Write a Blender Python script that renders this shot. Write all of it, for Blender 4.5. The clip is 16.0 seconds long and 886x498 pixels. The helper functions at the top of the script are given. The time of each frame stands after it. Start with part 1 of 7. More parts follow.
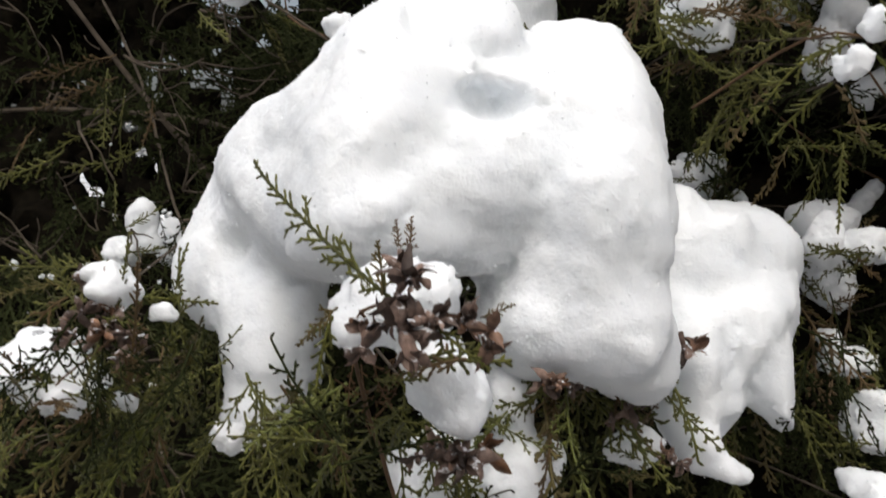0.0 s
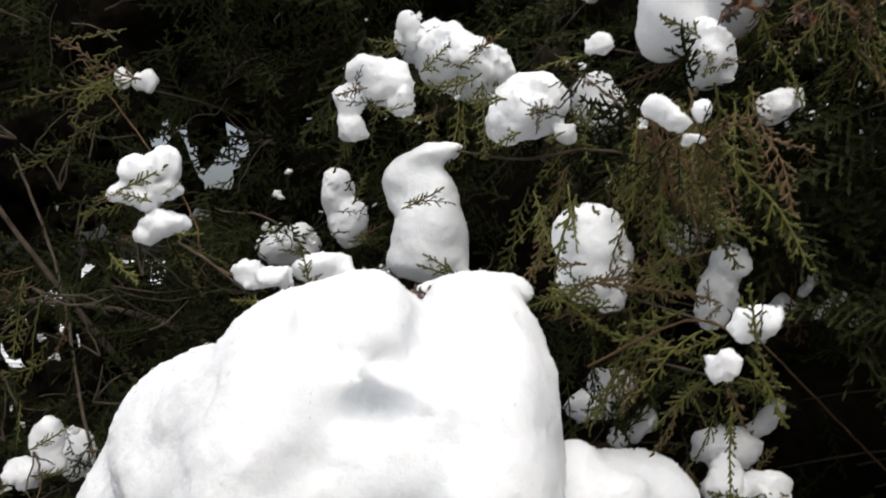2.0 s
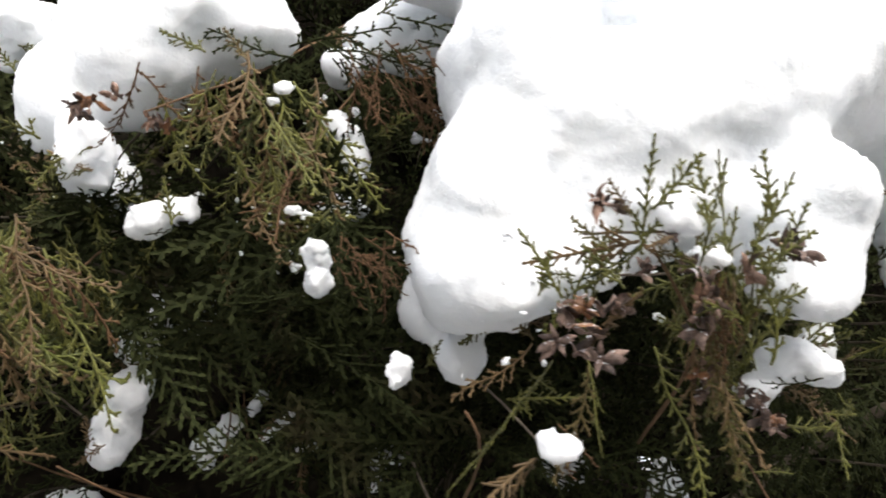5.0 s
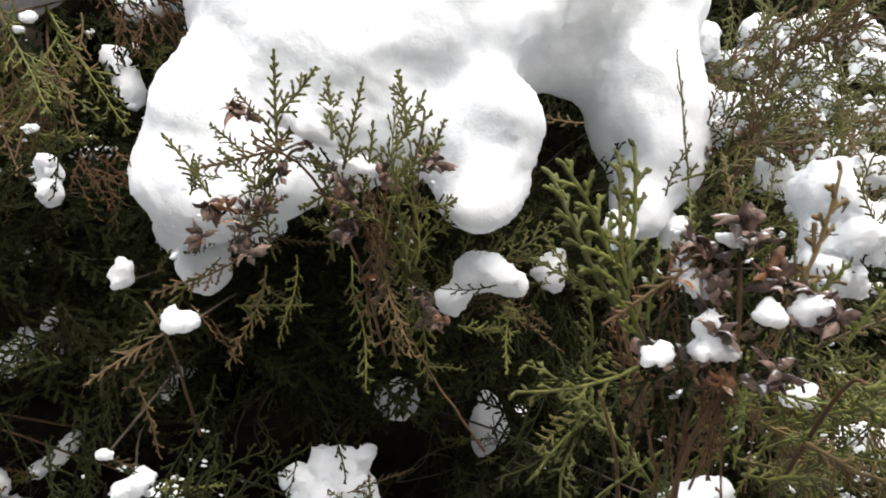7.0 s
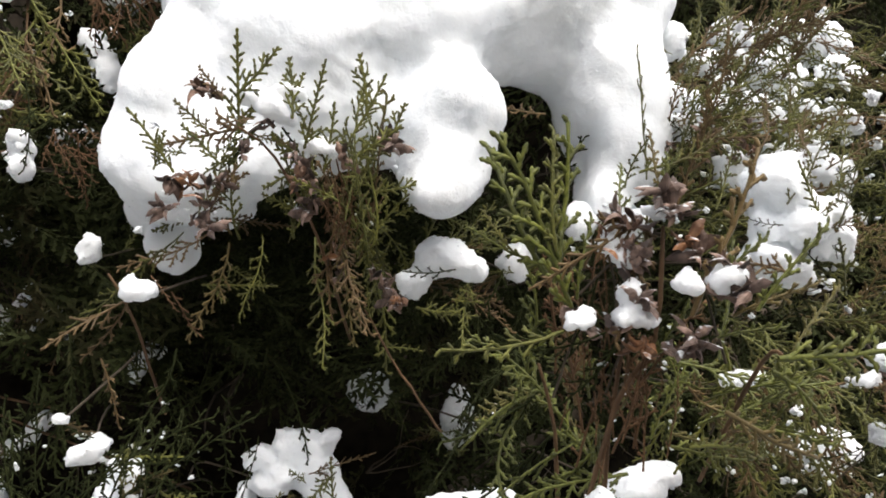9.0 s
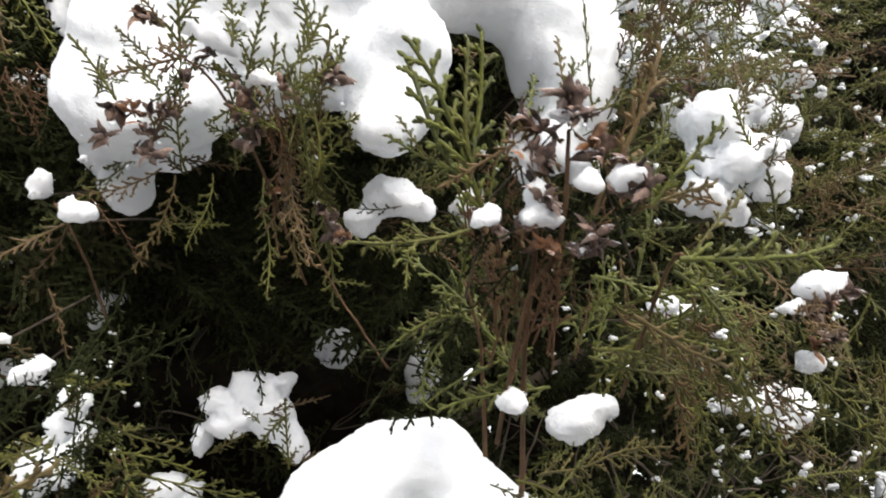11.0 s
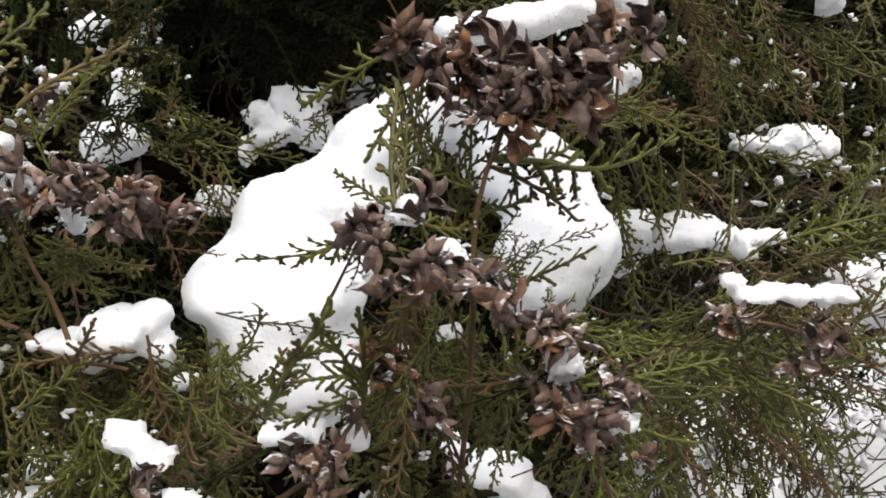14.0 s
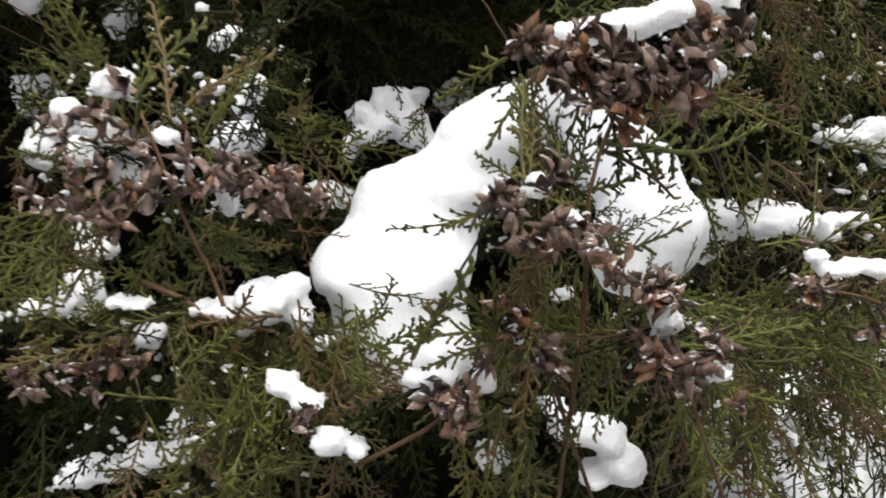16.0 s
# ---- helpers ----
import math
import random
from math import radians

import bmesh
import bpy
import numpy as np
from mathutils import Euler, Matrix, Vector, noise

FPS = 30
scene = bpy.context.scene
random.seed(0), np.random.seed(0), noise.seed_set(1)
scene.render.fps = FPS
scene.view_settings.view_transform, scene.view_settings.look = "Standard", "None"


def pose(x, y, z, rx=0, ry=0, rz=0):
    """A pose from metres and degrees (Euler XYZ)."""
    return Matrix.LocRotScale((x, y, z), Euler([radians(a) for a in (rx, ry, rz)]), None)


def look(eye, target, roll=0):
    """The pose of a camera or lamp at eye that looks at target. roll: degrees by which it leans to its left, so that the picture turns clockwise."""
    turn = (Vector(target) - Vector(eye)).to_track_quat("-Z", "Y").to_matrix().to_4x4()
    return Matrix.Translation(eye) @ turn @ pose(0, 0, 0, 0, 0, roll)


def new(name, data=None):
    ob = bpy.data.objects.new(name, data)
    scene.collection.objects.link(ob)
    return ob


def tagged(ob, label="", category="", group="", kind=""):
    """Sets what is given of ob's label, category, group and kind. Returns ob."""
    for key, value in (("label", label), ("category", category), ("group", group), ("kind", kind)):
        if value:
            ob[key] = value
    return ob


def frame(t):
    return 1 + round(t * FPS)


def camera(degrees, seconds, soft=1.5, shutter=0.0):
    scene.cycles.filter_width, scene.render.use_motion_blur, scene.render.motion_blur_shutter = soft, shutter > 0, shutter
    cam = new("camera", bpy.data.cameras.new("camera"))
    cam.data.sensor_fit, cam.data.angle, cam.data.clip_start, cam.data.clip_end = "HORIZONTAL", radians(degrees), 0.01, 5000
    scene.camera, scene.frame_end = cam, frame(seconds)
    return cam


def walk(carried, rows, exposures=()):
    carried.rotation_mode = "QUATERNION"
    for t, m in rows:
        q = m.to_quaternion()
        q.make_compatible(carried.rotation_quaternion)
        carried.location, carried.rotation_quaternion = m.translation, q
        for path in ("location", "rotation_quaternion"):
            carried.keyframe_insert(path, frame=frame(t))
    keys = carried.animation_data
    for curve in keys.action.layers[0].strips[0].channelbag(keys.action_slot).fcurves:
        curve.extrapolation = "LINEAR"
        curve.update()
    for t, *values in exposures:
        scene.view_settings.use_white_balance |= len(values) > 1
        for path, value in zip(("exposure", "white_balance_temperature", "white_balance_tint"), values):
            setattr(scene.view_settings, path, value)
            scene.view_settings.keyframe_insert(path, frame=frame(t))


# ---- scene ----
cam = camera(58.8, 16.0, soft=1.8, shutter=0.4)
walk(cam, [
    (0.0, pose(0.0056, 0.0230, 1.3140, 82.04, 0.77, -2.41)),
    (0.5, pose(0.0037, 0.0189, 1.3341, 83.91, 1.08, -1.94)),
    (1.0, pose(0.0180, 0.0181, 1.3571, 84.99, 1.20, -4.35)),
    (1.5, pose(0.0332, 0.0229, 1.3915, 87.56, 1.03, -5.49)),
    (2.0, pose(0.0414, 0.0199, 1.4188, 90.09, 0.59, -5.97)),
    (2.5, pose(0.0745, 0.0359, 1.4331, 91.53, -1.02, -9.14)),
    (3.0, pose(0.1212, 0.0721, 1.4600, 92.08, -2.47, -14.69)),
    (3.5, pose(0.1858, 0.0934, 1.4872, 91.12, 1.17, -17.95)),
    (4.0, pose(0.2548, 0.0902, 1.4976, 91.15, 0.98, -21.09)),
    (4.2, pose(0.2730, 0.0828, 1.4981, 91.19, -0.10, -21.97)),
    (6.3, pose(0.4676, -0.0523, 1.4736, 91.00, 0.01, -17.93)),
    (6.5, pose(0.4802, -0.0634, 1.4691, 90.37, -0.30, -18.38)),
    (7.0, pose(0.5085, -0.0756, 1.4562, 89.67, -1.28, -20.26)),
    (7.5, pose(0.5195, -0.0769, 1.4529, 89.58, -1.47, -19.86)),
    (8.0, pose(0.5217, -0.0779, 1.4527, 89.61, -1.37, -20.11)),
    (8.2, pose(0.5200, -0.0794, 1.4502, 89.72, -1.77, -20.36)),
    (10.3, pose(0.5374, -0.1178, 1.4275, 90.91, -3.10, -20.66)),
    (10.5, pose(0.5375, -0.1175, 1.4232, 90.47, -3.16, -20.64)),
    (11.0, pose(0.5526, -0.1157, 1.4092, 89.37, -3.16, -21.26)),
    (11.5, pose(0.5626, -0.1205, 1.3988, 87.73, -2.90, -21.38)),
    (12.0, pose(0.5557, -0.1276, 1.3643, 84.61, -4.07, -21.85)),
    (12.5, pose(0.5283, -0.1264, 1.3265, 80.94, -3.55, -22.13)),
    (13.0, pose(0.5262, -0.1268, 1.3039, 78.94, -3.32, -21.31)),
    (13.5, pose(0.5330, -0.1394, 1.2987, 78.24, -2.61, -20.57)),
    (14.0, pose(0.5380, -0.1557, 1.2985, 77.88, -1.62, -19.59)),
    (14.5, pose(0.5423, -0.1595, 1.2936, 77.23, -1.79, -20.13)),
    (15.0, pose(0.5399, -0.1593, 1.2889, 76.65, -1.50, -19.49)),
    (15.5, pose(0.5238, -0.1707, 1.2896, 76.82, -1.01, -16.94)),
    (16.0, pose(0.5053, -0.1951, 1.2968, 77.86, -0.55, -14.57)),
], exposures=[(0, -0.16), (1.5, -0.24), (2, -0.14), (3, 0.5), (4.2, 0.82), (6.3, 0.65), (8.2, 0.6), (11, 0.7), (12.5, 0.70), (14, 0.40), (16, 0.40)])

# ---- world and light: overcast winter day ----
world = bpy.data.worlds.new("world")
scene.world = world
world.use_nodes = True
wn, wl = world.node_tree.nodes, world.node_tree.links
sky = wn.new("ShaderNodeTexSky")
sky.sky_type, sky.sun_disc = "NISHITA", False
sky.sun_elevation, sky.sun_rotation = radians(58), radians(182)
sky.air_density, sky.dust_density, sky.ozone_density = 1.0, 6.0, 1.0
soft = wn.new("ShaderNodeHueSaturation")
soft.inputs["Saturation"].default_value = 0.55
wl.new(sky.outputs[0], soft.inputs["Color"])
wl.new(soft.outputs[0], wn["Background"].inputs["Color"])
wn["Background"].inputs["Strength"].default_value = 0.145
sun = new("sun", bpy.data.lights.new("sun", "SUN"))
sun.data.energy, sun.data.angle, sun.data.color = 2.1, radians(70), (1.0, 0.99, 0.98)
sun.matrix_world = look((0.2, -1.65, 4.8), (0.3, 0.5, 1.3))
scene.view_settings.exposure = 0.0


# ---- materials ----
def material(name, build, rough=0.7, **principled):
    mat = bpy.data.materials.new(name)
    mat.use_nodes = True
    n, l = mat.node_tree.nodes, mat.node_tree.links
    shader = n["Principled BSDF"]
    shader.inputs["Roughness"].default_value = rough
    for key, value in principled.items():
        shader.inputs[key.replace("_", " ")].default_value = value
    build(n, l, shader)
    return mat


def noise_node(n, l, scale, detail=4.0, coords="Object"):
    tc, no = n.new("ShaderNodeTexCoord"), n.new("ShaderNodeTexNoise")
    no.inputs["Scale"].default_value, no.inputs["Detail"].default_value = scale, detail
    l.new(tc.outputs[coords], no.inputs["Vector"])
    return no


def ramp_node(n, l, source, stops):
    r = n.new("ShaderNodeValToRGB")
    while len(r.color_ramp.elements) < len(stops):
        r.color_ramp.elements.new(0.5)
    for e, (at, col) in zip(r.color_ramp.elements, stops):
        e.position, e.color = at, (*col, 1)
    l.new(source, r.inputs[0])
    return r


def bump_node(n, l, source, shader, strength, distance):
    b = n.new("ShaderNodeBump")
    b.inputs["Strength"].default_value, b.inputs["Distance"].default_value = strength, distance
    l.new(source, b.inputs["Height"])
    l.new(b.outputs[0], shader.inputs["Normal"])


def mix_node(n, l, factor, a, b):
    m = n.new("ShaderNodeMix")
    m.data_type = "RGBA"
    l.new(factor, m.inputs["Factor"])
    for sock, value in ((m.inputs["A"], a), (m.inputs["B"], b)):
        if isinstance(value, tuple):
            sock.default_value = (*value, 1)
        else:
            l.new(value, sock)
    return m.outputs["Result"]


def snow_build(n, l, shader):
    coarse, fine = noise_node(n, l, 40), noise_node(n, l, 420, 5)
    r = ramp_node(n, l, coarse.outputs["Fac"], [(0.3, (0.86, 0.89, 0.92)), (0.7, (0.90, 0.925, 0.945))])
    l.new(r.outputs[0], shader.inputs["Base Color"])
    bump_node(n, l, fine.outputs["Fac"], shader, 0.5, 0.0016)


def foliage_build(green, tip, brown, share):
    """Scale-leaf green that turns bronze in winter: whole sprays by chance, and patches by a slow grain."""
    def build(n, l, shader):
        info = n.new("ShaderNodeObjectInfo")
        geo = n.new("ShaderNodeNewGeometry")
        add = n.new("ShaderNodeMath")
        add.operation = "ADD"
        l.new(info.outputs["Random"], add.inputs[0])
        l.new(geo.outputs["Random Per Island"], add.inputs[1])
        frac = n.new("ShaderNodeMath")
        frac.operation = "FRACT"
        l.new(add.outputs[0], frac.inputs[0])
        grain, patch = noise_node(n, l, 420, 2), noise_node(n, l, 14, 3)
        leaf = ramp_node(n, l, grain.outputs["Fac"], [(0.3, green), (0.75, tip)])
        whole = ramp_node(n, l, info.outputs["Random"], [(1.0 - share - 0.08, (0, 0, 0)), (1.0 - share + 0.08, (1, 1, 1))])
        spot = ramp_node(n, l, patch.outputs["Fac"], [(0.56, (0, 0, 0)), (0.74, (0.8, 0.8, 0.8))])
        one = mix_node(n, l, spot.outputs[0], leaf.outputs[0], brown)
        two = mix_node(n, l, whole.outputs[0], one, brown)
        hue = n.new("ShaderNodeHueSaturation")
        span = n.new("ShaderNodeMapRange")
        span.inputs["To Min"].default_value, span.inputs["To Max"].default_value = 0.65, 1.4
        l.new(frac.outputs[0], span.inputs["Value"])
        l.new(span.outputs[0], hue.inputs["Value"])
        l.new(two, hue.inputs["Color"])
        l.new(hue.outputs[0], shader.inputs["Base Color"])
        bump_node(n, l, grain.outputs["Fac"], shader, 0.5, 0.0006)
    return build


def bark_build(a, b):
    def build(n, l, shader):
        grain, fine = noise_node(n, l, 60, 6), noise_node(n, l, 500, 3)
        r = ramp_node(n, l, grain.outputs["Fac"], [(0.3, a), (0.7, b)])
        l.new(r.outputs[0], shader.inputs["Base Color"])
        bump_node(n, l, fine.outputs["Fac"], shader, 0.6, 0.001)
    return build


def cone_build(n, l, shader):
    info = n.new("ShaderNodeObjectInfo")
    geo = n.new("ShaderNodeNewGeometry")
    grain = noise_node(n, l, 260, 4)
    a = ramp_node(n, l, grain.outputs["Fac"], [(0.3, (0.052, 0.034, 0.027)), (0.7, (0.195, 0.132, 0.105))])
    b = ramp_node(n, l, grain.outputs["Fac"], [(0.3, (0.085, 0.038, 0.018)), (0.7, (0.19, 0.092, 0.042))])
    pick = ramp_node(n, l, info.outputs["Random"], [(0.74, (0, 0, 0)), (0.95, (1, 1, 1))])
    both = mix_node(n, l, pick.outputs[0], a.outputs[0], b.outputs[0])
    hue = n.new("ShaderNodeHueSaturation")
    span = n.new("ShaderNodeMapRange")
    span.inputs["To Min"].default_value, span.inputs["To Max"].default_value = 0.35, 1.7
    l.new(geo.outputs["Random Per Island"], span.inputs["Value"])
    l.new(span.outputs[0], hue.inputs["Value"])
    l.new(both, hue.inputs["Color"])
    # rime that has settled in patches on the upper sides of the scales
    up, patch = n.new("ShaderNodeSeparateXYZ"), noise_node(n, l, 340, 3)
    l.new(geo.outputs["Normal"], up.inputs[0])
    both_ways = n.new("ShaderNodeMath")
    both_ways.operation = "MULTIPLY"
    l.new(up.outputs["Z"], both_ways.inputs[0])
    l.new(patch.outputs["Fac"], both_ways.inputs[1])
    rime = ramp_node(n, l, both_ways.outputs[0], [(0.42, (0, 0, 0)), (0.52, (0.7, 0.7, 0.7))])
    l.new(mix_node(n, l, rime.outputs[0], hue.outputs[0], (0.74, 0.77, 0.80)), shader.inputs["Base Color"])
    bump_node(n, l, grain.outputs["Fac"], shader, 0.4, 0.001)


# dark patches are added to weaken the light that snow ground bounces up
def dim_ground_build(n, l, shader):
    patch, fine = noise_node(n, l, 3.0, 6), noise_node(n, l, 120, 5)
    r = ramp_node(n, l, patch.outputs["Fac"], [(0.35, (0.17, 0.15, 0.13)), (0.62, (0.82, 0.84, 0.86))])
    l.new(r.outputs[0], shader.inputs["Base Color"])
    bump_node(n, l, fine.outputs["Fac"], shader, 0.6, 0.01)


DIM_GROUND = material("snow ground darkened to cut bounce", dim_ground_build, 0.7, Specular_IOR_Level=0.2)
SNOW = material("snow", snow_build, 0.6, Specular_IOR_Level=0.25, Subsurface_Weight=0.7, Subsurface_Scale=0.02, Subsurface_Radius=(1.0, 1.0, 1.0))
GREEN = material("green scale leaves", foliage_build((0.046, 0.049, 0.009), (0.110, 0.108, 0.021), (0.095, 0.060, 0.024), 0.27), 0.55, Specular_IOR_Level=0.3)
FRESH = material("bright green scale leaves", foliage_build((0.050, 0.059, 0.011), (0.114, 0.120, 0.024), (0.125, 0.085, 0.035), 0.14), 0.5, Specular_IOR_Level=0.3)
# darkened copy of the green: shade inside the shrub is put into its colour
SHADE_GREEN = material("scale leaves darkened for shade", foliage_build((0.013, 0.016, 0.006), (0.030, 0.034, 0.012), (0.032, 0.024, 0.013), -0.1), 0.8, Specular_IOR_Level=0.05)
RUST = material("rusty dead leaves", bark_build((0.060, 0.034, 0.018), (0.135, 0.075, 0.036)), 0.75, Specular_IOR_Level=0.15)
BARK = material("thuja bark", bark_build((0.045, 0.035, 0.026), (0.105, 0.084, 0.062)), 0.85, Specular_IOR_Level=0.15)
TWIG = material("red-brown twig bark", bark_build((0.070, 0.041, 0.023), (0.155, 0.090, 0.047)), 0.75, Specular_IOR_Level=0.2)
CONE = material("dry cone scales", cone_build, 0.6, Specular_IOR_Level=0.3)


# ---- mesh helpers ----
def mesh_of(name, verts, faces, mat, smooth=True):
    me = bpy.data.meshes.new(name)
    me.from_pydata(verts, [], faces)
    me.materials.append(mat)
    if smooth:
        me.polygons.foreach_set("use_smooth", [True] * len(me.polygons))
    me.update()
    return me


def child(name, me, parent, m=None, label=""):
    ob = new(name, me)
    ob.parent = parent
    if m is not None:
        ob.matrix_basis = m
    return tagged(ob, label)


def empty(name, at):
    ob = new(name)
    ob.empty_display_size = 0.05
    ob.location = at
    return ob


LATTICE_TURN = np.array(Matrix.Rotation(0.9, 3, "X") @ Matrix.Rotation(0.7, 3, "Y") @ Matrix.Rotation(1.1, 3, "Z"))


def value_noise(p, seed):
    """Smooth lattice noise of the rows of p, from -1 to 1."""
    p = p @ LATTICE_TURN
    q = np.floor(p).astype(np.int64)
    f = p - q
    f = f * f * f * (f * (6 * f - 15) + 10)
    out = np.zeros(len(p))
    for dx in (0, 1):
        for dy in (0, 1):
            for dz in (0, 1):
                h = (q[:, 0] + dx) * 374761393 + (q[:, 1] + dy) * 668265263 + (q[:, 2] + dz) * 2147483647 + seed * 144665
                h = (h ^ (h >> 13)) * 1274126177
                h = ((h ^ (h >> 16)) & 0xFFFF) / 32767.5 - 1
                w = np.abs(1 - dx - f[:, 0]) * np.abs(1 - dy - f[:, 1]) * np.abs(1 - dz - f[:, 2])
                out += w * h
    return out


def surface(field, guide, low, high, step):
    """A quad mesh on the zero of field(points) in a box: one vertex a cell, at the mean of its edges' crossings. guide: the same field, less its fine relief."""
    axes = [np.arange(low[i], high[i] + step, step) for i in range(3)]
    shape = tuple(len(a) for a in axes)
    grid = np.stack(np.meshgrid(*axes, indexing="ij"), -1).reshape(-1, 3)
    stride = 5
    rough_axes = [np.append(a[::stride], a[-1] + step) for a in axes]
    rough_grid = np.stack(np.meshgrid(*rough_axes, indexing="ij"), -1)
    rough_val = guide(rough_grid.reshape(-1, 3)).reshape(rough_grid.shape[:3])
    nearest = np.ix_(*[np.minimum((np.arange(n) + stride // 2) // stride, len(r) - 1) for n, r in zip(shape, rough_axes)])
    val = rough_val[nearest].reshape(-1)
    live = np.abs(val) < 0.03 + 3 * stride * step
    val[live] = field(grid[live])
    val = val.reshape(shape)
    val[0], val[-1], val[:, 0], val[:, -1], val[:, :, 0], val[:, :, -1] = (1.0,) * 6
    cells = tuple(s - 1 for s in shape)
    total, count = np.zeros((*cells, 3)), np.zeros(cells)
    corner = [(i, j, k) for i in (0, 1) for j in (0, 1) for k in (0, 1)]
    cut = lambda c: val[c[0]:c[0] + cells[0], c[1]:c[1] + cells[1], c[2]:c[2] + cells[2]]  # noqa: E731
    for a in corner:
        for axis in range(3):
            if a[axis]:
                continue
            b = tuple(v + (i == axis) for i, v in enumerate(a))
            va, vb = cut(a), cut(b)
            cross = (va < 0) != (vb < 0)
            t = np.where(cross, va / np.where(cross, va - vb, 1), 0)
            for i in range(3):
                total[..., i] += np.where(cross, a[i] + (t if i == axis else 0), 0)
            count += cross
    live = count > 0
    index = -np.ones(cells, np.int64)
    index[live] = np.arange(live.sum())
    where = np.argwhere(live)
    verts = (where + total[live] / count[live][:, None]) * step + np.array(low)
    faces = []
    for axis in range(3):
        u, v = (axis + 1) % 3, (axis + 2) % 3
        lo = [slice(None)] * 3
        hi = [slice(None)] * 3
        lo[axis], hi[axis] = slice(0, -1), slice(1, None)
        a, b = val[tuple(lo)] < 0, val[tuple(hi)] < 0
        at = np.argwhere(a != b)
        at = at[(at[:, u] > 0) & (at[:, v] > 0) & (at[:, u] < cells[u]) & (at[:, v] < cells[v])]
        def cell(du, dv):
            c = at.copy()
            c[:, u] -= du
            c[:, v] -= dv
            return index[c[:, 0], c[:, 1], c[:, 2]]
        quad = np.stack([cell(1, 1), cell(0, 1), cell(0, 0), cell(1, 0)], 1)
        flip = b[at[:, 0], at[:, 1], at[:, 2]]
        quad[flip] = quad[flip][:, ::-1]
        faces.append(quad)
    return verts, np.concatenate(faces)


SNOWS = []


def snow(label, yaw, blobs, blend=0.6, rough=1.0, name="snow_clump", group="snow clumps on the shrub", step=None, dents=(), warp=0.24):
    """A heap of settled snow: rounded lumps that run into one another. A lump: centre, half-width, half-depth, half-height, tilt."""
    blobs = np.array(blobs, float)
    c, s = math.cos(radians(yaw)), math.sin(radians(yaw))
    mid = blobs[:, :3].mean(0)
    reach = blobs[:, 3:6].max(1)[:, None]
    low, high = (blobs[:, :3] - reach).min(0) - 0.012, (blobs[:, :3] + reach).max(0) + 0.012
    size = float(np.median(blobs[:, 3:6].min(1)))
    wide = float((high - low).max()) > 0.16
    step = step or (0.0031 if wide else min(0.0024, max(0.0013, float((high - low).max()) / 30)))
    seed = len(SNOWS) * 7 + 3

    def lump(p, b):
        d = p - b[:3]
        x, y, z = d[:, 0] * c + d[:, 1] * s, -d[:, 0] * s + d[:, 1] * c, d[:, 2]
        ct, st = math.cos(radians(b[6])), math.sin(radians(b[6]))
        x, z = x * ct + z * st, -x * st + z * ct
        k0 = np.sqrt((x / b[3]) ** 2 + (y / b[4]) ** 2 + (z / b[5]) ** 2) + 1e-9
        k1 = np.sqrt((x / b[3] ** 2) ** 2 + (y / b[4] ** 2) ** 2 + (z / b[5] ** 2) ** 2) + 1e-9
        return k0 * (k0 - 1) / k1

    def heap(p):
        k = blend * size
        out = lump(p, blobs[0])
        for b in blobs[1:]:
            e = lump(p, b)
            h = np.clip(0.5 + 0.5 * (out - e) / k, 0, 1)
            out = out * (1 - h) + e * h - k * h * (1 - h)
        for b in dents:
            e = -lump(p, np.array(b, float))
            h = np.clip(0.5 + 0.5 * (e - out) / (0.25 * k), 0, 1)
            out = out * (1 - h) + e * h + 0.25 * k * h * (1 - h)
        return out

    def field(p):
        out = heap(p)
        near = np.abs(out) < 0.022
        q = p[near]
        w = min(0.04, size * 1.2)
        q = q + np.stack([value_noise(q / w, seed + 3 + i) for i in range(3)], 1) * w * (0.14 if wide else warp if float((high - low).max()) > 0.07 else 0.38)
        if wide:
            out[near] = heap(q) + rough * (value_noise(q / 0.05, seed + 5) * 0.0050 + value_noise(q / 0.024, seed) * 0.0022 + value_noise(q / 0.011, seed + 1) * 0.0008 + value_noise(q / 0.0052, seed + 2) * 0.0010)
        else:
            a = min(0.020, size * 0.8)
            puff = np.abs(value_noise(q / a, seed)) * a * 0.30 + np.abs(value_noise(q / (a * 0.42), seed + 1)) * a * 0.18
            puff = puff * (1.4 if float((high - low).max()) < 0.06 else 1.0)
            out[near] = heap(q) - rough * (puff - 0.12 * a) + rough * value_noise(q / 0.0042, seed + 2) * min(0.0014, 0.1 * size)
        return out

    verts, faces = surface(field, heap, low, high, step)
    rng = np.random.default_rng(seed)
    verts = verts + rng.normal(0, 0.12 * step, verts.shape)
    # loose grains that cling to the skin, thicker in some places
    spots = verts[(value_noise(verts / 0.012, seed + 9) > -0.25) & (rng.random(len(verts)) < (0.05 if wide else 0.06))]
    spots = spots + rng.normal(0, 0.3 * step, spots.shape)
    radius = rng.uniform(0.0003, 0.0008, len(spots))
    octa = np.array([(1, 0, 0), (-1, 0, 0), (0, 1, 0), (0, -1, 0), (0, 0, 1), (0, 0, -1)], float)
    eight = np.array([(0, 2, 4), (2, 1, 4), (1, 3, 4), (3, 0, 4), (2, 0, 5), (1, 2, 5), (3, 1, 5), (0, 3, 5)])
    grains = (spots[:, None] + octa[None] * radius[:, None, None] * rng.uniform(0.7, 1.3, (len(spots), 6, 1))).reshape(-1, 3)
    grain_faces = (len(verts) + np.arange(len(spots))[:, None, None] * 6 + eight[None]).reshape(-1, 3)
    ob = new(name, mesh_of(name, (np.concatenate([verts, grains]) - mid).tolist(), faces.tolist() + grain_faces.tolist(), SNOW))
    ob.location = mid
    SNOWS.append((mid, low, high))
    return tagged(ob, label, "snow", group)


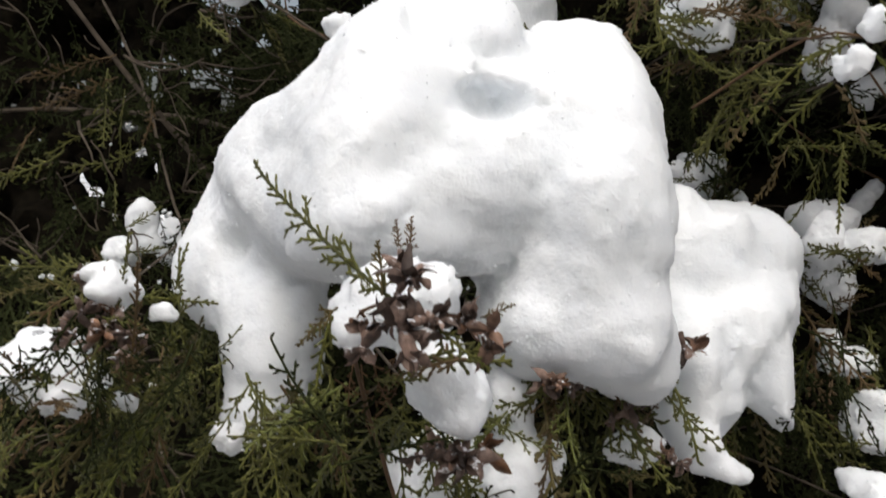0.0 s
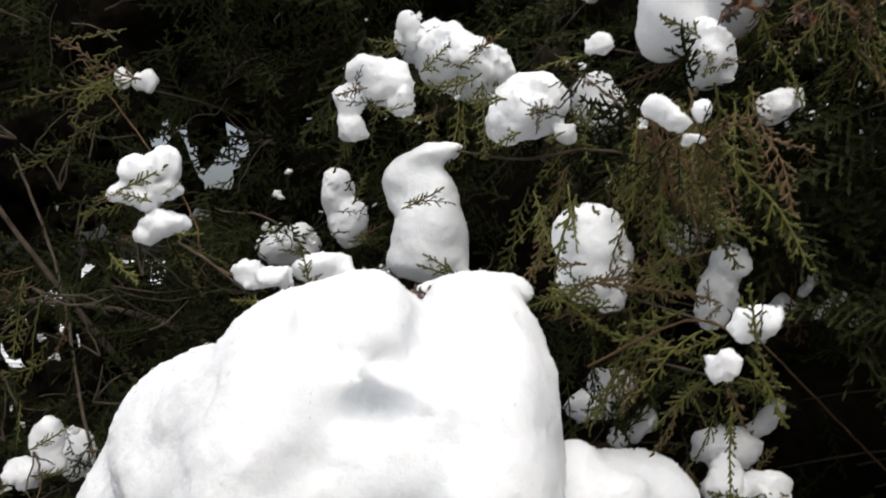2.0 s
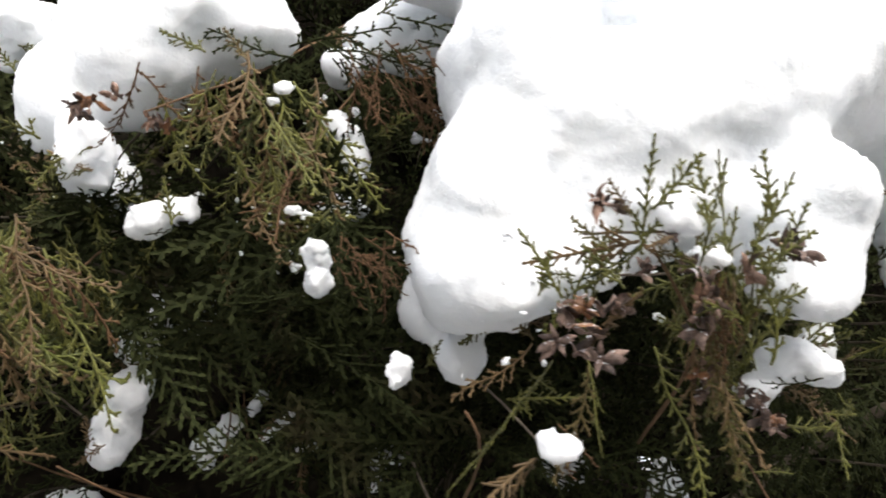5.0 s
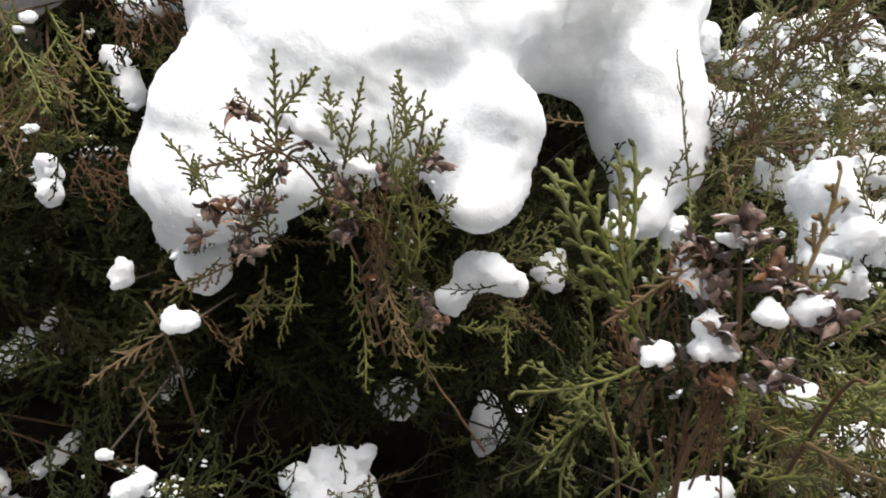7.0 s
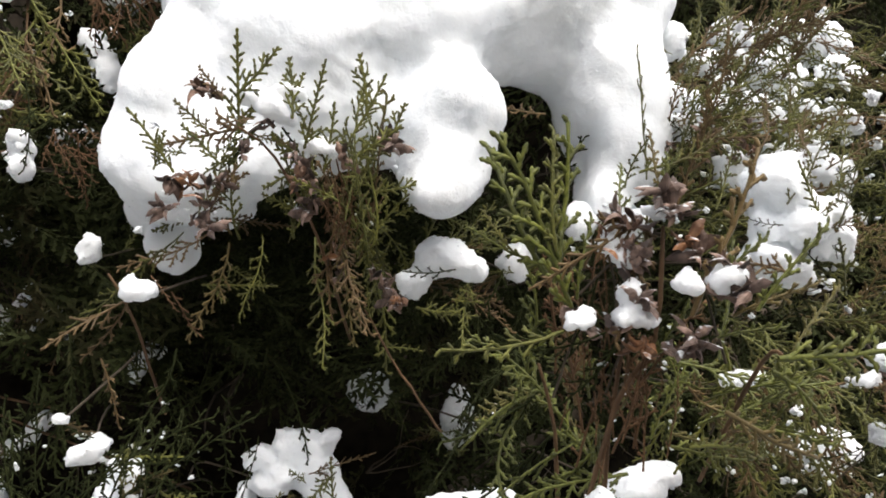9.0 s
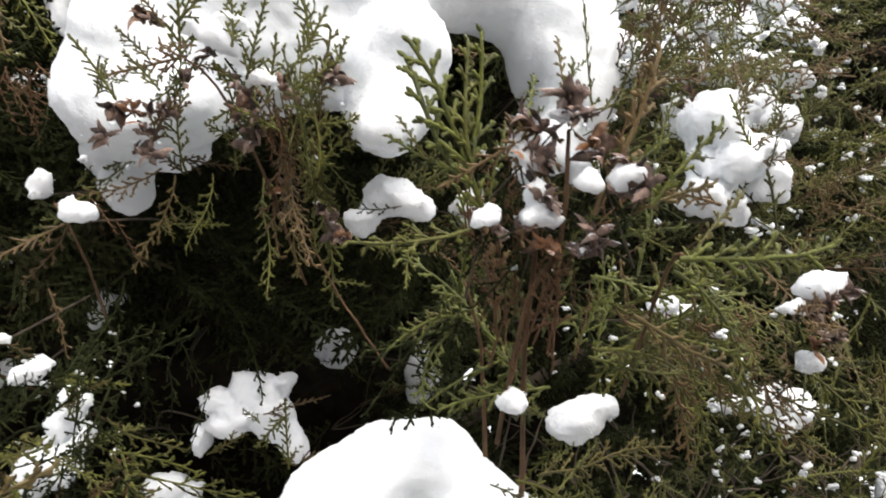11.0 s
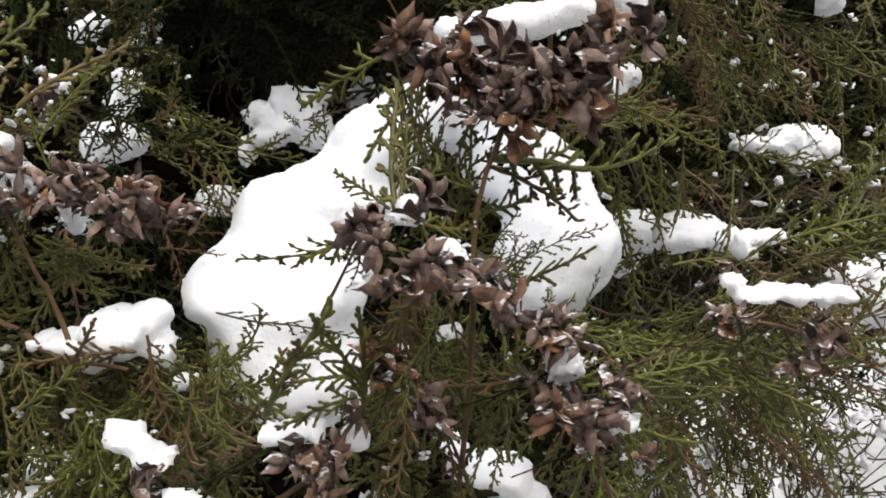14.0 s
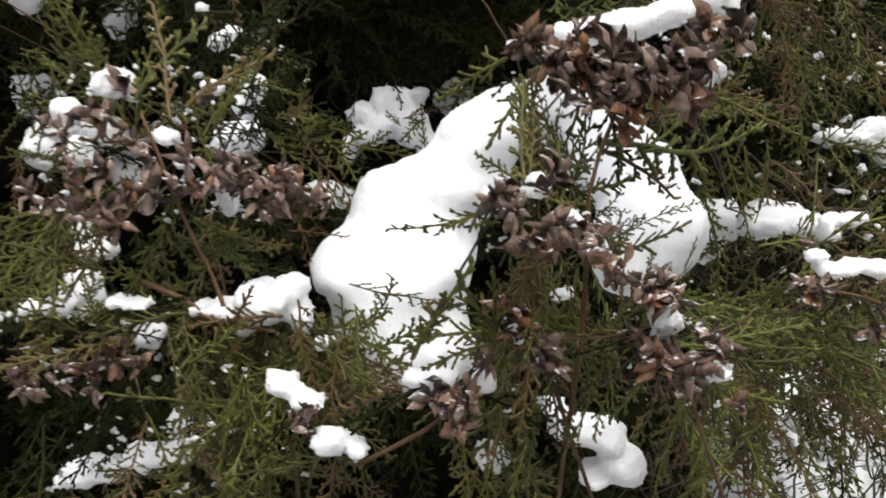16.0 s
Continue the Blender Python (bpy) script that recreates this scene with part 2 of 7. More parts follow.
def crumbs(label, yaw, count, centre, half, size, seed):
    """Loose crumbs of snow caught on fine sprays, too many to count."""
    rng = random.Random(seed)
    c, s = math.cos(radians(yaw)), math.sin(radians(yaw))
    base = bmesh.new()
    bmesh.ops.create_icosphere(base, subdivisions=2, radius=1.0)
    ball, tris = [v.co.copy() for v in base.verts], [tuple(v.index for v in f.verts) for f in base.faces]
    base.free()
    verts, faces = [], []
    for _ in range(count):
        x, y, z = (h * rng.uniform(-1, 1) for h in half)
        at = Vector((x * c - y * s, x * s + y * c, z))
        r = size * 0.6 * rng.uniform(0.3, 1.0) ** 1.4
        for _ in range(rng.choice((1, 2, 3, 4))):
            k = len(verts)
            shape = Vector((rng.uniform(0.5, 1.3), rng.uniform(0.4, 0.8), rng.uniform(0.35, 0.7))) * r
            turn = Matrix.Rotation(rng.uniform(-0.7, 0.7), 3, "Y") @ Matrix.Rotation(rng.uniform(-1, 1), 3, "Z")
            off = Vector((rng.uniform(-1, 1), rng.uniform(-0.5, 0.5), rng.uniform(-0.8, 0.8))) * r * 1.1
            for v in ball:
                g = 1 + 0.85 * noise.noise(v * 1.9 + at * 90)
                verts.append(at + off + turn @ Vector((v.x * shape.x * g, v.y * shape.y * g, v.z * shape.z * g)))
            faces.extend(tuple(i + k for i in f) for f in tris)
    ob = new("snow_crumbs", mesh_of("snow_crumbs", verts, faces, SNOW))
    ob.location = centre
    return tagged(ob, label, "snow", kind="stuff")


# ---- scale-leaf sprays ----
class Shape:
    def __init__(self):
        self.v, self.f = [], []

    def rod(self, pts, radii, flat=0.6, side=None, sides=4):
        """A tapering rod along pts. side: the way in which it is broad."""
        base, n = len(self.v), len(pts)
        for i, p in enumerate(pts):
            d = (pts[min(i + 1, n - 1)] - pts[max(i - 1, 0)]).normalized()
            s = side if side is not None else d.orthogonal()
            s = (s - d * s.dot(d)).normalized()
            o = d.cross(s)
            for k in range(sides):
                a = 2 * math.pi * k / sides
                self.v.append(p + s * (math.cos(a) * radii[i]) + o * (math.sin(a) * radii[i] * flat))
        for i in range(n - 1):
            for k in range(sides):
                a, b = base + i * sides + k, base + i * sides + (k + 1) % sides
                self.f.append((a, b, b + sides, a + sides))
        tip = len(self.v)
        self.v.append(pts[-1] + (pts[-1] - pts[-2]).normalized() * radii[-1])
        last = base + (n - 1) * sides
        for k in range(sides):
            self.f.append((last + k, last + (k + 1) % sides, tip))


def leaf_rod(sh, p, d, out, length, w, seg, rng, sides):
    """A branchlet of overlapping scales: the rod swells and narrows at each pair, and ends bluntly."""
    n = max(2, round(length / seg))
    pts, radii = [], []
    bend = rng.uniform(-0.3, 0.3)
    side = d.cross(out).normalized()
    q = p.copy()
    for i in range(n + 1):
        pts.append(q.copy())
        radii.append(w * (1.08 if i % 2 else 0.70) * (1 - 0.10 * i / n))
        d = (d + side * bend / n + out * rng.uniform(-0.06, 0.06)).normalized()
        q = q + d * (length / n)
    sh.rod(pts, radii, 0.6, side, sides)
    return pts


def spray(name, mat, length, seed, seg, w, gap=0.0048, sides=4, droop=0.25):
    """A flat fan of branchlets on one axis: alternate side twigs with short blunt twiglets. Base at the origin, axis +z, broad in x."""
    rng = random.Random(seed)
    sh = Shape()
    out = Vector((0, 1, 0))
    n = int(length / gap)
    q, d = Vector((0, 0, 0)), Vector((0, 0, 1))
    axis = [q.copy()]
    curve = rng.uniform(-0.5, 0.5)
    for i in range(n):
        d = (d + Vector((curve / n, droop * rng.uniform(-0.4, 1.6) / n, 0)) + Vector((rng.uniform(-0.10, 0.10), rng.uniform(-0.05, 0.05), 0))).normalized()
        q = q + d * (length / n)
        axis.append(q.copy())
    sh.rod(axis, [w * (1.15 - 0.3 * i / n) * (1.05 if i % 2 else 0.8) for i in range(n + 1)], 0.7, Vector((1, 0, 0)), sides)
    for i in range(1, n + 1):
        t = i / (n + 1)
        if rng.random() < 0.08:
            continue
        hand = 1 if i % 2 else -1
        along = (axis[i] - axis[i - 1]).normalized()
        side = along.cross(out).normalized() * hand
        sub = max(0.0035, length * 0.26 * min(1, 0.4 + 1.5 * t) * (1 - t) ** 0.6 * rng.uniform(0.45, 1.2))
        d1 = (along * rng.uniform(0.75, 1.1) + side * rng.uniform(0.6, 0.9) + out * rng.uniform(-0.3, 0.3)).normalized()
        pts = leaf_rod(sh, axis[i], d1, out, sub, w, min(seg, 0.0018), rng, sides)
        step = max(1, round(0.0030 / (sub / (len(pts) - 1))))
        for j in range(step, len(pts) - 1, step):
            u = j / len(pts)
            a2 = (pts[j + 1] - pts[j]).normalized()
            s2 = a2.cross(out).normalized() * (1 if (j // step) % 2 else -1)
            tiny = rng.uniform(0.0022, 0.0046) * (1.15 - 0.5 * u) * (1.6 if sub > 0.016 and u < 0.5 else 1)
            leaf_rod(sh, pts[j], (a2 * 0.9 + s2 * rng.uniform(0.55, 0.85) + out * rng.uniform(-0.3, 0.3)).normalized(), out, tiny, w * 0.95, 0.0016, rng, sides)
    return mesh_of(name, sh.v, sh.f, mat)


def slim(name, mat, length, seed, seg, w, sides=4):
    """A young shoot: a slender axis with short, well-spaced twiglets."""
    rng = random.Random(seed)
    sh, out = Shape(), Vector((0, 1, 0))
    axis = leaf_rod(sh, Vector((0, 0, 0)), Vector((0, 0, 1)), out, length, w * 1.15, seg, rng, sides)
    hand = 1
    i = 2
    while i < len(axis) - 1:
        t = i / len(axis)
        hand = -hand
        along = (axis[i + 1] - axis[i]).normalized()
        side = along.cross(out).normalized() * hand
        tiny = rng.uniform(0.006, 0.013) * (1.15 - t) * (1.6 if rng.random() < 0.25 else 1)
        pts = leaf_rod(sh, axis[i], (along * 0.9 + side * rng.uniform(0.5, 0.8) + out * rng.uniform(-0.4, 0.4)).normalized(), out, tiny, w, seg, rng, sides)
        if tiny > 0.009:
            for j in range(2, len(pts) - 1, 2):
                a2 = (pts[j + 1] - pts[j]).normalized()
                s2 = a2.cross(out).normalized() * (1 if j % 4 else -1)
                leaf_rod(sh, pts[j], (a2 * 0.85 + s2 * 0.7).normalized(), out, 0.0042, w * 0.85, seg, rng, sides)
        i += rng.choice((1, 1, 2, 2, 3))
    return mesh_of(name, sh.v, sh.f, mat)


def tuft(name, mat, length, seed, w):
    """A far spray: the same fan in flat slips, a few faces each."""
    rng = random.Random(seed)
    v, f = [], []

    def slip(p, d, side, size):
        k = len(v)
        v.extend([p - side * w * 0.6, p + d * size * 0.5 - side * w, p + d * size, p + d * size * 0.5 + side * w])
        f.append((k, k + 1, k + 2, k + 3))

    out = Vector((0, 1, 0))
    q, d = Vector((0, 0, 0)), Vector((0, 0, 1))
    n = int(length / 0.006)
    bend = rng.uniform(-0.6, 0.6)
    for i in range(n):
        t = i / n
        d = (d + Vector((bend / n, rng.uniform(-0.03, 0.06), 0))).normalized()
        side = d.cross(out).normalized()
        slip(q, d, side, 0.010)
        hand = 1 if i % 2 else -1
        sub = max(0.008, length * 0.42 * min(1, 0.35 + 1.6 * t) * (1 - t) ** 0.75 * rng.uniform(0.6, 1.2))
        e = (d * 0.85 + side * hand * 0.75 + out * rng.uniform(-0.4, 0.4)).normalized()
        p = q.copy()
        m = max(1, int(sub / 0.006))
        for j in range(m):
            s2 = e.cross(out).normalized()
            slip(p, e, s2, 0.009)
            h2 = 1 if j % 2 else -1
            slip(p, (e * 0.8 + s2 * h2 * 0.7 + out * rng.uniform(-0.5, 0.5)).normalized(), (s2 * 0.6 + out * 0.8).normalized(), rng.uniform(0.005, 0.011))
            p = p + e * 0.006
        q = q + d * (length / n)
    return mesh_of(name, v, f, mat, False)


KINDS = {
    "fresh": [spray("spray", FRESH, 0.055 + 0.010 * i, 10 + i, 0.0018, 0.00120, 0.0050) for i in range(5)],
    "green": [spray("spray", GREEN, 0.055 + 0.010 * i, 30 + i, 0.0022, 0.00092, 0.0048, 4) for i in range(6)],
    "slim": [slim("spray", GREEN, 0.035 + 0.010 * i, 110 + i, 0.0018, 0.00085) for i in range(8)],
    "rust": [spray("spray", RUST, 0.050 + 0.010 * i, 130 + i, 0.0030, 0.00085, 0.0055, 3) for i in range(3)],
    "shade_green": [spray("spray", SHADE_GREEN, 0.060 + 0.012 * i, 150 + i, 0.0030, 0.00092, 0.0056, 3) for i in range(4)],
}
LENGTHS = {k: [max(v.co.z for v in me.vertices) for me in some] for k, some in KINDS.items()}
FAR = [tuft("tuft", SHADE_GREEN, 0.075 + 0.012 * i, 50 + i, 0.0017) for i in range(6)]


def cone_mesh(seed):
    """A dry open cone: crossed pairs of short woody scales that gape from a stalk, cupped and curled, with a hooked tip."""
    rng = random.Random(seed)
    sh = Shape()
    sh.rod([Vector((0, 0, 0)), Vector((0, 0, 0.005))], [0.0011, 0.0014], 1.0, Vector((1, 0, 0)), 6)
    for k in range(rng.choice((5, 6, 6, 7))):
        a = math.pi * (k % 2) + 0.5 * math.pi * ((k // 2) % 2) + rng.uniform(-0.45, 0.45)
        tilt = rng.uniform(0.45, 1.45) - 0.15 * (k // 2)
        length, width = rng.uniform(0.0068, 0.0125), rng.uniform(0.0015, 0.0028)
        bow, hook, cup = rng.uniform(-0.10, 0.30), rng.uniform(-0.3, 1.6), rng.uniform(0.5, 1.5)
        turn = Matrix.Translation((0, 0, 0.001 + 0.0011 * (k // 2))) @ Matrix.Rotation(a, 4, "Z") @ Matrix.Rotation(tilt, 4, "Y") @ Matrix.Rotation(rng.uniform(-0.7, 0.7), 4, "Z")
        rows = ((0, 0.35), (0.18, 0.66), (0.4, 1.0), (0.62, 1.0), (0.8, 0.76), (0.92, 0.42), (1.0, 0.08))
        base = len(sh.v)
        twist = rng.uniform(-0.5, 0.5)
        for t, wide in rows:
            lift = -length * (bow * math.sin(math.pi * t) - hook * max(0, t - 0.55) ** 2 * 2.2)
            ragged = rng.uniform(0.82, 1.15)
            for sx, sy in ((0.0, -1), (0.0, -0.5), (0.0, 0.0), (0.0, 0.5), (0.0, 1), (1, 0.5), (1, 0.0), (1, -0.5)):
                y = sy * width * wide * ragged
                sh.v.append(turn @ Vector((lift + cup * y * y / width * 0.8 + twist * t * y + sx * 0.00035, y, t * length)))
        for i in range(len(rows) - 1):
            for j in range(8):
                p, q = base + i * 8 + j, base + i * 8 + (j + 1) % 8
                sh.f.append((p, q, q + 8, p + 8))
    return mesh_of("cone", sh.v, sh.f, CONE, False)


CONES = [cone_mesh(70 + i) for i in range(12)]


def aim(base, tip, roll=0.0, scale=1.0):
    """The pose of a spray or cone whose axis runs from base towards tip, turned about it."""
    d = Vector(tip) - Vector(base)
    z = d.normalized()
    side = Vector((0, 1, 0)) - z * z.y
    side = side.normalized() if side.length > 1e-3 else Vector((1, 0, 0))
    x = side.cross(z)
    m = Matrix((x, side, z)).transposed().to_4x4()
    return Matrix.Translation(base) @ m @ Matrix.Rotation(radians(roll), 4, "Z") @ Matrix.Diagonal((scale, scale, scale, 1))


# ---- the shrub: limbs, inner foliage ----
SHELL = [
    (-0.7, 1.6, 1.15), (-0.7, 1.1, 0.95), (-0.3, 1.6, 0.98), (-0.3, 1.2, 0.80), (-0.15, 0.9, 0.50), (0.1, 1.75, 0.82), (0.1, 1.5, 0.84), (0.1, 1.15, 0.60),
    (0.3, 1.7, 0.72), (0.3, 1.45, 0.68), (0.3, 1.15, 0.60), (0.5, 1.75, 0.70), (0.5, 1.5, 0.62), (0.5, 1.35, 0.66), (0.5, 1.1, 0.42), (0.75, 1.7, 0.72),
    (0.7, 1.38, 0.62), (0.8, 1.1, 0.42), (1.1, 1.7, 0.62), (1.1, 1.35, 0.60), (1.1, 1.0, 0.48), (1.6, 1.4, 0.70), (0.3, 0.8, 0.45), (0.8, 0.8, 0.35),
]


def shell(x, z):
    """How far back the outer foliage stands at that place of the hedge."""
    a = b = 0.0
    for sx, sz, sy in SHELL:
        w = math.exp(-((x - sx) ** 2 + (z - sz) ** 2) / 0.03)
        a, b = a + w * sy, b + w
    return (a / b if b > 1e-9 else 0.9) + 0.08


def thin(x, z, deep=0.2):
    """Where the hedge thins out and daylight comes through: 0 dense, about 1 open."""
    return 1.1 * math.exp(-((x + 0.24) ** 2 / 0.025 + (z - 1.6) ** 2 / 0.018)) + 1.25 * math.exp(-((x + 0.5) ** 2 / 0.06 + (z - 1.38) ** 2 / 0.05)) + 1.5 * math.exp(-((x - 1.2 - deep) ** 2 / 0.08 + (z - 0.88 + 0.6 * deep) ** 2 / 0.035))


shrub = empty("thuja_shrub", (0.35, 1.15, 0.0))
tagged(shrub, "dense evergreen thuja shrub bent under clumps of fresh snow", "shrub")
root = Vector((0.35, 1.15, 0.0))


def limb(points, r0, r1, mat=BARK, name="limb", parent=shrub, origin=root, sides=7):
    """A tapered, slightly crooked limb through the points."""
    rng = random.Random(int(abs(points[0][0] * 977 + points[-1][2] * 3571) * 10) % 9999)
    pts = [Vector(p) for p in points]
    fine = []
    for i in range(len(pts) - 1):
        p0, p1, p2, p3 = pts[max(i - 1, 0)], pts[i], pts[i + 1], pts[min(i + 2, len(pts) - 1)]
        steps = max(3, int((p2 - p1).length / 0.02))
        for k in range(steps):
            t = k / steps
            fine.append(0.5 * ((2 * p1) + (p2 - p0) * t + (2 * p0 - 5 * p1 + 4 * p2 - p3) * t * t + (3 * p1 - p0 - 3 * p2 + p3) * t ** 3))
    fine.append(pts[-1])
    n = len(fine) - 1
    sh = Shape()
    jig = [p + Vector((rng.uniform(-1, 1), rng.uniform(-1, 1), rng.uniform(-1, 1))) * r1 * 0.5 - origin for p in fine]
    sh.rod(jig, [(r0 + (r1 - r0) * i / n) * rng.uniform(0.9, 1.12) for i in range(n + 1)], 1.0, Vector((0.3, 0.1, 0.94)), sides)
    return child(name, mesh_of(name, sh.v, sh.f, mat), parent)


def joined(name, meshes, poses, mat, parent, origin):
    """Many sprays in one mesh, where nobody could count them."""
    vs, fs, base = [], [], 0
    data = []
    for me in meshes:
        co = np.empty(len(me.vertices) * 3)
        me.vertices.foreach_get("co", co)
        data.append((co.reshape(-1, 3), [tuple(p.vertices) for p in me.polygons]))
    for k, m in poses:
        co, faces = data[k]
        a = np.array(m)
        vs.append(co @ a[:3, :3].T + a[:3, 3] - np.array(origin))
        fs.extend([tuple(i + base for i in f) for f in faces])
        base += len(co)
    me = mesh_of(name, np.concatenate(vs).tolist(), fs, mat)
    return tagged(child(name, me, parent), kind="stuff")


def inner_foliage(seed, count, x0, x1, z0, z1, back0, back1, down=0.5):
    rng = random.Random(seed)
    poses = []
    for _ in range(count):
        x, z = rng.uniform(x0, x1), rng.uniform(z0, z1)
        if rng.random() < (0.6 if x < 0 else 0.9) * thin(x, z):
            continue
        # tufts thinned so the near-black backing shows in the camera's view
        if rng.random() < 0.95 * math.exp(-((x - 0.45) ** 2 / 0.11 + (z - 1.28) ** 2 / 0.045)):
            continue
        # a hollow under the mounds, emptied so the camera's view stays dark there
        hollow = math.exp(-((x - 0.5) ** 2 / 0.10 + (z - 1.31) ** 2 / 0.022))
        y = shell(x, z) + back0 + (back1 - back0) * max(rng.random() ** 1.3, 0.9 * hollow)
        base = Vector((x, y, z))
        way = Vector((rng.uniform(-1, 1), rng.uniform(-1.0, 0.3), rng.uniform(-down - 0.5, 1.0 - down)))
        poses.append((rng.randrange(len(FAR)), aim(base, base + way, rng.uniform(-70, 70), rng.uniform(0.9, 1.5))))
    return poses


joined("foliage", FAR, inner_foliage(1, 2650, -0.2, 2.1, 0.7, 2.0, 0.03, 0.36), SHADE_GREEN, shrub, root)
joined("foliage", FAR, inner_foliage(2, 600, -1.0, -0.1, 0.75, 2.05, 0.0, 0.45), SHADE_GREEN, shrub, root)


# spheres kept nearly free of sprays so the camera sees dark depth and lumps
VIEW_GAPS = [(0.46, 0.54, 1.36, 0.12), (0.57, 0.52, 1.37, 0.11), (0.69, 0.54, 1.32, 0.12), (0.38, 0.61, 1.40, 0.11), (0.37, 0.57, 1.27, 0.10), (0.37, 0.60, 1.38, 0.11), (0.52, 0.51, 1.29, 0.10), (0.59, 0.48, 1.33, 0.10), (0.57, 0.43, 1.38, 0.09), (0.53, 0.50, 1.39, 0.09), (0.64, 0.52, 1.39, 0.09), (0.57, 0.49, 1.33, 0.09), (0.47, 0.47, 1.36, 0.09), (0.81, 0.26, 1.21, 0.05), (0.81, 0.22, 1.22, 0.05), (0.75, 0.17, 1.22, 0.05), (0.86, 0.24, 1.21, 0.05)]


def hanging_foliage(seed, count, x0, x1, y0, y1, z0, z1):
    """Brown-green foliage hung under loaded branches and, out of view, above them, placed to shade what lies below."""
    rng = random.Random(seed)
    poses = []
    for _ in range(count):
        base = Vector((rng.uniform(x0, x1), rng.uniform(y0, y1), rng.uniform(z0, z1)))
        way = Vector((rng.uniform(-1, 1), rng.uniform(-0.6, 0.6), rng.uniform(-0.7, 0.3)))
        poses.append((rng.randrange(len(FAR)), aim(base, base + way, rng.uniform(-70, 70), rng.uniform(0.8, 1.2))))
    return poses


joined("foliage", FAR, hanging_foliage(3, 230, 0.46, 0.98, 0.58, 0.85, 1.42, 1.50), SHADE_GREEN, shrub, root)
joined("foliage", FAR, hanging_foliage(4, 150, 0.30, 0.50, 0.58, 0.85, 1.44, 1.54), SHADE_GREEN, shrub, root)
# canopy out of view, added only to shade the inside of the shrub
joined("foliage", FAR, hanging_foliage(6, 1500, -0.6, 1.7, 0.66, 1.35, 1.86, 2.35), SHADE_GREEN, shrub, root)
joined("foliage", FAR, hanging_foliage(5, 110, 0.42, 0.84, 0.56, 0.75, 1.35, 1.41), SHADE_GREEN, shrub, root)


def bare(p, rng):
    """Whether a place lies in a spot mostly cleared of sprays to fit the camera's view."""
    return any((Vector(p) - Vector(h)).length < r for *h, r in VIEW_GAPS) and rng.random() < 0.8


def branch(points, r0, r1, mat=TWIG):
    """A side branch as a part of the shrub; its sprays and cones hang on it."""
    return limb(points, r0 * 0.001, r1 * 0.001, mat, "branch", sides=6)


def twig(on, kind, base, tip, roll=0.0):
    """One spray from base to tip."""
    base, tip = Vector(base), Vector(tip)
    some = LENGTHS[kind]
    want = (tip - base).length
    k = min(range(len(some)), key=lambda i: abs(some[i] - want))
    return child("spray", KINDS[kind][k], on, aim(base - root, tip - root, roll, want / some[k]))


def fan(on, kind, count, centre, half, way, spread=0.6, size=(0.75, 1.15), seed=0):
    """Many sprays of one branch, scattered round its end."""
    rng = random.Random(seed)
    for _ in range(count):
        p = Vector(centre) + Vector([h * rng.uniform(-1, 1) for h in half])
        d = (Vector(way).normalized() + Vector([rng.uniform(-1, 1) * spread for _ in range(3)])).normalized()
        k = rng.randrange(len(KINDS[kind]))
        if bare(p, rng):
            continue
        child("spray", KINDS[kind][k], on, aim(p - root, p + d - root, rng.uniform(-60, 60), rng.uniform(*size)))


def cones(on, places, size=1.0, way=(0, -0.7, 0.4), spread=0.9, seed=0):
    """Dry open cones at the given places."""
    rng = random.Random(seed)
    for p in places:
        p = Vector(p)
        d = (Vector(way) + Vector([rng.uniform(-1, 1) * spread for _ in range(3)])).normalized()
        child("cone", CONES[rng.randrange(len(CONES))], on, aim(p - root, p + d - root, rng.uniform(0, 360), size * rng.uniform(0.8, 1.2)), "dry brown open cone")
        if rng.random() < 0.3:
            p = p + Vector([rng.uniform(-0.006, 0.006) for _ in range(3)])
            d = (d + Vector([rng.uniform(-1, 1) for _ in range(3)])).normalized()
            child("cone", CONES[rng.randrange(len(CONES))], on, aim(p - root, p + d - root, rng.uniform(0, 360), size * rng.uniform(0.7, 1.1)), "dry brown open cone")


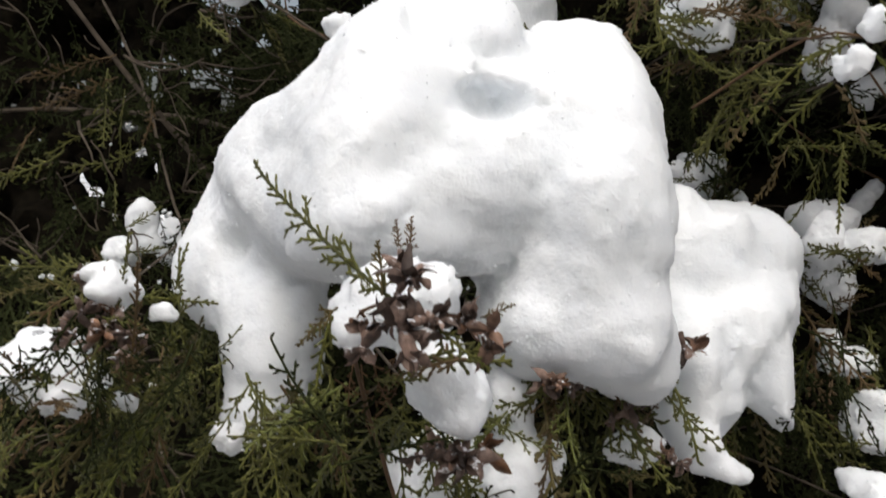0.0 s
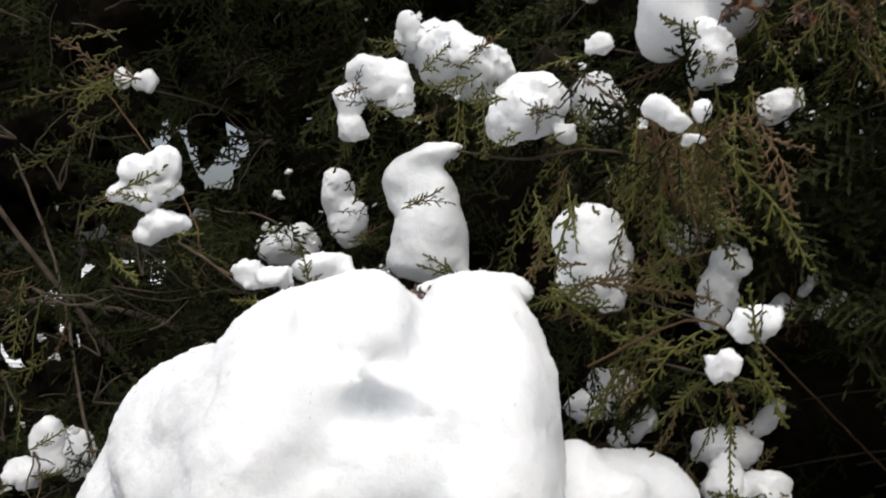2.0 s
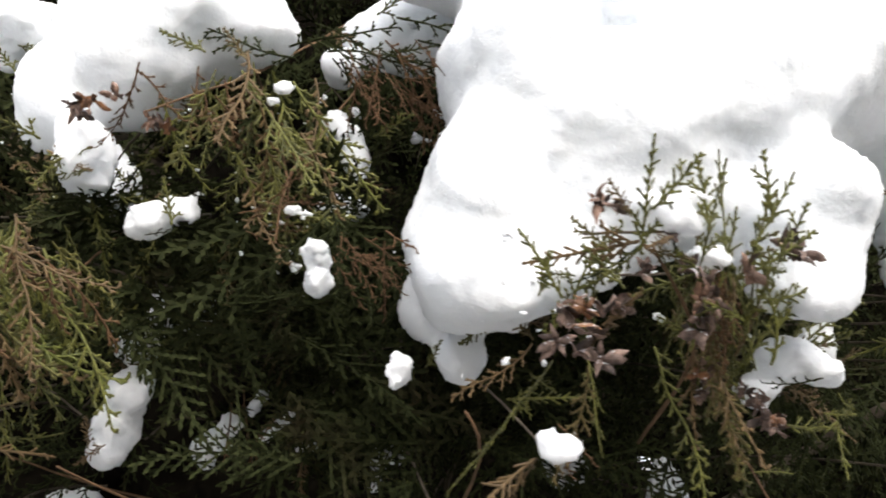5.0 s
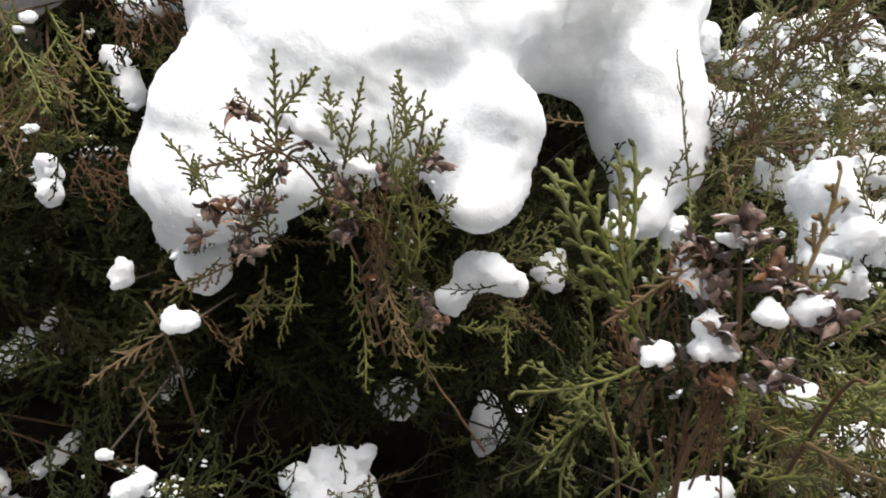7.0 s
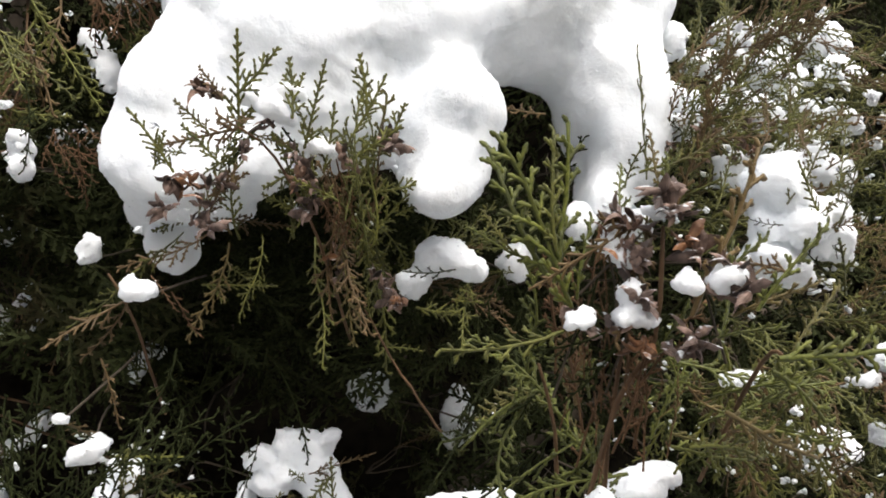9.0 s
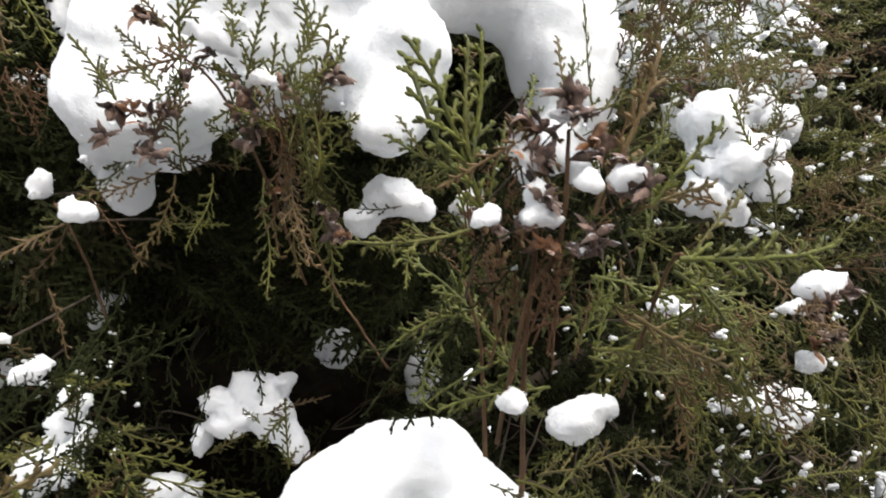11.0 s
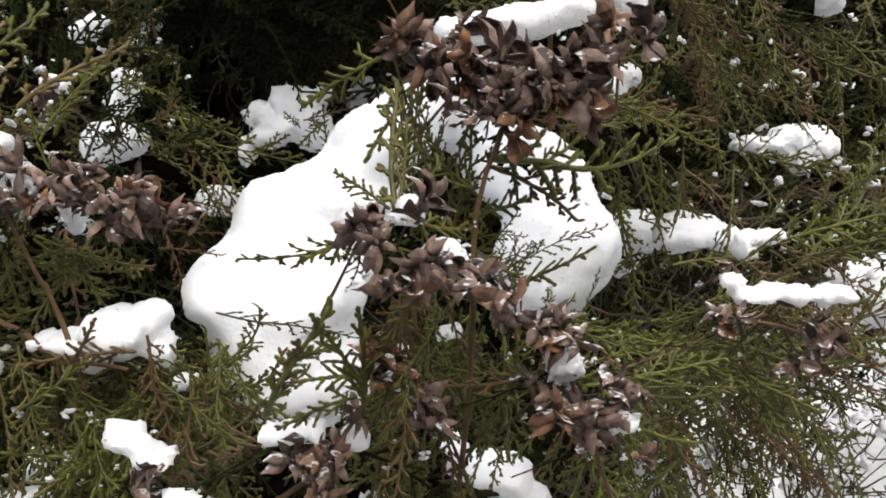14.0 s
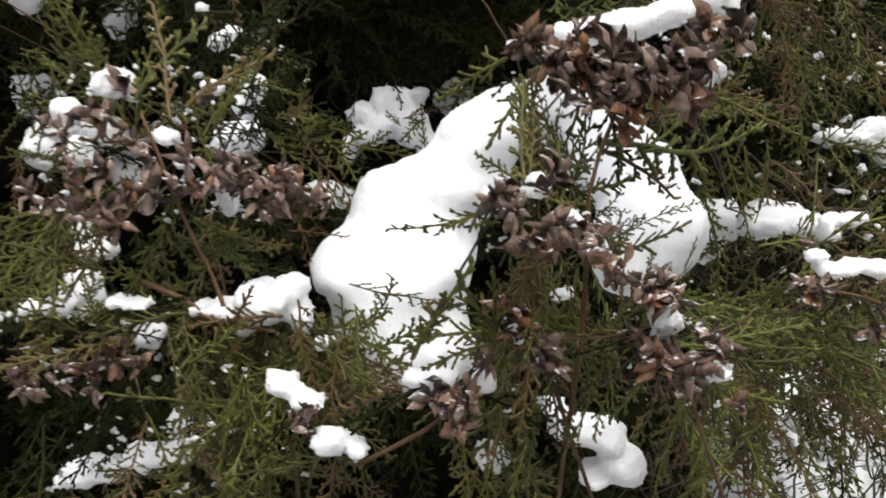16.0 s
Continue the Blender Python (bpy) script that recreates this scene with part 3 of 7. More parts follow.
# ---- snow on the branches ----
snow("large rounded mound of fresh white snow on a bent branch", -2.3, [
    (0.0494, 0.5095, 1.3727, 0.0246, 0.055, 0.0259, 0.0), (-0.0055, 0.503, 1.3467, 0.0422, 0.065, 0.0473, 0.0),
    (0.0337, 0.5352, 1.3714, 0.0402, 0.065, 0.0305, 0.0), (-0.0097, 0.4847, 1.2871, 0.0579, 0.08, 0.0463, 0.0),
    (-0.006, 0.4937, 1.3166, 0.0468, 0.075, 0.0401, 0.0), (0.099, 0.4956, 1.2881, 0.0427, 0.085, 0.041, 0.0),
    (-0.0227, 0.4723, 1.267, 0.0372, 0.06, 0.0252, 0.0), (0.0406, 0.4931, 1.2892, 0.0574, 0.085, 0.0422, 0.0),
    (0.1081, 0.5248, 1.3188, 0.0503, 0.1, 0.0467, 0.0), (0.1132, 0.4962, 1.2604, 0.0431, 0.08, 0.0517, 0.0),
    (0.1012, 0.4704, 1.2168, 0.0496, 0.06, 0.0337, 0.0), (0.124, 0.4667, 1.1969, 0.0238, 0.05, 0.0291, 0.0),
    (0.1426, 0.4835, 1.1779, 0.0207, 0.04, 0.0241, 0.0),
] + [
    (0.0639, 0.5485, 1.3307, 0.0523, 0.09, 0.0411, 0.0), (0.129, 0.5891, 1.3511, 0.0394, 0.07, 0.0282, 0.0),
    (0.1361, 0.6539, 1.3825, 0.0468, 0.06, 0.0134, 0.0), (-0.0801, 0.6097, 1.2934, 0.0459, 0.08, 0.0542, 0.0),
    (-0.1185, 0.6049, 1.2485, 0.0367, 0.07, 0.0563, -25.0), (-0.1379, 0.6011, 1.2157, 0.0258, 0.06, 0.0354, 0.0),
    (-0.1152, 0.5779, 1.2009, 0.0233, 0.05, 0.0161, 0.0), (-0.0079, 0.5458, 1.291, 0.1084, 0.085, 0.0673, 0.0),
    (0.1174, 0.5685, 1.2723, 0.0593, 0.08, 0.1028, 0.0), (-0.0807, 0.5354, 1.1957, 0.0299, 0.05, 0.0448, 0.0),
    (-0.0896, 0.5303, 1.1569, 0.0217, 0.04, 0.0247, -15.0), (-0.105, 0.5277, 1.1338, 0.0127, 0.03, 0.0149, -35.0),
    (0.0713, 0.4702, 1.2068, 0.0225, 0.045, 0.0245, 0.0),
], name='snow_mound', blend=0.9, dents=[(0.0456, 0.4216, 1.3356, 0.0240, 0.05, 0.0185, -12.0)])
snow("sloping heap of white snow beside the large mound", -2.3, [
    (0.2207, 0.5889, 1.2315, 0.0354, 0.055, 0.0396, 0.0), (0.2561, 0.5973, 1.2297, 0.0318, 0.05, 0.0331, 0.0),
    (0.2617, 0.5826, 1.1979, 0.025, 0.05, 0.0375, 0.0), (0.2262, 0.572, 1.1841, 0.041, 0.06, 0.0533, 0.0),
    (0.2133, 0.5555, 1.1347, 0.0209, 0.045, 0.0382, 0.0), (0.2499, 0.5567, 1.1541, 0.0209, 0.045, 0.0322, 0.0),
    (0.2561, 0.5429, 1.1294, 0.0099, 0.03, 0.0229, 15.0), (0.1942, 0.5784, 1.2211, 0.0246, 0.05, 0.0574, 0.0),
    (0.1888, 0.5399, 1.1605, 0.0213, 0.045, 0.0466, 0.0), (0.1903, 0.524, 1.1199, 0.016, 0.035, 0.0236, 0.0),
    (0.2032, 0.5108, 1.1012, 0.0194, 0.025, 0.0097, -22.0), (0.2198, 0.5089, 1.0924, 0.0082, 0.012, 0.0037, 0.0),
], name='snow_mound', blend=0.8)
snow("small knob of snow on a twig", -2.3, [
    (-0.0482, 0.664, 1.4018, 0.0125, 0.008, 0.0107, 0.0),
])
snow("wet snow packed among brown cones", -2.3, [
    (0.0021, 0.3424, 1.2486, 0.0245, 0.02, 0.0182, 0.0), (-0.0153, 0.3369, 1.2408, 0.0115, 0.02, 0.0103, 0.0),
    (0.0145, 0.3428, 1.2193, 0.0178, 0.022, 0.013, -35.0), (0.0216, 0.3456, 1.2046, 0.0181, 0.02, 0.012, -30.0),
])
snow("grey shaded snow under the mound", -2.3, [
    (0.0605, 0.4638, 1.1585, 0.0149, 0.02, 0.0248, 0.0), (0.0166, 0.4509, 1.1256, 0.0275, 0.03, 0.0178, 0.0),
    (0.0648, 0.4586, 1.1224, 0.0215, 0.03, 0.0198, 0.0),
])
snow("shaded lump of snow inside the shrub", -2.3, [
    (0.1438, 0.4951, 1.1172, 0.018, 0.0102, 0.0137, 0.0),
])
snow("flat patch of snow on a side twig", -2.3, [
    (-0.2052, 0.4681, 1.1846, 0.0243, 0.02, 0.0226, 0.0), (-0.1818, 0.4561, 1.1778, 0.0174, 0.02, 0.0142, 0.0),
])
snow("snow crumb on a cone twig", -2.3, [
    (-0.1579, 0.4531, 1.2358, 0.0117, 0.016, 0.0117, 0.0), (-0.1686, 0.4545, 1.242, 0.0077, 0.012, 0.0056, 0.0),
])
snow("snow crumb on a side twig", -2.3, [
    (-0.1336, 0.4601, 1.2204, 0.0082, 0.0038, 0.0051, 0.0),
])
snow("snow crumb on a side twig", -2.3, [
    (-0.1603, 0.4639, 1.1673, 0.0084, 0.0041, 0.0055, 0.0),
])
snow("dim lump of snow deep in the shrub", -2.3, [
    (-0.2687, 0.8316, 1.2364, 0.0161, 0.0121, 0.0241, -15.0), (-0.2633, 0.8282, 1.2135, 0.0144, 0.0095, 0.0126, 0.0),
])
snow("dim lump of snow deep in the shrub", -2.3, [
    (-0.2894, 0.8278, 1.2036, 0.0184, 0.0121, 0.0161, 0.0),
])
snow("snow crumb on a low twig", -2.3, [
    (-0.1009, 0.4586, 1.1464, 0.0097, 0.0063, 0.0084, 0.0), (-0.0895, 0.4592, 1.1542, 0.0058, 0.0029, 0.0039, 0.0),
])
snow("lump of snow on a side branch", -2.3, [
    (0.3639, 0.6393, 1.1275, 0.0224, 0.025, 0.0131, 0.0), (0.3503, 0.6425, 1.1462, 0.0103, 0.0077, 0.0103, 0.0),
])
snow("lump of snow on a side branch", -2.3, [
    (0.357, 0.5844, 1.0945, 0.0181, 0.03, 0.0237, 0.0),
])
snow("lump of snow on a low branch", -2.3, [
    (0.2941, 0.4852, 1.0892, 0.0144, 0.03, 0.0108, 0.0),
])
snow("dim lump of snow deep in the shrub", -2.3, [
    (0.2463, 0.7151, 1.2745, 0.0181, 0.0106, 0.0141, 0.0),
])
snow("dim lump of snow deep in the shrub", -2.3, [
    (0.3913, 0.7377, 1.1888, 0.0213, 0.02, 0.0298, 0.0), (0.4041, 0.7339, 1.165, 0.0149, 0.02, 0.0213, 0.0),
])
snow("egg-shaped ball of snow held by green twigs", -16, [
    (0.2115, 0.5941, 1.4263, 0.0271, 0.0243, 0.0286, 0.0), (0.2174, 0.5931, 1.4044, 0.0227, 0.0218, 0.0256, 0.0),
    (0.2249, 0.5915, 1.3844, 0.0128, 0.0109, 0.0103, 0.0),
])
snow("snow packed on a thin twig", -7.9, [
    (-0.1499, 0.7139, 1.4878, 0.0118, 0.02, 0.0136, -9.6069), (-0.136, 0.712, 1.4868, 0.0105, 0.02, 0.0151, -13.2249),
    (-0.1219, 0.7099, 1.4946, 0.0094, 0.02, 0.0157, 18.0016), (-0.1576, 0.7153, 1.4699, 0.0135, 0.02, 0.0084, -6.5772),
    (-0.1402, 0.7129, 1.466, 0.0115, 0.02, 0.0107, -16.7414), (-0.1219, 0.7103, 1.472, 0.0101, 0.02, 0.0074, 7.7375),
    (-0.1248, 0.7112, 1.4439, 0.0196, 0.02, 0.0112, 0.0), (-0.1386, 0.7132, 1.4345, 0.0117, 0.015, 0.0075, 0.0),
])
snow("snow cap on twigs", -7.9, [
    (-0.0297, 0.6685, 1.3992, 0.0152, 0.02, 0.0107, 0.0),
])
snow("snow cap on twigs", -7.9, [
    (0.009, 0.7034, 1.4047, 0.0261, 0.025, 0.0142, 0.0),
])
snow("arched snow lump on a twig", -16, [
    (0.0695, 0.7625, 1.5771, 0.0238, 0.0202, 0.0206, -15.0), (0.0472, 0.7685, 1.5881, 0.0206, 0.0175, 0.0114, 0.0),
    (0.0809, 0.7598, 1.559, 0.0128, 0.014, 0.0165, 0.0), (0.0302, 0.7742, 1.5626, 0.0156, 0.0132, 0.0156, 0.0),
    (0.033, 0.7741, 1.5375, 0.0137, 0.0125, 0.0147, 0.0),
])
snow("slanting snow lump on a twig", -16, [
    (0.1408, 0.8224, 1.6174, 0.0555, 0.0472, 0.0309, -25.0), (0.1636, 0.8166, 1.5947, 0.0309, 0.0262, 0.0247, 0.0),
    (0.1008, 0.8332, 1.6372, 0.0231, 0.0197, 0.0175, 0.0),
])
snow("small knob of snow on a twig", -7.9, [
    (0.0917, 0.8091, 1.6451, 0.0112, 0.018, 0.0135, 0.0), (0.0947, 0.809, 1.6283, 0.0067, 0.012, 0.0101, 0.0),
])
snow("rounded snow lump on a twig", -16, [
    (0.1866, 0.6906, 1.5427, 0.0336, 0.0286, 0.0258, 0.0), (0.2007, 0.6861, 1.5559, 0.0164, 0.0139, 0.0155, 0.0),
    (0.1725, 0.6951, 1.5274, 0.0215, 0.0183, 0.0151, 0.0), (0.2183, 0.6823, 1.5183, 0.0103, 0.0088, 0.0086, 0.0),
])
snow("shaded lump of snow inside the shrub", -7.9, [
    (0.3095, 0.8812, 1.5732, 0.0304, 0.03, 0.0367, 0.0),
])
snow("hooded column of snow on a drooping branch", -16, [
    (0.1142, 0.7727, 1.5095, 0.0331, 0.0281, 0.0104, 15.0), (0.0943, 0.779, 1.4889, 0.026, 0.0221, 0.0198, 0.0),
    (0.0835, 0.7827, 1.4684, 0.0198, 0.0169, 0.0165, 0.0), (0.1047, 0.7777, 1.4347, 0.034, 0.0401, 0.0472, 0.0),
    (0.1106, 0.7749, 1.4726, 0.0246, 0.0221, 0.026, 0.0), (0.1031, 0.779, 1.4087, 0.0401, 0.0341, 0.0236, 0.0),
    (0.133, 0.7709, 1.3928, 0.0165, 0.0141, 0.0132, 0.0),
])
snow("dim snow behind the hooded column", -7.9, [
    (0.0998, 0.8312, 1.4667, 0.0138, 0.0103, 0.0172, 0.0),
])
snow("dim lump of snow deep in the shrub", -7.9, [
    (0.0298, 0.8916, 1.4504, 0.0232, 0.02, 0.0257, 0.0), (0.0144, 0.8932, 1.4839, 0.0153, 0.02, 0.0244, 0.0),
])
snow("dim lump of snow deep in the shrub", -7.9, [
    (-0.0446, 0.973, 1.4253, 0.0397, 0.02, 0.0231, 0.0),
])
snow("snow crumbs on a frosted twig", -7.9, [
    (0.2223, 0.4805, 1.5038, 0.0095, 0.01, 0.0074, -20.0), (0.2324, 0.4792, 1.4954, 0.0084, 0.01, 0.0047, -10.0),
    (0.2474, 0.4771, 1.5006, 0.0054, 0.01, 0.0061, 0.0), (0.2409, 0.4782, 1.4843, 0.0068, 0.008, 0.0027, 0.0),
])
snow("snow crumb on a brown twig tip", -7.9, [
    (0.3693, 0.591, 1.5307, 0.0121, 0.0065, 0.0086, -20.0),
])
snow("dim lump of snow deep in the shrub", -7.9, [
    (0.5178, 0.7721, 1.5482, 0.0276, 0.0103, 0.0138, 0.0),
])
snow("snow crumb on a green twig", -7.9, [
    (0.271, 0.4557, 1.3754, 0.0123, 0.014, 0.0091, 0.0), (0.2615, 0.4571, 1.3698, 0.0078, 0.01, 0.0045, 0.0),
])
snow("snow crumb on a green twig", -7.9, [
    (0.2478, 0.4492, 1.3521, 0.0082, 0.012, 0.007, 0.0), (0.2416, 0.4502, 1.3457, 0.0044, 0.008, 0.0038, 0.0),
])
snow("small snow cap on a twig tip", -7.9, [
    (0.2121, 0.5616, 1.5647, 0.0103, 0.0053, 0.0071, 0.0),
])
snow("dim lump of snow deep in the shrub", -7.9, [
    (0.2894, 0.7881, 1.2736, 0.0252, 0.02, 0.0252, 0.0),
])
snow("dim tongue of snow deep in the shrub", -7.9, [
    (0.2974, 0.7877, 1.2289, 0.0097, 0.02, 0.0112, -27.4928), (0.3126, 0.7855, 1.2363, 0.0088, 0.02, 0.0104, -17.4124),
    (0.3241, 0.7838, 1.246, 0.0081, 0.02, 0.0146, -33.0459),
])
snow("shaded lump of snow on a low branch", -7.9, [
    (0.3661, 0.6973, 1.2372, 0.0282, 0.025, 0.0181, 0.0),
])
snow("dim tongue of snow deep in the shrub", -7.9, [
    (0.4111, 0.7518, 1.2342, 0.0079, 0.015, 0.0072, -36.8824), (0.4203, 0.7504, 1.2406, 0.0074, 0.015, 0.0088, -36.9429),
    (0.4285, 0.7492, 1.2445, 0.0066, 0.015, 0.0093, -53.798), (0.4334, 0.7483, 1.2534, 0.0072, 0.015, 0.0096, -35.1691),
    (0.4407, 0.7472, 1.2607, 0.0078, 0.015, 0.0099, -26.3582),
])
snow("dim lump of snow deep in the shrub", -7.9, [
    (-0.2596, 0.8852, 1.2085, 0.0184, 0.0138, 0.0259, 0.0),
])
snow("dim lump of snow deep in the shrub", -7.9, [
    (-0.2042, 0.8709, 1.6016, 0.0085, 0.0064, 0.0112, 6.8659), (-0.1876, 0.8687, 1.5988, 0.007, 0.0052, 0.0098, -2.7044),
    (-0.1765, 0.8671, 1.5985, 0.0095, 0.0071, 0.0121, -2.6373),
])
snow("dim lump of snow deep in the shrub", -7.9, [
    (0.3877, 0.7918, 1.4428, 0.0207, 0.0112, 0.0149, 0.0), (0.416, 0.7877, 1.4573, 0.0144, 0.0108, 0.0172, 0.0),
])
snow("large drooping heap of snow on a branch", -14.6, [
    (0.337, 0.6396, 1.6476, 0.0548, 0.06, 0.0526, 0.0), (0.391, 0.645, 1.6785, 0.0498, 0.06, 0.0408, 0.0),
    (0.2907, 0.6326, 1.6058, 0.0246, 0.035, 0.0339, 0.0), (0.4205, 0.6071, 1.6571, 0.0302, 0.03, 0.0172, 0.0),
], blend=0.8, name='snow_mound')
snow("hanging tongue of snow below the heap", -14.6, [
    (0.3103, 0.598, 1.5634, 0.0169, 0.03, 0.0221, 0.0), (0.3064, 0.5984, 1.5793, 0.0113, 0.025, 0.0141, 0.0),
])
snow("snow on a side branch", -14.6, [
    (0.2623, 0.6995, 1.6723, 0.0257, 0.03, 0.0196, 0.0), (0.2452, 0.7047, 1.6529, 0.0117, 0.02, 0.0103, 0.0),
])
snow("snow crumb among twigs", -14.6, [
    (0.3498, 0.5788, 1.5239, 0.0126, 0.018, 0.0103, -20.0),
])
snow("dim lump of snow deep in the shrub", -14.6, [
    (0.4565, 0.7058, 1.5322, 0.0231, 0.0091, 0.0121, 0.0),
])
snow("dim streak of snow deep in the shrub", -14.6, [
    (0.3562, 0.6832, 1.4535, 0.0065, 0.012, 0.0178, 0.0),
])
snow("dim lump of snow deep in the shrub", -14.6, [
    (0.3429, 0.7184, 1.4346, 0.0176, 0.015, 0.0176, 0.0),
])
snow("snow crumbs on a drooping twig", -14.6, [
    (0.443, 0.5037, 1.5016, 0.0093, 0.012, 0.0065, -30.0), (0.4438, 0.5041, 1.4854, 0.0072, 0.01, 0.0108, 0.0),
])
snow("slanting slab of shaded snow on a dark branch", -16, [
    (0.3377, 0.6301, 1.4075, 0.0141, 0.02, 0.0141, 0.0), (0.3323, 0.6324, 1.3849, 0.015, 0.02, 0.02, -15.0),
    (0.326, 0.6348, 1.3649, 0.01, 0.02, 0.0116, 0.0),
])
snow("thin streak of shaded snow on a dark branch", -22.0, [
    (0.4252, 0.6712, 1.3793, 0.0045, 0.01, 0.0043, -26.6408), (0.4289, 0.6697, 1.3832, 0.0043, 0.01, 0.0053, -28.5238),
    (0.4341, 0.6674, 1.3913, 0.0054, 0.01, 0.0062, -43.044), (0.4371, 0.6669, 1.359, 0.0045, 0.01, 0.0043, -49.074),
    (0.4402, 0.6656, 1.3627, 0.0035, 0.01, 0.0054, -42.4895), (0.4462, 0.663, 1.3691, 0.0035, 0.01, 0.0039, -50.829),
    (0.4482, 0.6622, 1.3685, 0.0033, 0.01, 0.0051, -50.29), (0.4547, 0.6594, 1.3754, 0.004, 0.01, 0.0047, -20.6845),
    (0.4619, 0.657, 1.3526, 0.0035, 0.008, 0.0036, -20.5907), (0.4671, 0.655, 1.3525, 0.0041, 0.008, 0.0032, -15.4187),
] + [
    (0.4715, 0.6532, 1.352, 0.004, 0.008, 0.004, -18.2009),
], blend=0.6)
snow("dim hook of snow deep in the shrub", -22.0, [
    (0.5317, 0.6507, 1.3422, 0.0125, 0.012, 0.008, 0.0), (0.5224, 0.6548, 1.3244, 0.0062, 0.012, 0.0134, 0.0),
])
snow("dim lump of snow deep in the shrub", -22.0, [
    (0.3429, 0.7249, 1.431, 0.016, 0.015, 0.0152, 0.0),
])
snow("dim tongue of snow deep in the shrub", -22.0, [
    (0.3912, 0.6857, 1.3461, 0.0098, 0.012, 0.0097, -30.9342), (0.4007, 0.6817, 1.3538, 0.0112, 0.012, 0.0117, -69.2132),
    (0.4108, 0.6773, 1.3672, 0.0092, 0.012, 0.0093, -30.9211),
])
snow("shaded snow hanging at the side of the mound", -22.0, [
    (0.5357, 0.5693, 1.5298, 0.0134, 0.03, 0.0296, -20.0), (0.5356, 0.5492, 1.4697, 0.0198, 0.035, 0.0286, 0.0),
    (0.5447, 0.5247, 1.436, 0.0132, 0.03, 0.0183, 0.0), (0.5705, 0.5243, 1.4722, 0.0299, 0.03, 0.0187, 0.0),
], blend=0.6)
snow("dim streak of snow deep in the shrub", -22.0, [
    (0.4878, 0.5984, 1.5786, 0.0105, 0.015, 0.0241, 15.0), (0.4764, 0.6025, 1.5987, 0.008, 0.015, 0.0121, 0.0),
])
snow("dim snow behind bare twigs", -22.0, [
    (0.5475, 0.6582, 1.6867, 0.0552, 0.03, 0.0322, 0.0), (0.4937, 0.659, 1.654, 0.0178, 0.03, 0.0178, 0.0),
])
snow("snow crumb on a brown twig", -22.0, [
    (0.4432, 0.4994, 1.503, 0.0071, 0.01, 0.0052, -30.0), (0.4433, 0.4997, 1.4868, 0.0058, 0.01, 0.0081, 0.0),
])
snow("snow crumb on a brown twig", -22.0, [
    (0.4308, 0.5147, 1.5279, 0.0053, 0.0022, 0.003, 0.0),
])
snow("snow crumb on a brown twig", -22.0, [
    (0.4263, 0.5255, 1.6045, 0.0061, 0.003, 0.0041, 0.0), (0.4201, 0.5282, 1.596, 0.0047, 0.0018, 0.0024, 0.0),
])
snow("great overhanging mound of white snow with tongues", -19.9, [
    (0.5784, 0.5083, 1.6232, 0.0451, 0.08, 0.0574, 0.0), (0.5542, 0.4966, 1.5429, 0.0443, 0.07, 0.0435, 0.0),
    (0.5399, 0.4915, 1.499, 0.0342, 0.06, 0.0388, 0.0), (0.5456, 0.4901, 1.4757, 0.0272, 0.05, 0.0202, 0.0),
    (0.5843, 0.4771, 1.4989, 0.0349, 0.055, 0.0349, 0.0), (0.6303, 0.4818, 1.5804, 0.0765, 0.08, 0.0604, 0.0),
    (0.6276, 0.473, 1.531, 0.0593, 0.06, 0.0308, 0.0), (0.7029, 0.4578, 1.6085, 0.0765, 0.085, 0.0644, 0.0),
    (0.6916, 0.4523, 1.531, 0.0474, 0.05, 0.0316, 0.0), (0.719, 0.3907, 1.5402, 0.0259, 0.05, 0.0252, 0.0),
    (0.7089, 0.3946, 1.5078, 0.0223, 0.045, 0.0323, -10.0), (0.6988, 0.3983, 1.4827, 0.0172, 0.04, 0.0165, 0.0),
    (0.7063, 0.5174, 1.7344, 0.2183, 0.1, 0.0891, 0.0),
] + [
    (0.7905, 0.45, 1.6342, 0.0542, 0.08, 0.0584, 0.0), (0.859, 0.4486, 1.6483, 0.0474, 0.07, 0.0647, 0.0),
    (0.861, 0.4389, 1.5691, 0.0433, 0.06, 0.0466, 0.0), (0.8645, 0.4281, 1.5216, 0.03, 0.05, 0.0375, 0.0),
    (0.8442, 0.4249, 1.4839, 0.0164, 0.04, 0.0205, 0.0),
], name='snow_mound', blend=0.8)
snow("lump of snow on cone twigs", -19.9, [
    (0.7181, 0.4148, 1.4385, 0.0183, 0.025, 0.0137, 0.0), (0.7005, 0.421, 1.4208, 0.0122, 0.02, 0.0099, 30.0),
    (0.7361, 0.4082, 1.4332, 0.0107, 0.02, 0.0084, 0.0),
], blend=0.6)
snow("snow crumb on green twigs", -19.9, [
    (0.5888, 0.3558, 1.519, 0.0139, 0.016, 0.008, -25.0), (0.5756, 0.3606, 1.5249, 0.0077, 0.012, 0.0056, 0.0),
    (0.5973, 0.3527, 1.527, 0.0093, 0.012, 0.0049, 0.0),
])
snow("snow crumb on green twigs", -19.9, [
    (0.6184, 0.3662, 1.4986, 0.0113, 0.012, 0.0058, 0.0),
])
snow("snow crumb on a thin twig", -19.9, [
    (0.4911, 0.4861, 1.4345, 0.0067, 0.01, 0.009, 0.0), (0.4878, 0.4872, 1.427, 0.0045, 0.008, 0.0052, 0.0),
])
snow("snow crumb on a rusty twig", -19.9, [
    (0.5212, 0.3475, 1.4144, 0.0086, 0.012, 0.0057, -20.0),
])
snow("dim lump of snow deep in the shrub", -19.9, [
    (0.7804, 0.8056, 1.2734, 0.0225, 0.02, 0.0238, 0.0),
])
snow("dim lump of snow deep in the shrub", -19.9, [
    (0.8727, 0.7508, 1.2509, 0.0207, 0.02, 0.0323, 0.0),
])
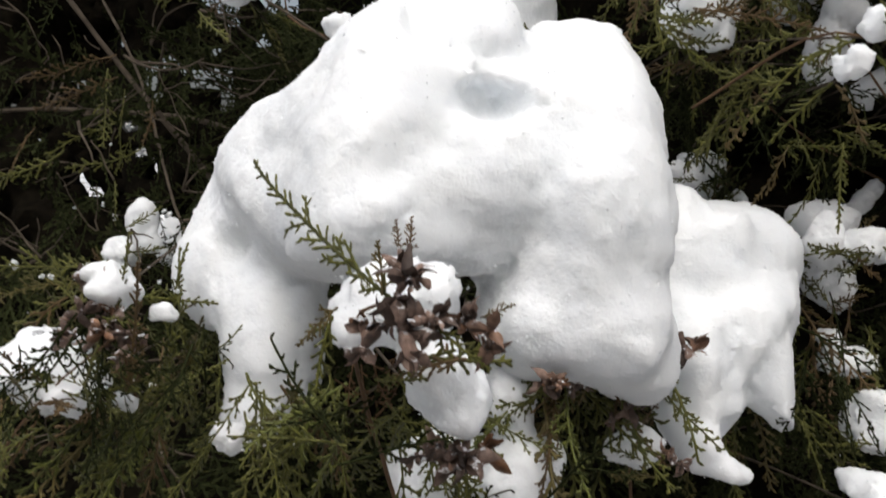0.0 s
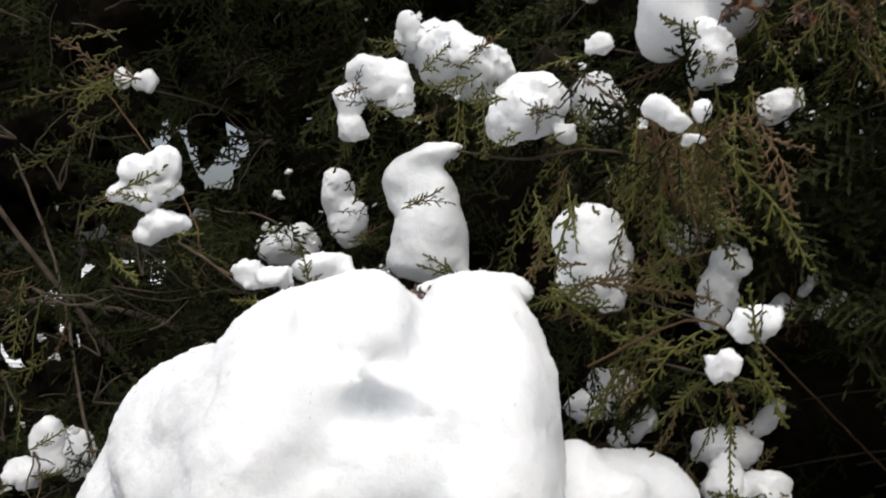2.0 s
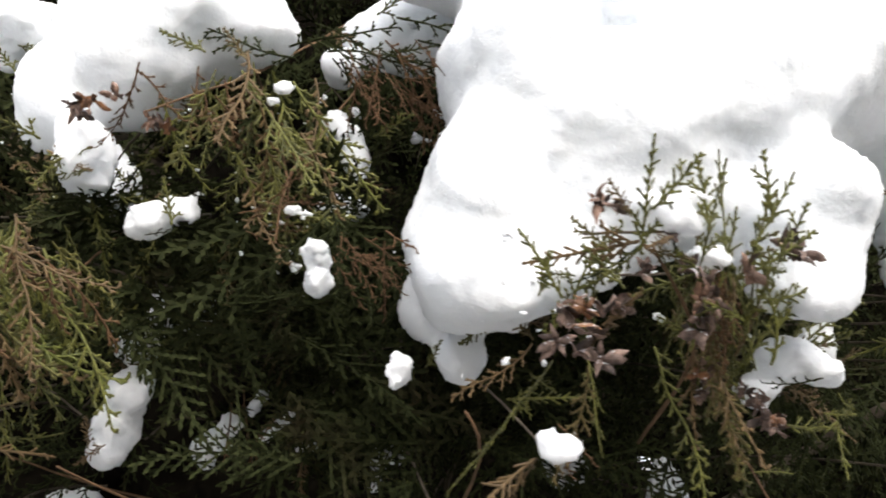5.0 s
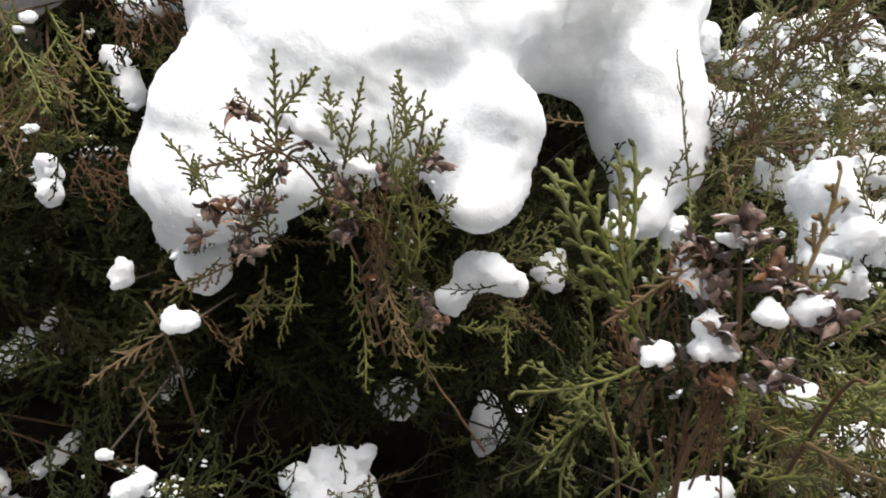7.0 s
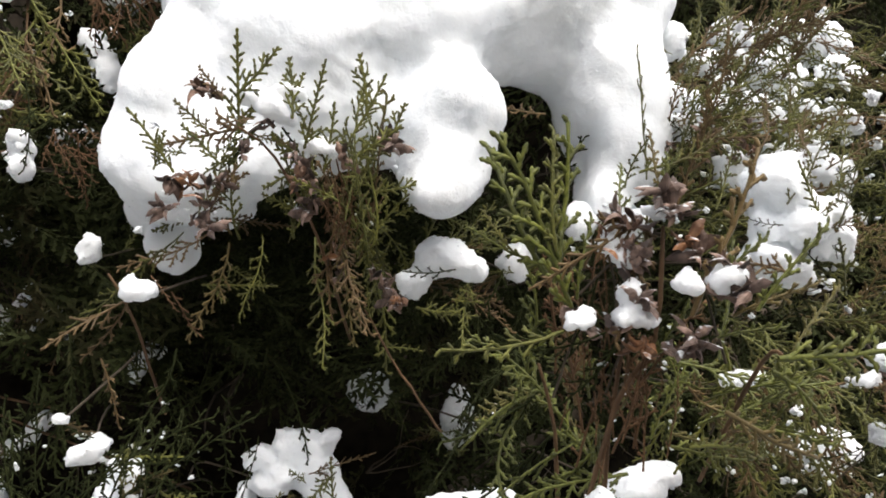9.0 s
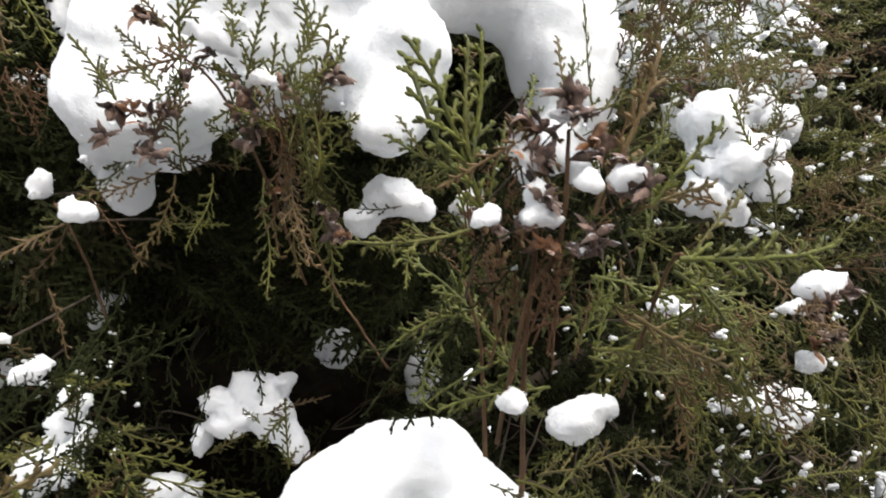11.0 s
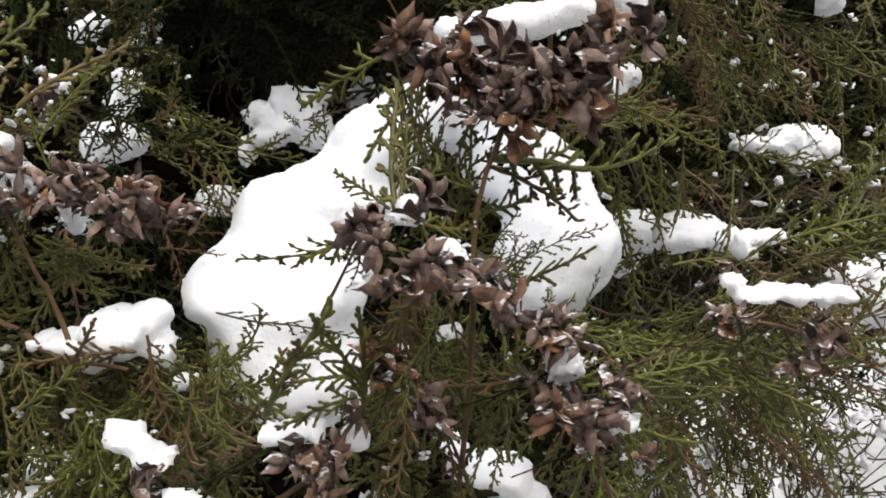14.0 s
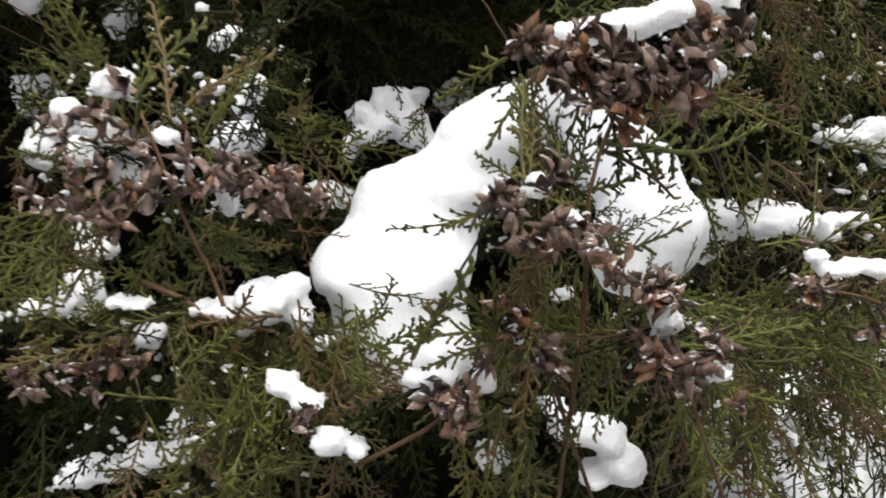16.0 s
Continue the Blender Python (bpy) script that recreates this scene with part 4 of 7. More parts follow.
snow("snow on a leafy branch", -19.9, [
    (0.9323, 0.4127, 1.5603, 0.0224, 0.03, 0.0181, 0.0), (0.9057, 0.4225, 1.5725, 0.0129, 0.02, 0.0108, 0.0),
])
snow("snow on a leafy branch", -19.9, [
    (1.0651, 0.4928, 1.6219, 0.0362, 0.03, 0.0259, 0.0), (1.0259, 0.5071, 1.6364, 0.0207, 0.03, 0.0155, 0.0),
])
snow("snow on a leafy branch", -19.9, [
    (1.0421, 0.426, 1.5362, 0.0234, 0.03, 0.0196, 0.0), (1.0206, 0.4337, 1.5169, 0.0164, 0.03, 0.028, 0.0),
])
snow("snow on a leafy branch", -19.9, [
    (1.1328, 0.5006, 1.6625, 0.0323, 0.03, 0.0189, 0.0),
])
snow("snow lump on a leafy branch", -21.3, [
    (0.8878, 0.2913, 1.4941, 0.0172, 0.03, 0.018, 25.0), (0.899, 0.2867, 1.4696, 0.0223, 0.03, 0.0162, 0.0),
    (0.8866, 0.2912, 1.4473, 0.0126, 0.025, 0.0108, 0.0), (0.917, 0.2797, 1.4779, 0.0144, 0.02, 0.0072, 0.0),
], blend=0.6)
snow("snow tongue behind green twigs", -19.9, [
    (0.8214, 0.4095, 1.4683, 0.0121, 0.02, 0.0141, 0.0), (0.8593, 0.3959, 1.4693, 0.0101, 0.02, 0.0121, 0.0),
])
snow("dim snow on a twig", -19.9, [
    (0.8042, 0.4793, 1.4374, 0.0125, 0.02, 0.0143, 0.0),
])
snow("snow clump held among leafy twigs", -19.9, [
    (1.0161, 0.4895, 1.6515, 0.0201, 0.018, 0.0141, 0.0), (1.0295, 0.4846, 1.6463, 0.0101, 0.014, 0.0085, 0.0),
])
snow("snow clump held among leafy twigs", -19.9, [
    (1.0788, 0.4882, 1.6637, 0.0259, 0.018, 0.0135, 0.0), (1.096, 0.482, 1.6588, 0.0129, 0.014, 0.0081, 0.0),
])
snow("snow clump held among leafy twigs", -19.9, [
    (1.1114, 0.4549, 1.6239, 0.0201, 0.018, 0.0151, 0.0), (1.1247, 0.45, 1.6183, 0.0101, 0.014, 0.0091, 0.0),
])
snow("snow clump held among leafy twigs", -19.9, [
    (0.9133, 0.4413, 1.6231, 0.0111, 0.018, 0.0156, 0.0), (0.9208, 0.4386, 1.6171, 0.0056, 0.014, 0.0094, 0.0),
])
snow("snow clump held among leafy twigs", -19.9, [
    (0.9659, 0.4648, 1.6159, 0.0171, 0.018, 0.0114, 0.0), (0.9773, 0.4607, 1.6116, 0.0085, 0.014, 0.0068, 0.0),
])
snow("snow clump held among leafy twigs", -19.9, [
    (0.9965, 0.4321, 1.5707, 0.0212, 0.018, 0.0166, 0.0), (1.0106, 0.427, 1.5645, 0.0106, 0.014, 0.0099, 0.0),
])
snow("snow clump held among leafy twigs", -19.9, [
    (1.0584, 0.4524, 1.5839, 0.0176, 0.018, 0.0117, 0.0), (1.0701, 0.4482, 1.5795, 0.0088, 0.014, 0.007, 0.0),
])
snow("snow clump held among leafy twigs", -19.9, [
    (1.0785, 0.4238, 1.5715, 0.019, 0.018, 0.0104, 0.0), (1.091, 0.4192, 1.5677, 0.0095, 0.014, 0.0063, 0.0),
])
snow("snow clump held among leafy twigs", -19.9, [
    (0.8972, 0.404, 1.5457, 0.0117, 0.018, 0.0092, 0.0), (0.905, 0.4012, 1.5422, 0.0058, 0.014, 0.0055, 0.0),
])
snow("snow clump held among leafy twigs", -19.9, [
    (0.941, 0.3879, 1.5135, 0.0125, 0.018, 0.0167, 0.0), (0.9494, 0.3849, 1.5071, 0.0063, 0.014, 0.01, 0.0),
])
snow("snow clump held among leafy twigs", -19.9, [
    (0.9498, 0.3633, 1.4839, 0.0137, 0.018, 0.0105, 0.0), (0.9589, 0.36, 1.4799, 0.0068, 0.014, 0.0063, 0.0),
])
snow("snow clump held among leafy twigs", -19.9, [
    (1.0286, 0.3776, 1.5176, 0.0129, 0.018, 0.0147, 0.0), (1.0372, 0.3745, 1.512, 0.0065, 0.014, 0.0088, 0.0),
])
snow("snow clump held among leafy twigs", -19.9, [
    (0.9413, 0.3024, 1.4636, 0.0144, 0.018, 0.0158, 0.0), (0.9509, 0.2989, 1.4576, 0.0072, 0.014, 0.0095, 0.0),
])
snow("snow clump held among leafy twigs", -19.9, [
    (0.9054, 0.2939, 1.442, 0.0138, 0.018, 0.0103, 0.0), (0.9145, 0.2906, 1.4381, 0.0069, 0.014, 0.0062, 0.0),
])
snow("snow clump held among leafy twigs", -19.9, [
    (0.946, 0.408, 1.5844, 0.0103, 0.018, 0.0078, 0.0), (0.9529, 0.4055, 1.5814, 0.0052, 0.014, 0.0047, 0.0),
])
snow("snow crumb on dry cones", -19.9, [
    (0.6761, 0.1586, 1.4192, 0.0059, 0.006, 0.0036, 0.0),
])
snow("snow crumb on dry cones", -19.9, [
    (0.6942, 0.1574, 1.4193, 0.0027, 0.007, 0.0043, 12.7119), (0.6991, 0.1556, 1.4205, 0.0029, 0.007, 0.0039, -7.4198),
    (0.7027, 0.1543, 1.4199, 0.003, 0.007, 0.0032, -19.5494), (0.6967, 0.1566, 1.4291, 0.0048, 0.006, 0.0056, -20.0),
])
snow("snow crumb on dry cones", -19.9, [
    (0.6957, 0.1624, 1.4429, 0.0041, 0.006, 0.0057, 30.0), (0.6898, 0.1646, 1.4489, 0.0033, 0.005, 0.0045, 0.0),
])
snow("snow crumb on dry cones", -19.9, [
    (0.724, 0.1362, 1.4367, 0.0066, 0.007, 0.0043, 0.0), (0.7103, 0.1411, 1.4344, 0.0047, 0.006, 0.0043, 0.0),
])
snow("snow crumb on dry cones", -19.9, [
    (0.7016, 0.155, 1.4612, 0.0023, 0.006, 0.0023, 10.3951), (0.7052, 0.1538, 1.4601, 0.0026, 0.006, 0.0026, 17.5351),
    (0.7091, 0.1523, 1.4604, 0.0023, 0.006, 0.0026, 16.08),
])
snow("snow crumb on a near twig", -19.9, [
    (0.8162, 0.2406, 1.3814, 0.004, 0.008, 0.0033, 9.2784), (0.822, 0.2385, 1.3822, 0.003, 0.008, 0.0039, -1.7622),
    (0.8266, 0.2369, 1.3812, 0.0034, 0.008, 0.0042, -7.6238),
])
snow("snow crumb on a low twig", -19.9, [
    (0.4867, 0.37, 1.3423, 0.0047, 0.0022, 0.0029, 0.0),
])
snow("snow crumb on a low twig", -19.9, [
    (0.4991, 0.376, 1.3213, 0.0103, 0.01, 0.0054, 15.0), (0.5061, 0.3735, 1.3275, 0.0054, 0.01, 0.0036, 0.0),
])
snow("snow lump on dark cones", -21.3, [
    (0.918, 0.2247, 1.3955, 0.0136, 0.016, 0.0084, 15.0), (0.9029, 0.2304, 1.3817, 0.0078, 0.01, 0.0039, 0.0),
])
snow("snow crumb on cone twigs", -21.3, [
    (0.923, 0.233, 1.3503, 0.0073, 0.01, 0.006, 0.0),
])
snow("smooth snow lump deep among the branches", -22, [
    (1.2667, 0.6068, 1.2373, 0.0318, 0.025, 0.0214, 0.0), (1.291, 0.5963, 1.2348, 0.0193, 0.025, 0.018, 0.0),
    (1.2206, 0.6252, 1.2329, 0.029, 0.025, 0.009, 0.0), (1.2698, 0.6017, 1.2157, 0.0152, 0.025, 0.0152, 0.0),
])
snow("dim lump of snow on a low branch", -21.3, [
    (0.5086, 0.4363, 1.2522, 0.018, 0.025, 0.0122, 0.0), (0.504, 0.438, 1.2429, 0.0126, 0.02, 0.009, 0.0),
])
snow("dim upright lump of snow on a low twig", -20, [
    (0.5214, 0.4504, 1.2937, 0.0111, 0.012, 0.0079, 0.0), (0.513, 0.4489, 1.275, 0.0067, 0.012, 0.0119, 0.0),
    (0.5197, 0.4483, 1.2829, 0.0079, 0.012, 0.0087, 0.0),
])
snow("snow on a leafy branch", -21.3, [
    (0.8288, 0.3334, 1.2949, 0.0194, 0.02, 0.0135, 20.0), (0.844, 0.3277, 1.307, 0.012, 0.015, 0.0075, 0.0),
])
snow("snow on a near cone twig", -21.3, [
    (0.7032, 0.179, 1.3435, 0.0057, 0.008, 0.0043, 0.0),
])
snow("snow crumb on a leafy twig", -21.3, [
    (0.871, 0.2964, 1.3711, 0.0044, 0.01, 0.0046, 16.0905), (0.8773, 0.294, 1.3729, 0.004, 0.01, 0.0034, -4.3949),
    (0.8835, 0.2916, 1.3724, 0.0038, 0.01, 0.0047, -10.9051),
])
snow("forked lump of shaded snow deep in the shrub", -22, [
    (0.6515, 0.5538, 1.2747, 0.0204, 0.018, 0.0174, 0.0), (0.6739, 0.5461, 1.2833, 0.0068, 0.018, 0.0078, 30.0),
    (0.6648, 0.5446, 1.2541, 0.0174, 0.018, 0.0204, 0.0), (0.6804, 0.5349, 1.2361, 0.0097, 0.018, 0.0204, 35.0),
    (0.6424, 0.5539, 1.2541, 0.0145, 0.018, 0.0107, 0.0), (0.6311, 0.5567, 1.2438, 0.016, 0.018, 0.0097, 0.0),
    (0.61, 0.5635, 1.2328, 0.0053, 0.018, 0.0121, 0.0), (0.6223, 0.5639, 1.2632, 0.0136, 0.018, 0.0107, 0.0),
])
snow("dim lump of snow deep in the shrub", -21.5, [
    (0.59, 0.5846, 1.1863, 0.0252, 0.02, 0.0141, 0.0),
])
snow("twin-lobed mound of white snow wrapped on a low branch", -18.0, [
    (0.5677, 0.2813, 1.1825, 0.0183, 0.04, 0.0155, 0.0), (0.6105, 0.3183, 1.2093, 0.0312, 0.05, 0.032, 0.0),
    (0.6086, 0.2909, 1.1789, 0.0411, 0.055, 0.033, 0.0), (0.5945, 0.2767, 1.146, 0.0305, 0.05, 0.0287, 0.0),
    (0.6129, 0.2684, 1.1304, 0.0323, 0.045, 0.0244, 0.0), (0.59, 0.2626, 1.1249, 0.0158, 0.035, 0.0158, 0.0),
    (0.6444, 0.3133, 1.2267, 0.0305, 0.05, 0.0229, 0.0), (0.6673, 0.3248, 1.2579, 0.0264, 0.05, 0.0241, 45.0),
    (0.6979, 0.3315, 1.2767, 0.0245, 0.05, 0.0245, 0.0), (0.7306, 0.3331, 1.2747, 0.0282, 0.045, 0.0241, 0.0),
    (0.7457, 0.3023, 1.2491, 0.031, 0.045, 0.0241, 0.0), (0.753, 0.266, 1.237, 0.0301, 0.045, 0.0312, 0.0),
    (0.7573, 0.2484, 1.2108, 0.0345, 0.05, 0.0323, 0.0),
] + [
    (0.7478, 0.2466, 1.1914, 0.0316, 0.045, 0.0198, 0.0),
], name='snow_mound', blend=0.75)
snow("small pointed snow lump beside the mound", -18.0, [
    (0.8999, 0.3847, 1.1831, 0.0202, 0.025, 0.0164, 0.0), (0.9104, 0.3809, 1.1785, 0.0106, 0.02, 0.0077, 0.0),
    (0.8897, 0.3829, 1.1632, 0.0116, 0.02, 0.0173, -30.0),
])
snow("snow lying on a flat spray", -18.0, [
    (0.9059, 0.3121, 1.1967, 0.0267, 0.03, 0.0112, -12.0), (0.8953, 0.3142, 1.1937, 0.0207, 0.03, 0.0095, 0.0),
    (0.8869, 0.3156, 1.1902, 0.0129, 0.02, 0.0086, 0.0), (0.9284, 0.3039, 1.1864, 0.0172, 0.02, 0.006, -15.0),
])
snow("snow lying along a flat spray", -21.5, [
    (0.8372, 0.1874, 1.2179, 0.0034, 0.012, 0.0029, 19.1279), (0.8411, 0.1864, 1.2201, 0.0033, 0.012, 0.0034, 18.556),
    (0.8471, 0.1837, 1.2184, 0.003, 0.012, 0.003, 3.3238), (0.8503, 0.1827, 1.2196, 0.0037, 0.012, 0.003, 7.1119),
    (0.855, 0.1811, 1.221, 0.004, 0.012, 0.0028, 0.7569), (0.8385, 0.1855, 1.2114, 0.0066, 0.01, 0.0048, 0.0),
], rough=1.7)
snow("loose snow on a side branch", -21.5, [
    (0.4823, 0.2353, 1.1748, 0.0041, 0.012, 0.0036, 11.5865), (0.4892, 0.2326, 1.1747, 0.0035, 0.012, 0.0033, -1.953),
    (0.4927, 0.231, 1.1738, 0.0042, 0.012, 0.0049, 0.6717), (0.4976, 0.2295, 1.1759, 0.0039, 0.012, 0.0038, 8.3523),
    (0.503, 0.2268, 1.1731, 0.0042, 0.012, 0.0036, -8.2034), (0.5112, 0.2259, 1.1836, 0.0081, 0.022, 0.0066, 15.5447),
    (0.5198, 0.2221, 1.1819, 0.0082, 0.022, 0.0063, 16.3273), (0.5288, 0.2186, 1.1821, 0.0066, 0.022, 0.005, 19.1438),
    (0.5299, 0.2194, 1.1875, 0.0099, 0.02, 0.0064, 0.0), (0.5059, 0.225, 1.1699, 0.0094, 0.014, 0.0079, 0.0),
] + [
    (0.5348, 0.2142, 1.1727, 0.006, 0.012, 0.0094, 0.0), (0.5176, 0.2218, 1.1766, 0.0149, 0.018, 0.0074, 0.0),
], blend=0.6, rough=1.4)
snow("snow crumb on a low twig", -21.5, [
    (0.5442, 0.1923, 1.1644, 0.0052, 0.007, 0.0033, 0.0),
])
snow("long cap of snow on a cluster of brown cones", -21.5, [
    (0.652, 0.0978, 1.3177, 0.0226, 0.016, 0.0058, 8.0), (0.6307, 0.1055, 1.3149, 0.0036, 0.012, 0.0041, 9.1895),
    (0.6354, 0.1034, 1.3135, 0.0033, 0.012, 0.0038, 3.7022), (0.6388, 0.102, 1.3133, 0.0031, 0.012, 0.0038, -4.8618),
    (0.6707, 0.0917, 1.3235, 0.0109, 0.014, 0.0054, 10.0),
], blend=0.6)
snow("snow crumb among brown cones", -21.5, [
    (0.685, 0.0791, 1.3268, 0.006, 0.009, 0.0046, 0.0),
])
snow("snow crumb among brown cones", -21.5, [
    (0.6107, 0.0993, 1.3103, 0.0041, 0.006, 0.0024, 0.0),
])
snow("snow crumb among brown cones", -21.5, [
    (0.6051, 0.0579, 1.2614, 0.0042, 0.006, 0.0039, 0.0),
])
snow("snow crumb among brown cones", -21.5, [
    (0.6146, 0.0517, 1.2501, 0.0063, 0.007, 0.0036, -15.0),
])
snow("snow crumb among brown cones", -21.5, [
    (0.5923, 0.062, 1.257, 0.0053, 0.006, 0.0036, 0.0),
])
snow("snow crumb among brown cones", -21.5, [
    (0.6633, 0.0667, 1.2053, 0.0061, 0.008, 0.0043, 20.0),
])
snow("snow crumb among brown cones", -21.5, [
    (0.6146, 0.0955, 1.1995, 0.0045, 0.007, 0.0071, 0.0),
])
snow("snow crumb on a near twig", -21.5, [
    (0.628, 0.0928, 1.2112, 0.002, 0.006, 0.0017, 5.8898), (0.6301, 0.0921, 1.2119, 0.0022, 0.006, 0.0017, 6.3322),
    (0.6332, 0.091, 1.2125, 0.002, 0.006, 0.0022, 6.1344),
])
snow("snow lying along a dark cone twig", -21.5, [
    (0.776, 0.1165, 1.2097, 0.003, 0.01, 0.0038, -9.3811), (0.7822, 0.114, 1.2092, 0.0027, 0.01, 0.003, -18.1251),
    (0.7862, 0.1125, 1.2095, 0.0032, 0.01, 0.0034, -5.4398), (0.7896, 0.1116, 1.2117, 0.0028, 0.01, 0.0028, -6.9734),
    (0.7952, 0.1093, 1.211, 0.0037, 0.01, 0.0037, 4.4899), (0.7998, 0.1072, 1.2101, 0.0032, 0.01, 0.0046, -16.4957),
    (0.8049, 0.1056, 1.2116, 0.0036, 0.01, 0.0028, -5.0679), (0.8112, 0.1028, 1.2103, 0.0029, 0.01, 0.0048, -13.6417),
    (0.8163, 0.1011, 1.2114, 0.0038, 0.01, 0.0037, -13.2202), (0.8207, 0.0993, 1.2114, 0.003, 0.01, 0.0027, 18.9306),
] + [
    (0.7746, 0.1183, 1.2153, 0.0058, 0.008, 0.0029, 0.0),
], rough=1.7)
snow("snow lump on a low green twig", -20, [
    (0.6899, 0.1905, 1.1017, 0.0196, 0.018, 0.0059, 0.0), (0.7036, 0.1844, 1.0978, 0.0104, 0.018, 0.0089, 0.0),
    (0.7098, 0.1786, 1.0836, 0.0133, 0.018, 0.0107, 0.0), (0.6765, 0.1979, 1.1119, 0.0074, 0.018, 0.003, 0.0),
    (0.6947, 0.1826, 1.0768, 0.0083, 0.018, 0.0042, 0.0),
])
snow("crumbly snow on a low cone twig", -20, [
    (0.5206, 0.1443, 1.1632, 0.0082, 0.01, 0.0043, -30.0), (0.5273, 0.1403, 1.1572, 0.0065, 0.01, 0.0039, -30.0),
    (0.5347, 0.1372, 1.1557, 0.0034, 0.01, 0.0017, 0.0),
])
snow("snow on a low cone twig", -20.5, [
    (0.539, 0.118, 1.1457, 0.0086, 0.009, 0.0049, 0.0), (0.5503, 0.1129, 1.1421, 0.0051, 0.008, 0.0037, 0.0),
])
snow("snow crumb on low cones", -20.5, [
    (0.5685, 0.0936, 1.1809, 0.0028, 0.007, 0.0036, 12.8361), (0.5712, 0.0926, 1.181, 0.0024, 0.007, 0.0029, 5.4508),
    (0.5758, 0.0911, 1.182, 0.0032, 0.007, 0.004, 17.3257), (0.5797, 0.0898, 1.1828, 0.0025, 0.007, 0.0029, -9.9026),
    (0.5842, 0.088, 1.1822, 0.003, 0.007, 0.0042, -5.7872), (0.5957, 0.0832, 1.1802, 0.0053, 0.006, 0.0042, 0.0),
])
snow("snow crumb on a low twig", -20.5, [
    (0.6158, 0.1329, 1.1226, 0.0071, 0.01, 0.0052, 0.0),
])
snow("snow crumb on brown cones", -20.5, [
    (0.6775, 0.0593, 1.1854, 0.0022, 0.006, 0.0025, -6.0489), (0.6821, 0.0579, 1.1865, 0.0029, 0.006, 0.0032, 13.5766),
    (0.6852, 0.0567, 1.1868, 0.0025, 0.006, 0.0021, -19.9168),
])
snow("snow crumb on brown cones", -20.5, [
    (0.6608, 0.0603, 1.2091, 0.0064, 0.007, 0.0049, 0.0),
])
snow("snow lump on a low branch", -20.5, [
    (0.4633, 0.3596, 1.0544, 0.0162, 0.015, 0.0086, 0.0),
])
snow("snow lump behind a net of fine twigs", -20.5, [
    (0.9414, 0.343, 1.0016, 0.0142, 0.015, 0.0114, 0.0),
])
snow("snow lump behind a net of fine twigs", -20.5, [
    (0.9769, 0.3294, 1.0004, 0.0104, 0.015, 0.0095, 0.0),
])
snow("snow lump behind a net of fine twigs", -20.5, [
    (0.9753, 0.3395, 1.0397, 0.0088, 0.015, 0.0122, -6.1868), (0.9894, 0.3352, 1.0437, 0.0077, 0.015, 0.0096, 2.3005),
    (1.0023, 0.3306, 1.0446, 0.008, 0.015, 0.0113, -16.0191),
])
snow("snow lump behind a net of fine twigs", -20.5, [
    (1.1011, 0.3035, 1.0854, 0.0142, 0.015, 0.0123, 0.0),
])
snow("snow crumb on brown cones", -14.7, [
    (0.4442, 0.2644, 1.2941, 0.0099, 0.0094, 0.0071, 0.0),
])
snow("snow crumb on brown cones", -14.7, [
    (0.4182, 0.2677, 1.2784, 0.0076, 0.0094, 0.0071, -20.0), (0.4120, 0.2668, 1.2669, 0.0021, 0.0078, 0.0037, -19.0), (0.4152, 0.2661, 1.2675, 0.0031, 0.0078, 0.0037, 16.0), (0.4194, 0.2653, 1.2690, 0.0030, 0.0078, 0.0032, -17.6),
])
snow("snow crumb on brown cones", -14.7, [
    (0.4699, 0.2408, 1.2659, 0.0065, 0.0078, 0.0046, 0.0), (0.4782, 0.2360, 1.2539, 0.0046, 0.0062, 0.0034, 0.0),
])
snow("snow crumb on brown cones", -14.7, [
    (0.4937, 0.2509, 1.2917, 0.0056, 0.0078, 0.0042, 0.0),
])
snow("snow crumb on brown cones", -14.7, [
    (0.5000, 0.2368, 1.2357, 0.0051, 0.0078, 0.0094, 0.0),
])
snow("snow lying along a low spray", -14.7, [
    (0.3944, 0.2511, 1.1758, 0.0031, 0.01, 0.0035, 7.1295), (0.4015, 0.2495, 1.1767, 0.0042, 0.01, 0.0039, -17.4805),
    (0.4056, 0.2484, 1.1768, 0.0036, 0.01, 0.0039, -6.0648), (0.4138, 0.2461, 1.176, 0.0032, 0.01, 0.0039, -13.6413),
    (0.4174, 0.2456, 1.1778, 0.0033, 0.01, 0.0052, -10.523), (0.4384, 0.2405, 1.1798, 0.0029, 0.01, 0.0031, -6.1186),
    (0.4426, 0.2394, 1.1796, 0.0024, 0.01, 0.0028, -15.7071), (0.4468, 0.2381, 1.1788, 0.0024, 0.01, 0.0026, 13.572),
    (0.4509, 0.2369, 1.1785, 0.0027, 0.01, 0.0022, 17.7027), (0.4549, 0.2358, 1.1783, 0.0031, 0.01, 0.0024, 11.6734),
], rough=1.7)
snow("snow crumb on a low spray", -14.7, [
    (0.4546, 0.2421, 1.1583, 0.0087, 0.01, 0.0068, 20.0),
])
snow("shaded snow on a low branch", -14.7, [
    (0.3826, 0.3584, 1.0261, 0.0066, 0.02, 0.0074, -11.8156), (0.3933, 0.356, 1.028, 0.0061, 0.02, 0.0076, 2.8944),
    (0.3997, 0.3542, 1.0273, 0.0066, 0.02, 0.0072, 3.1944), (0.4096, 0.3521, 1.0295, 0.0054, 0.02, 0.0049, 14.7454),
    (0.4167, 0.3502, 1.0294, 0.0061, 0.02, 0.0059, -8.5053),
])
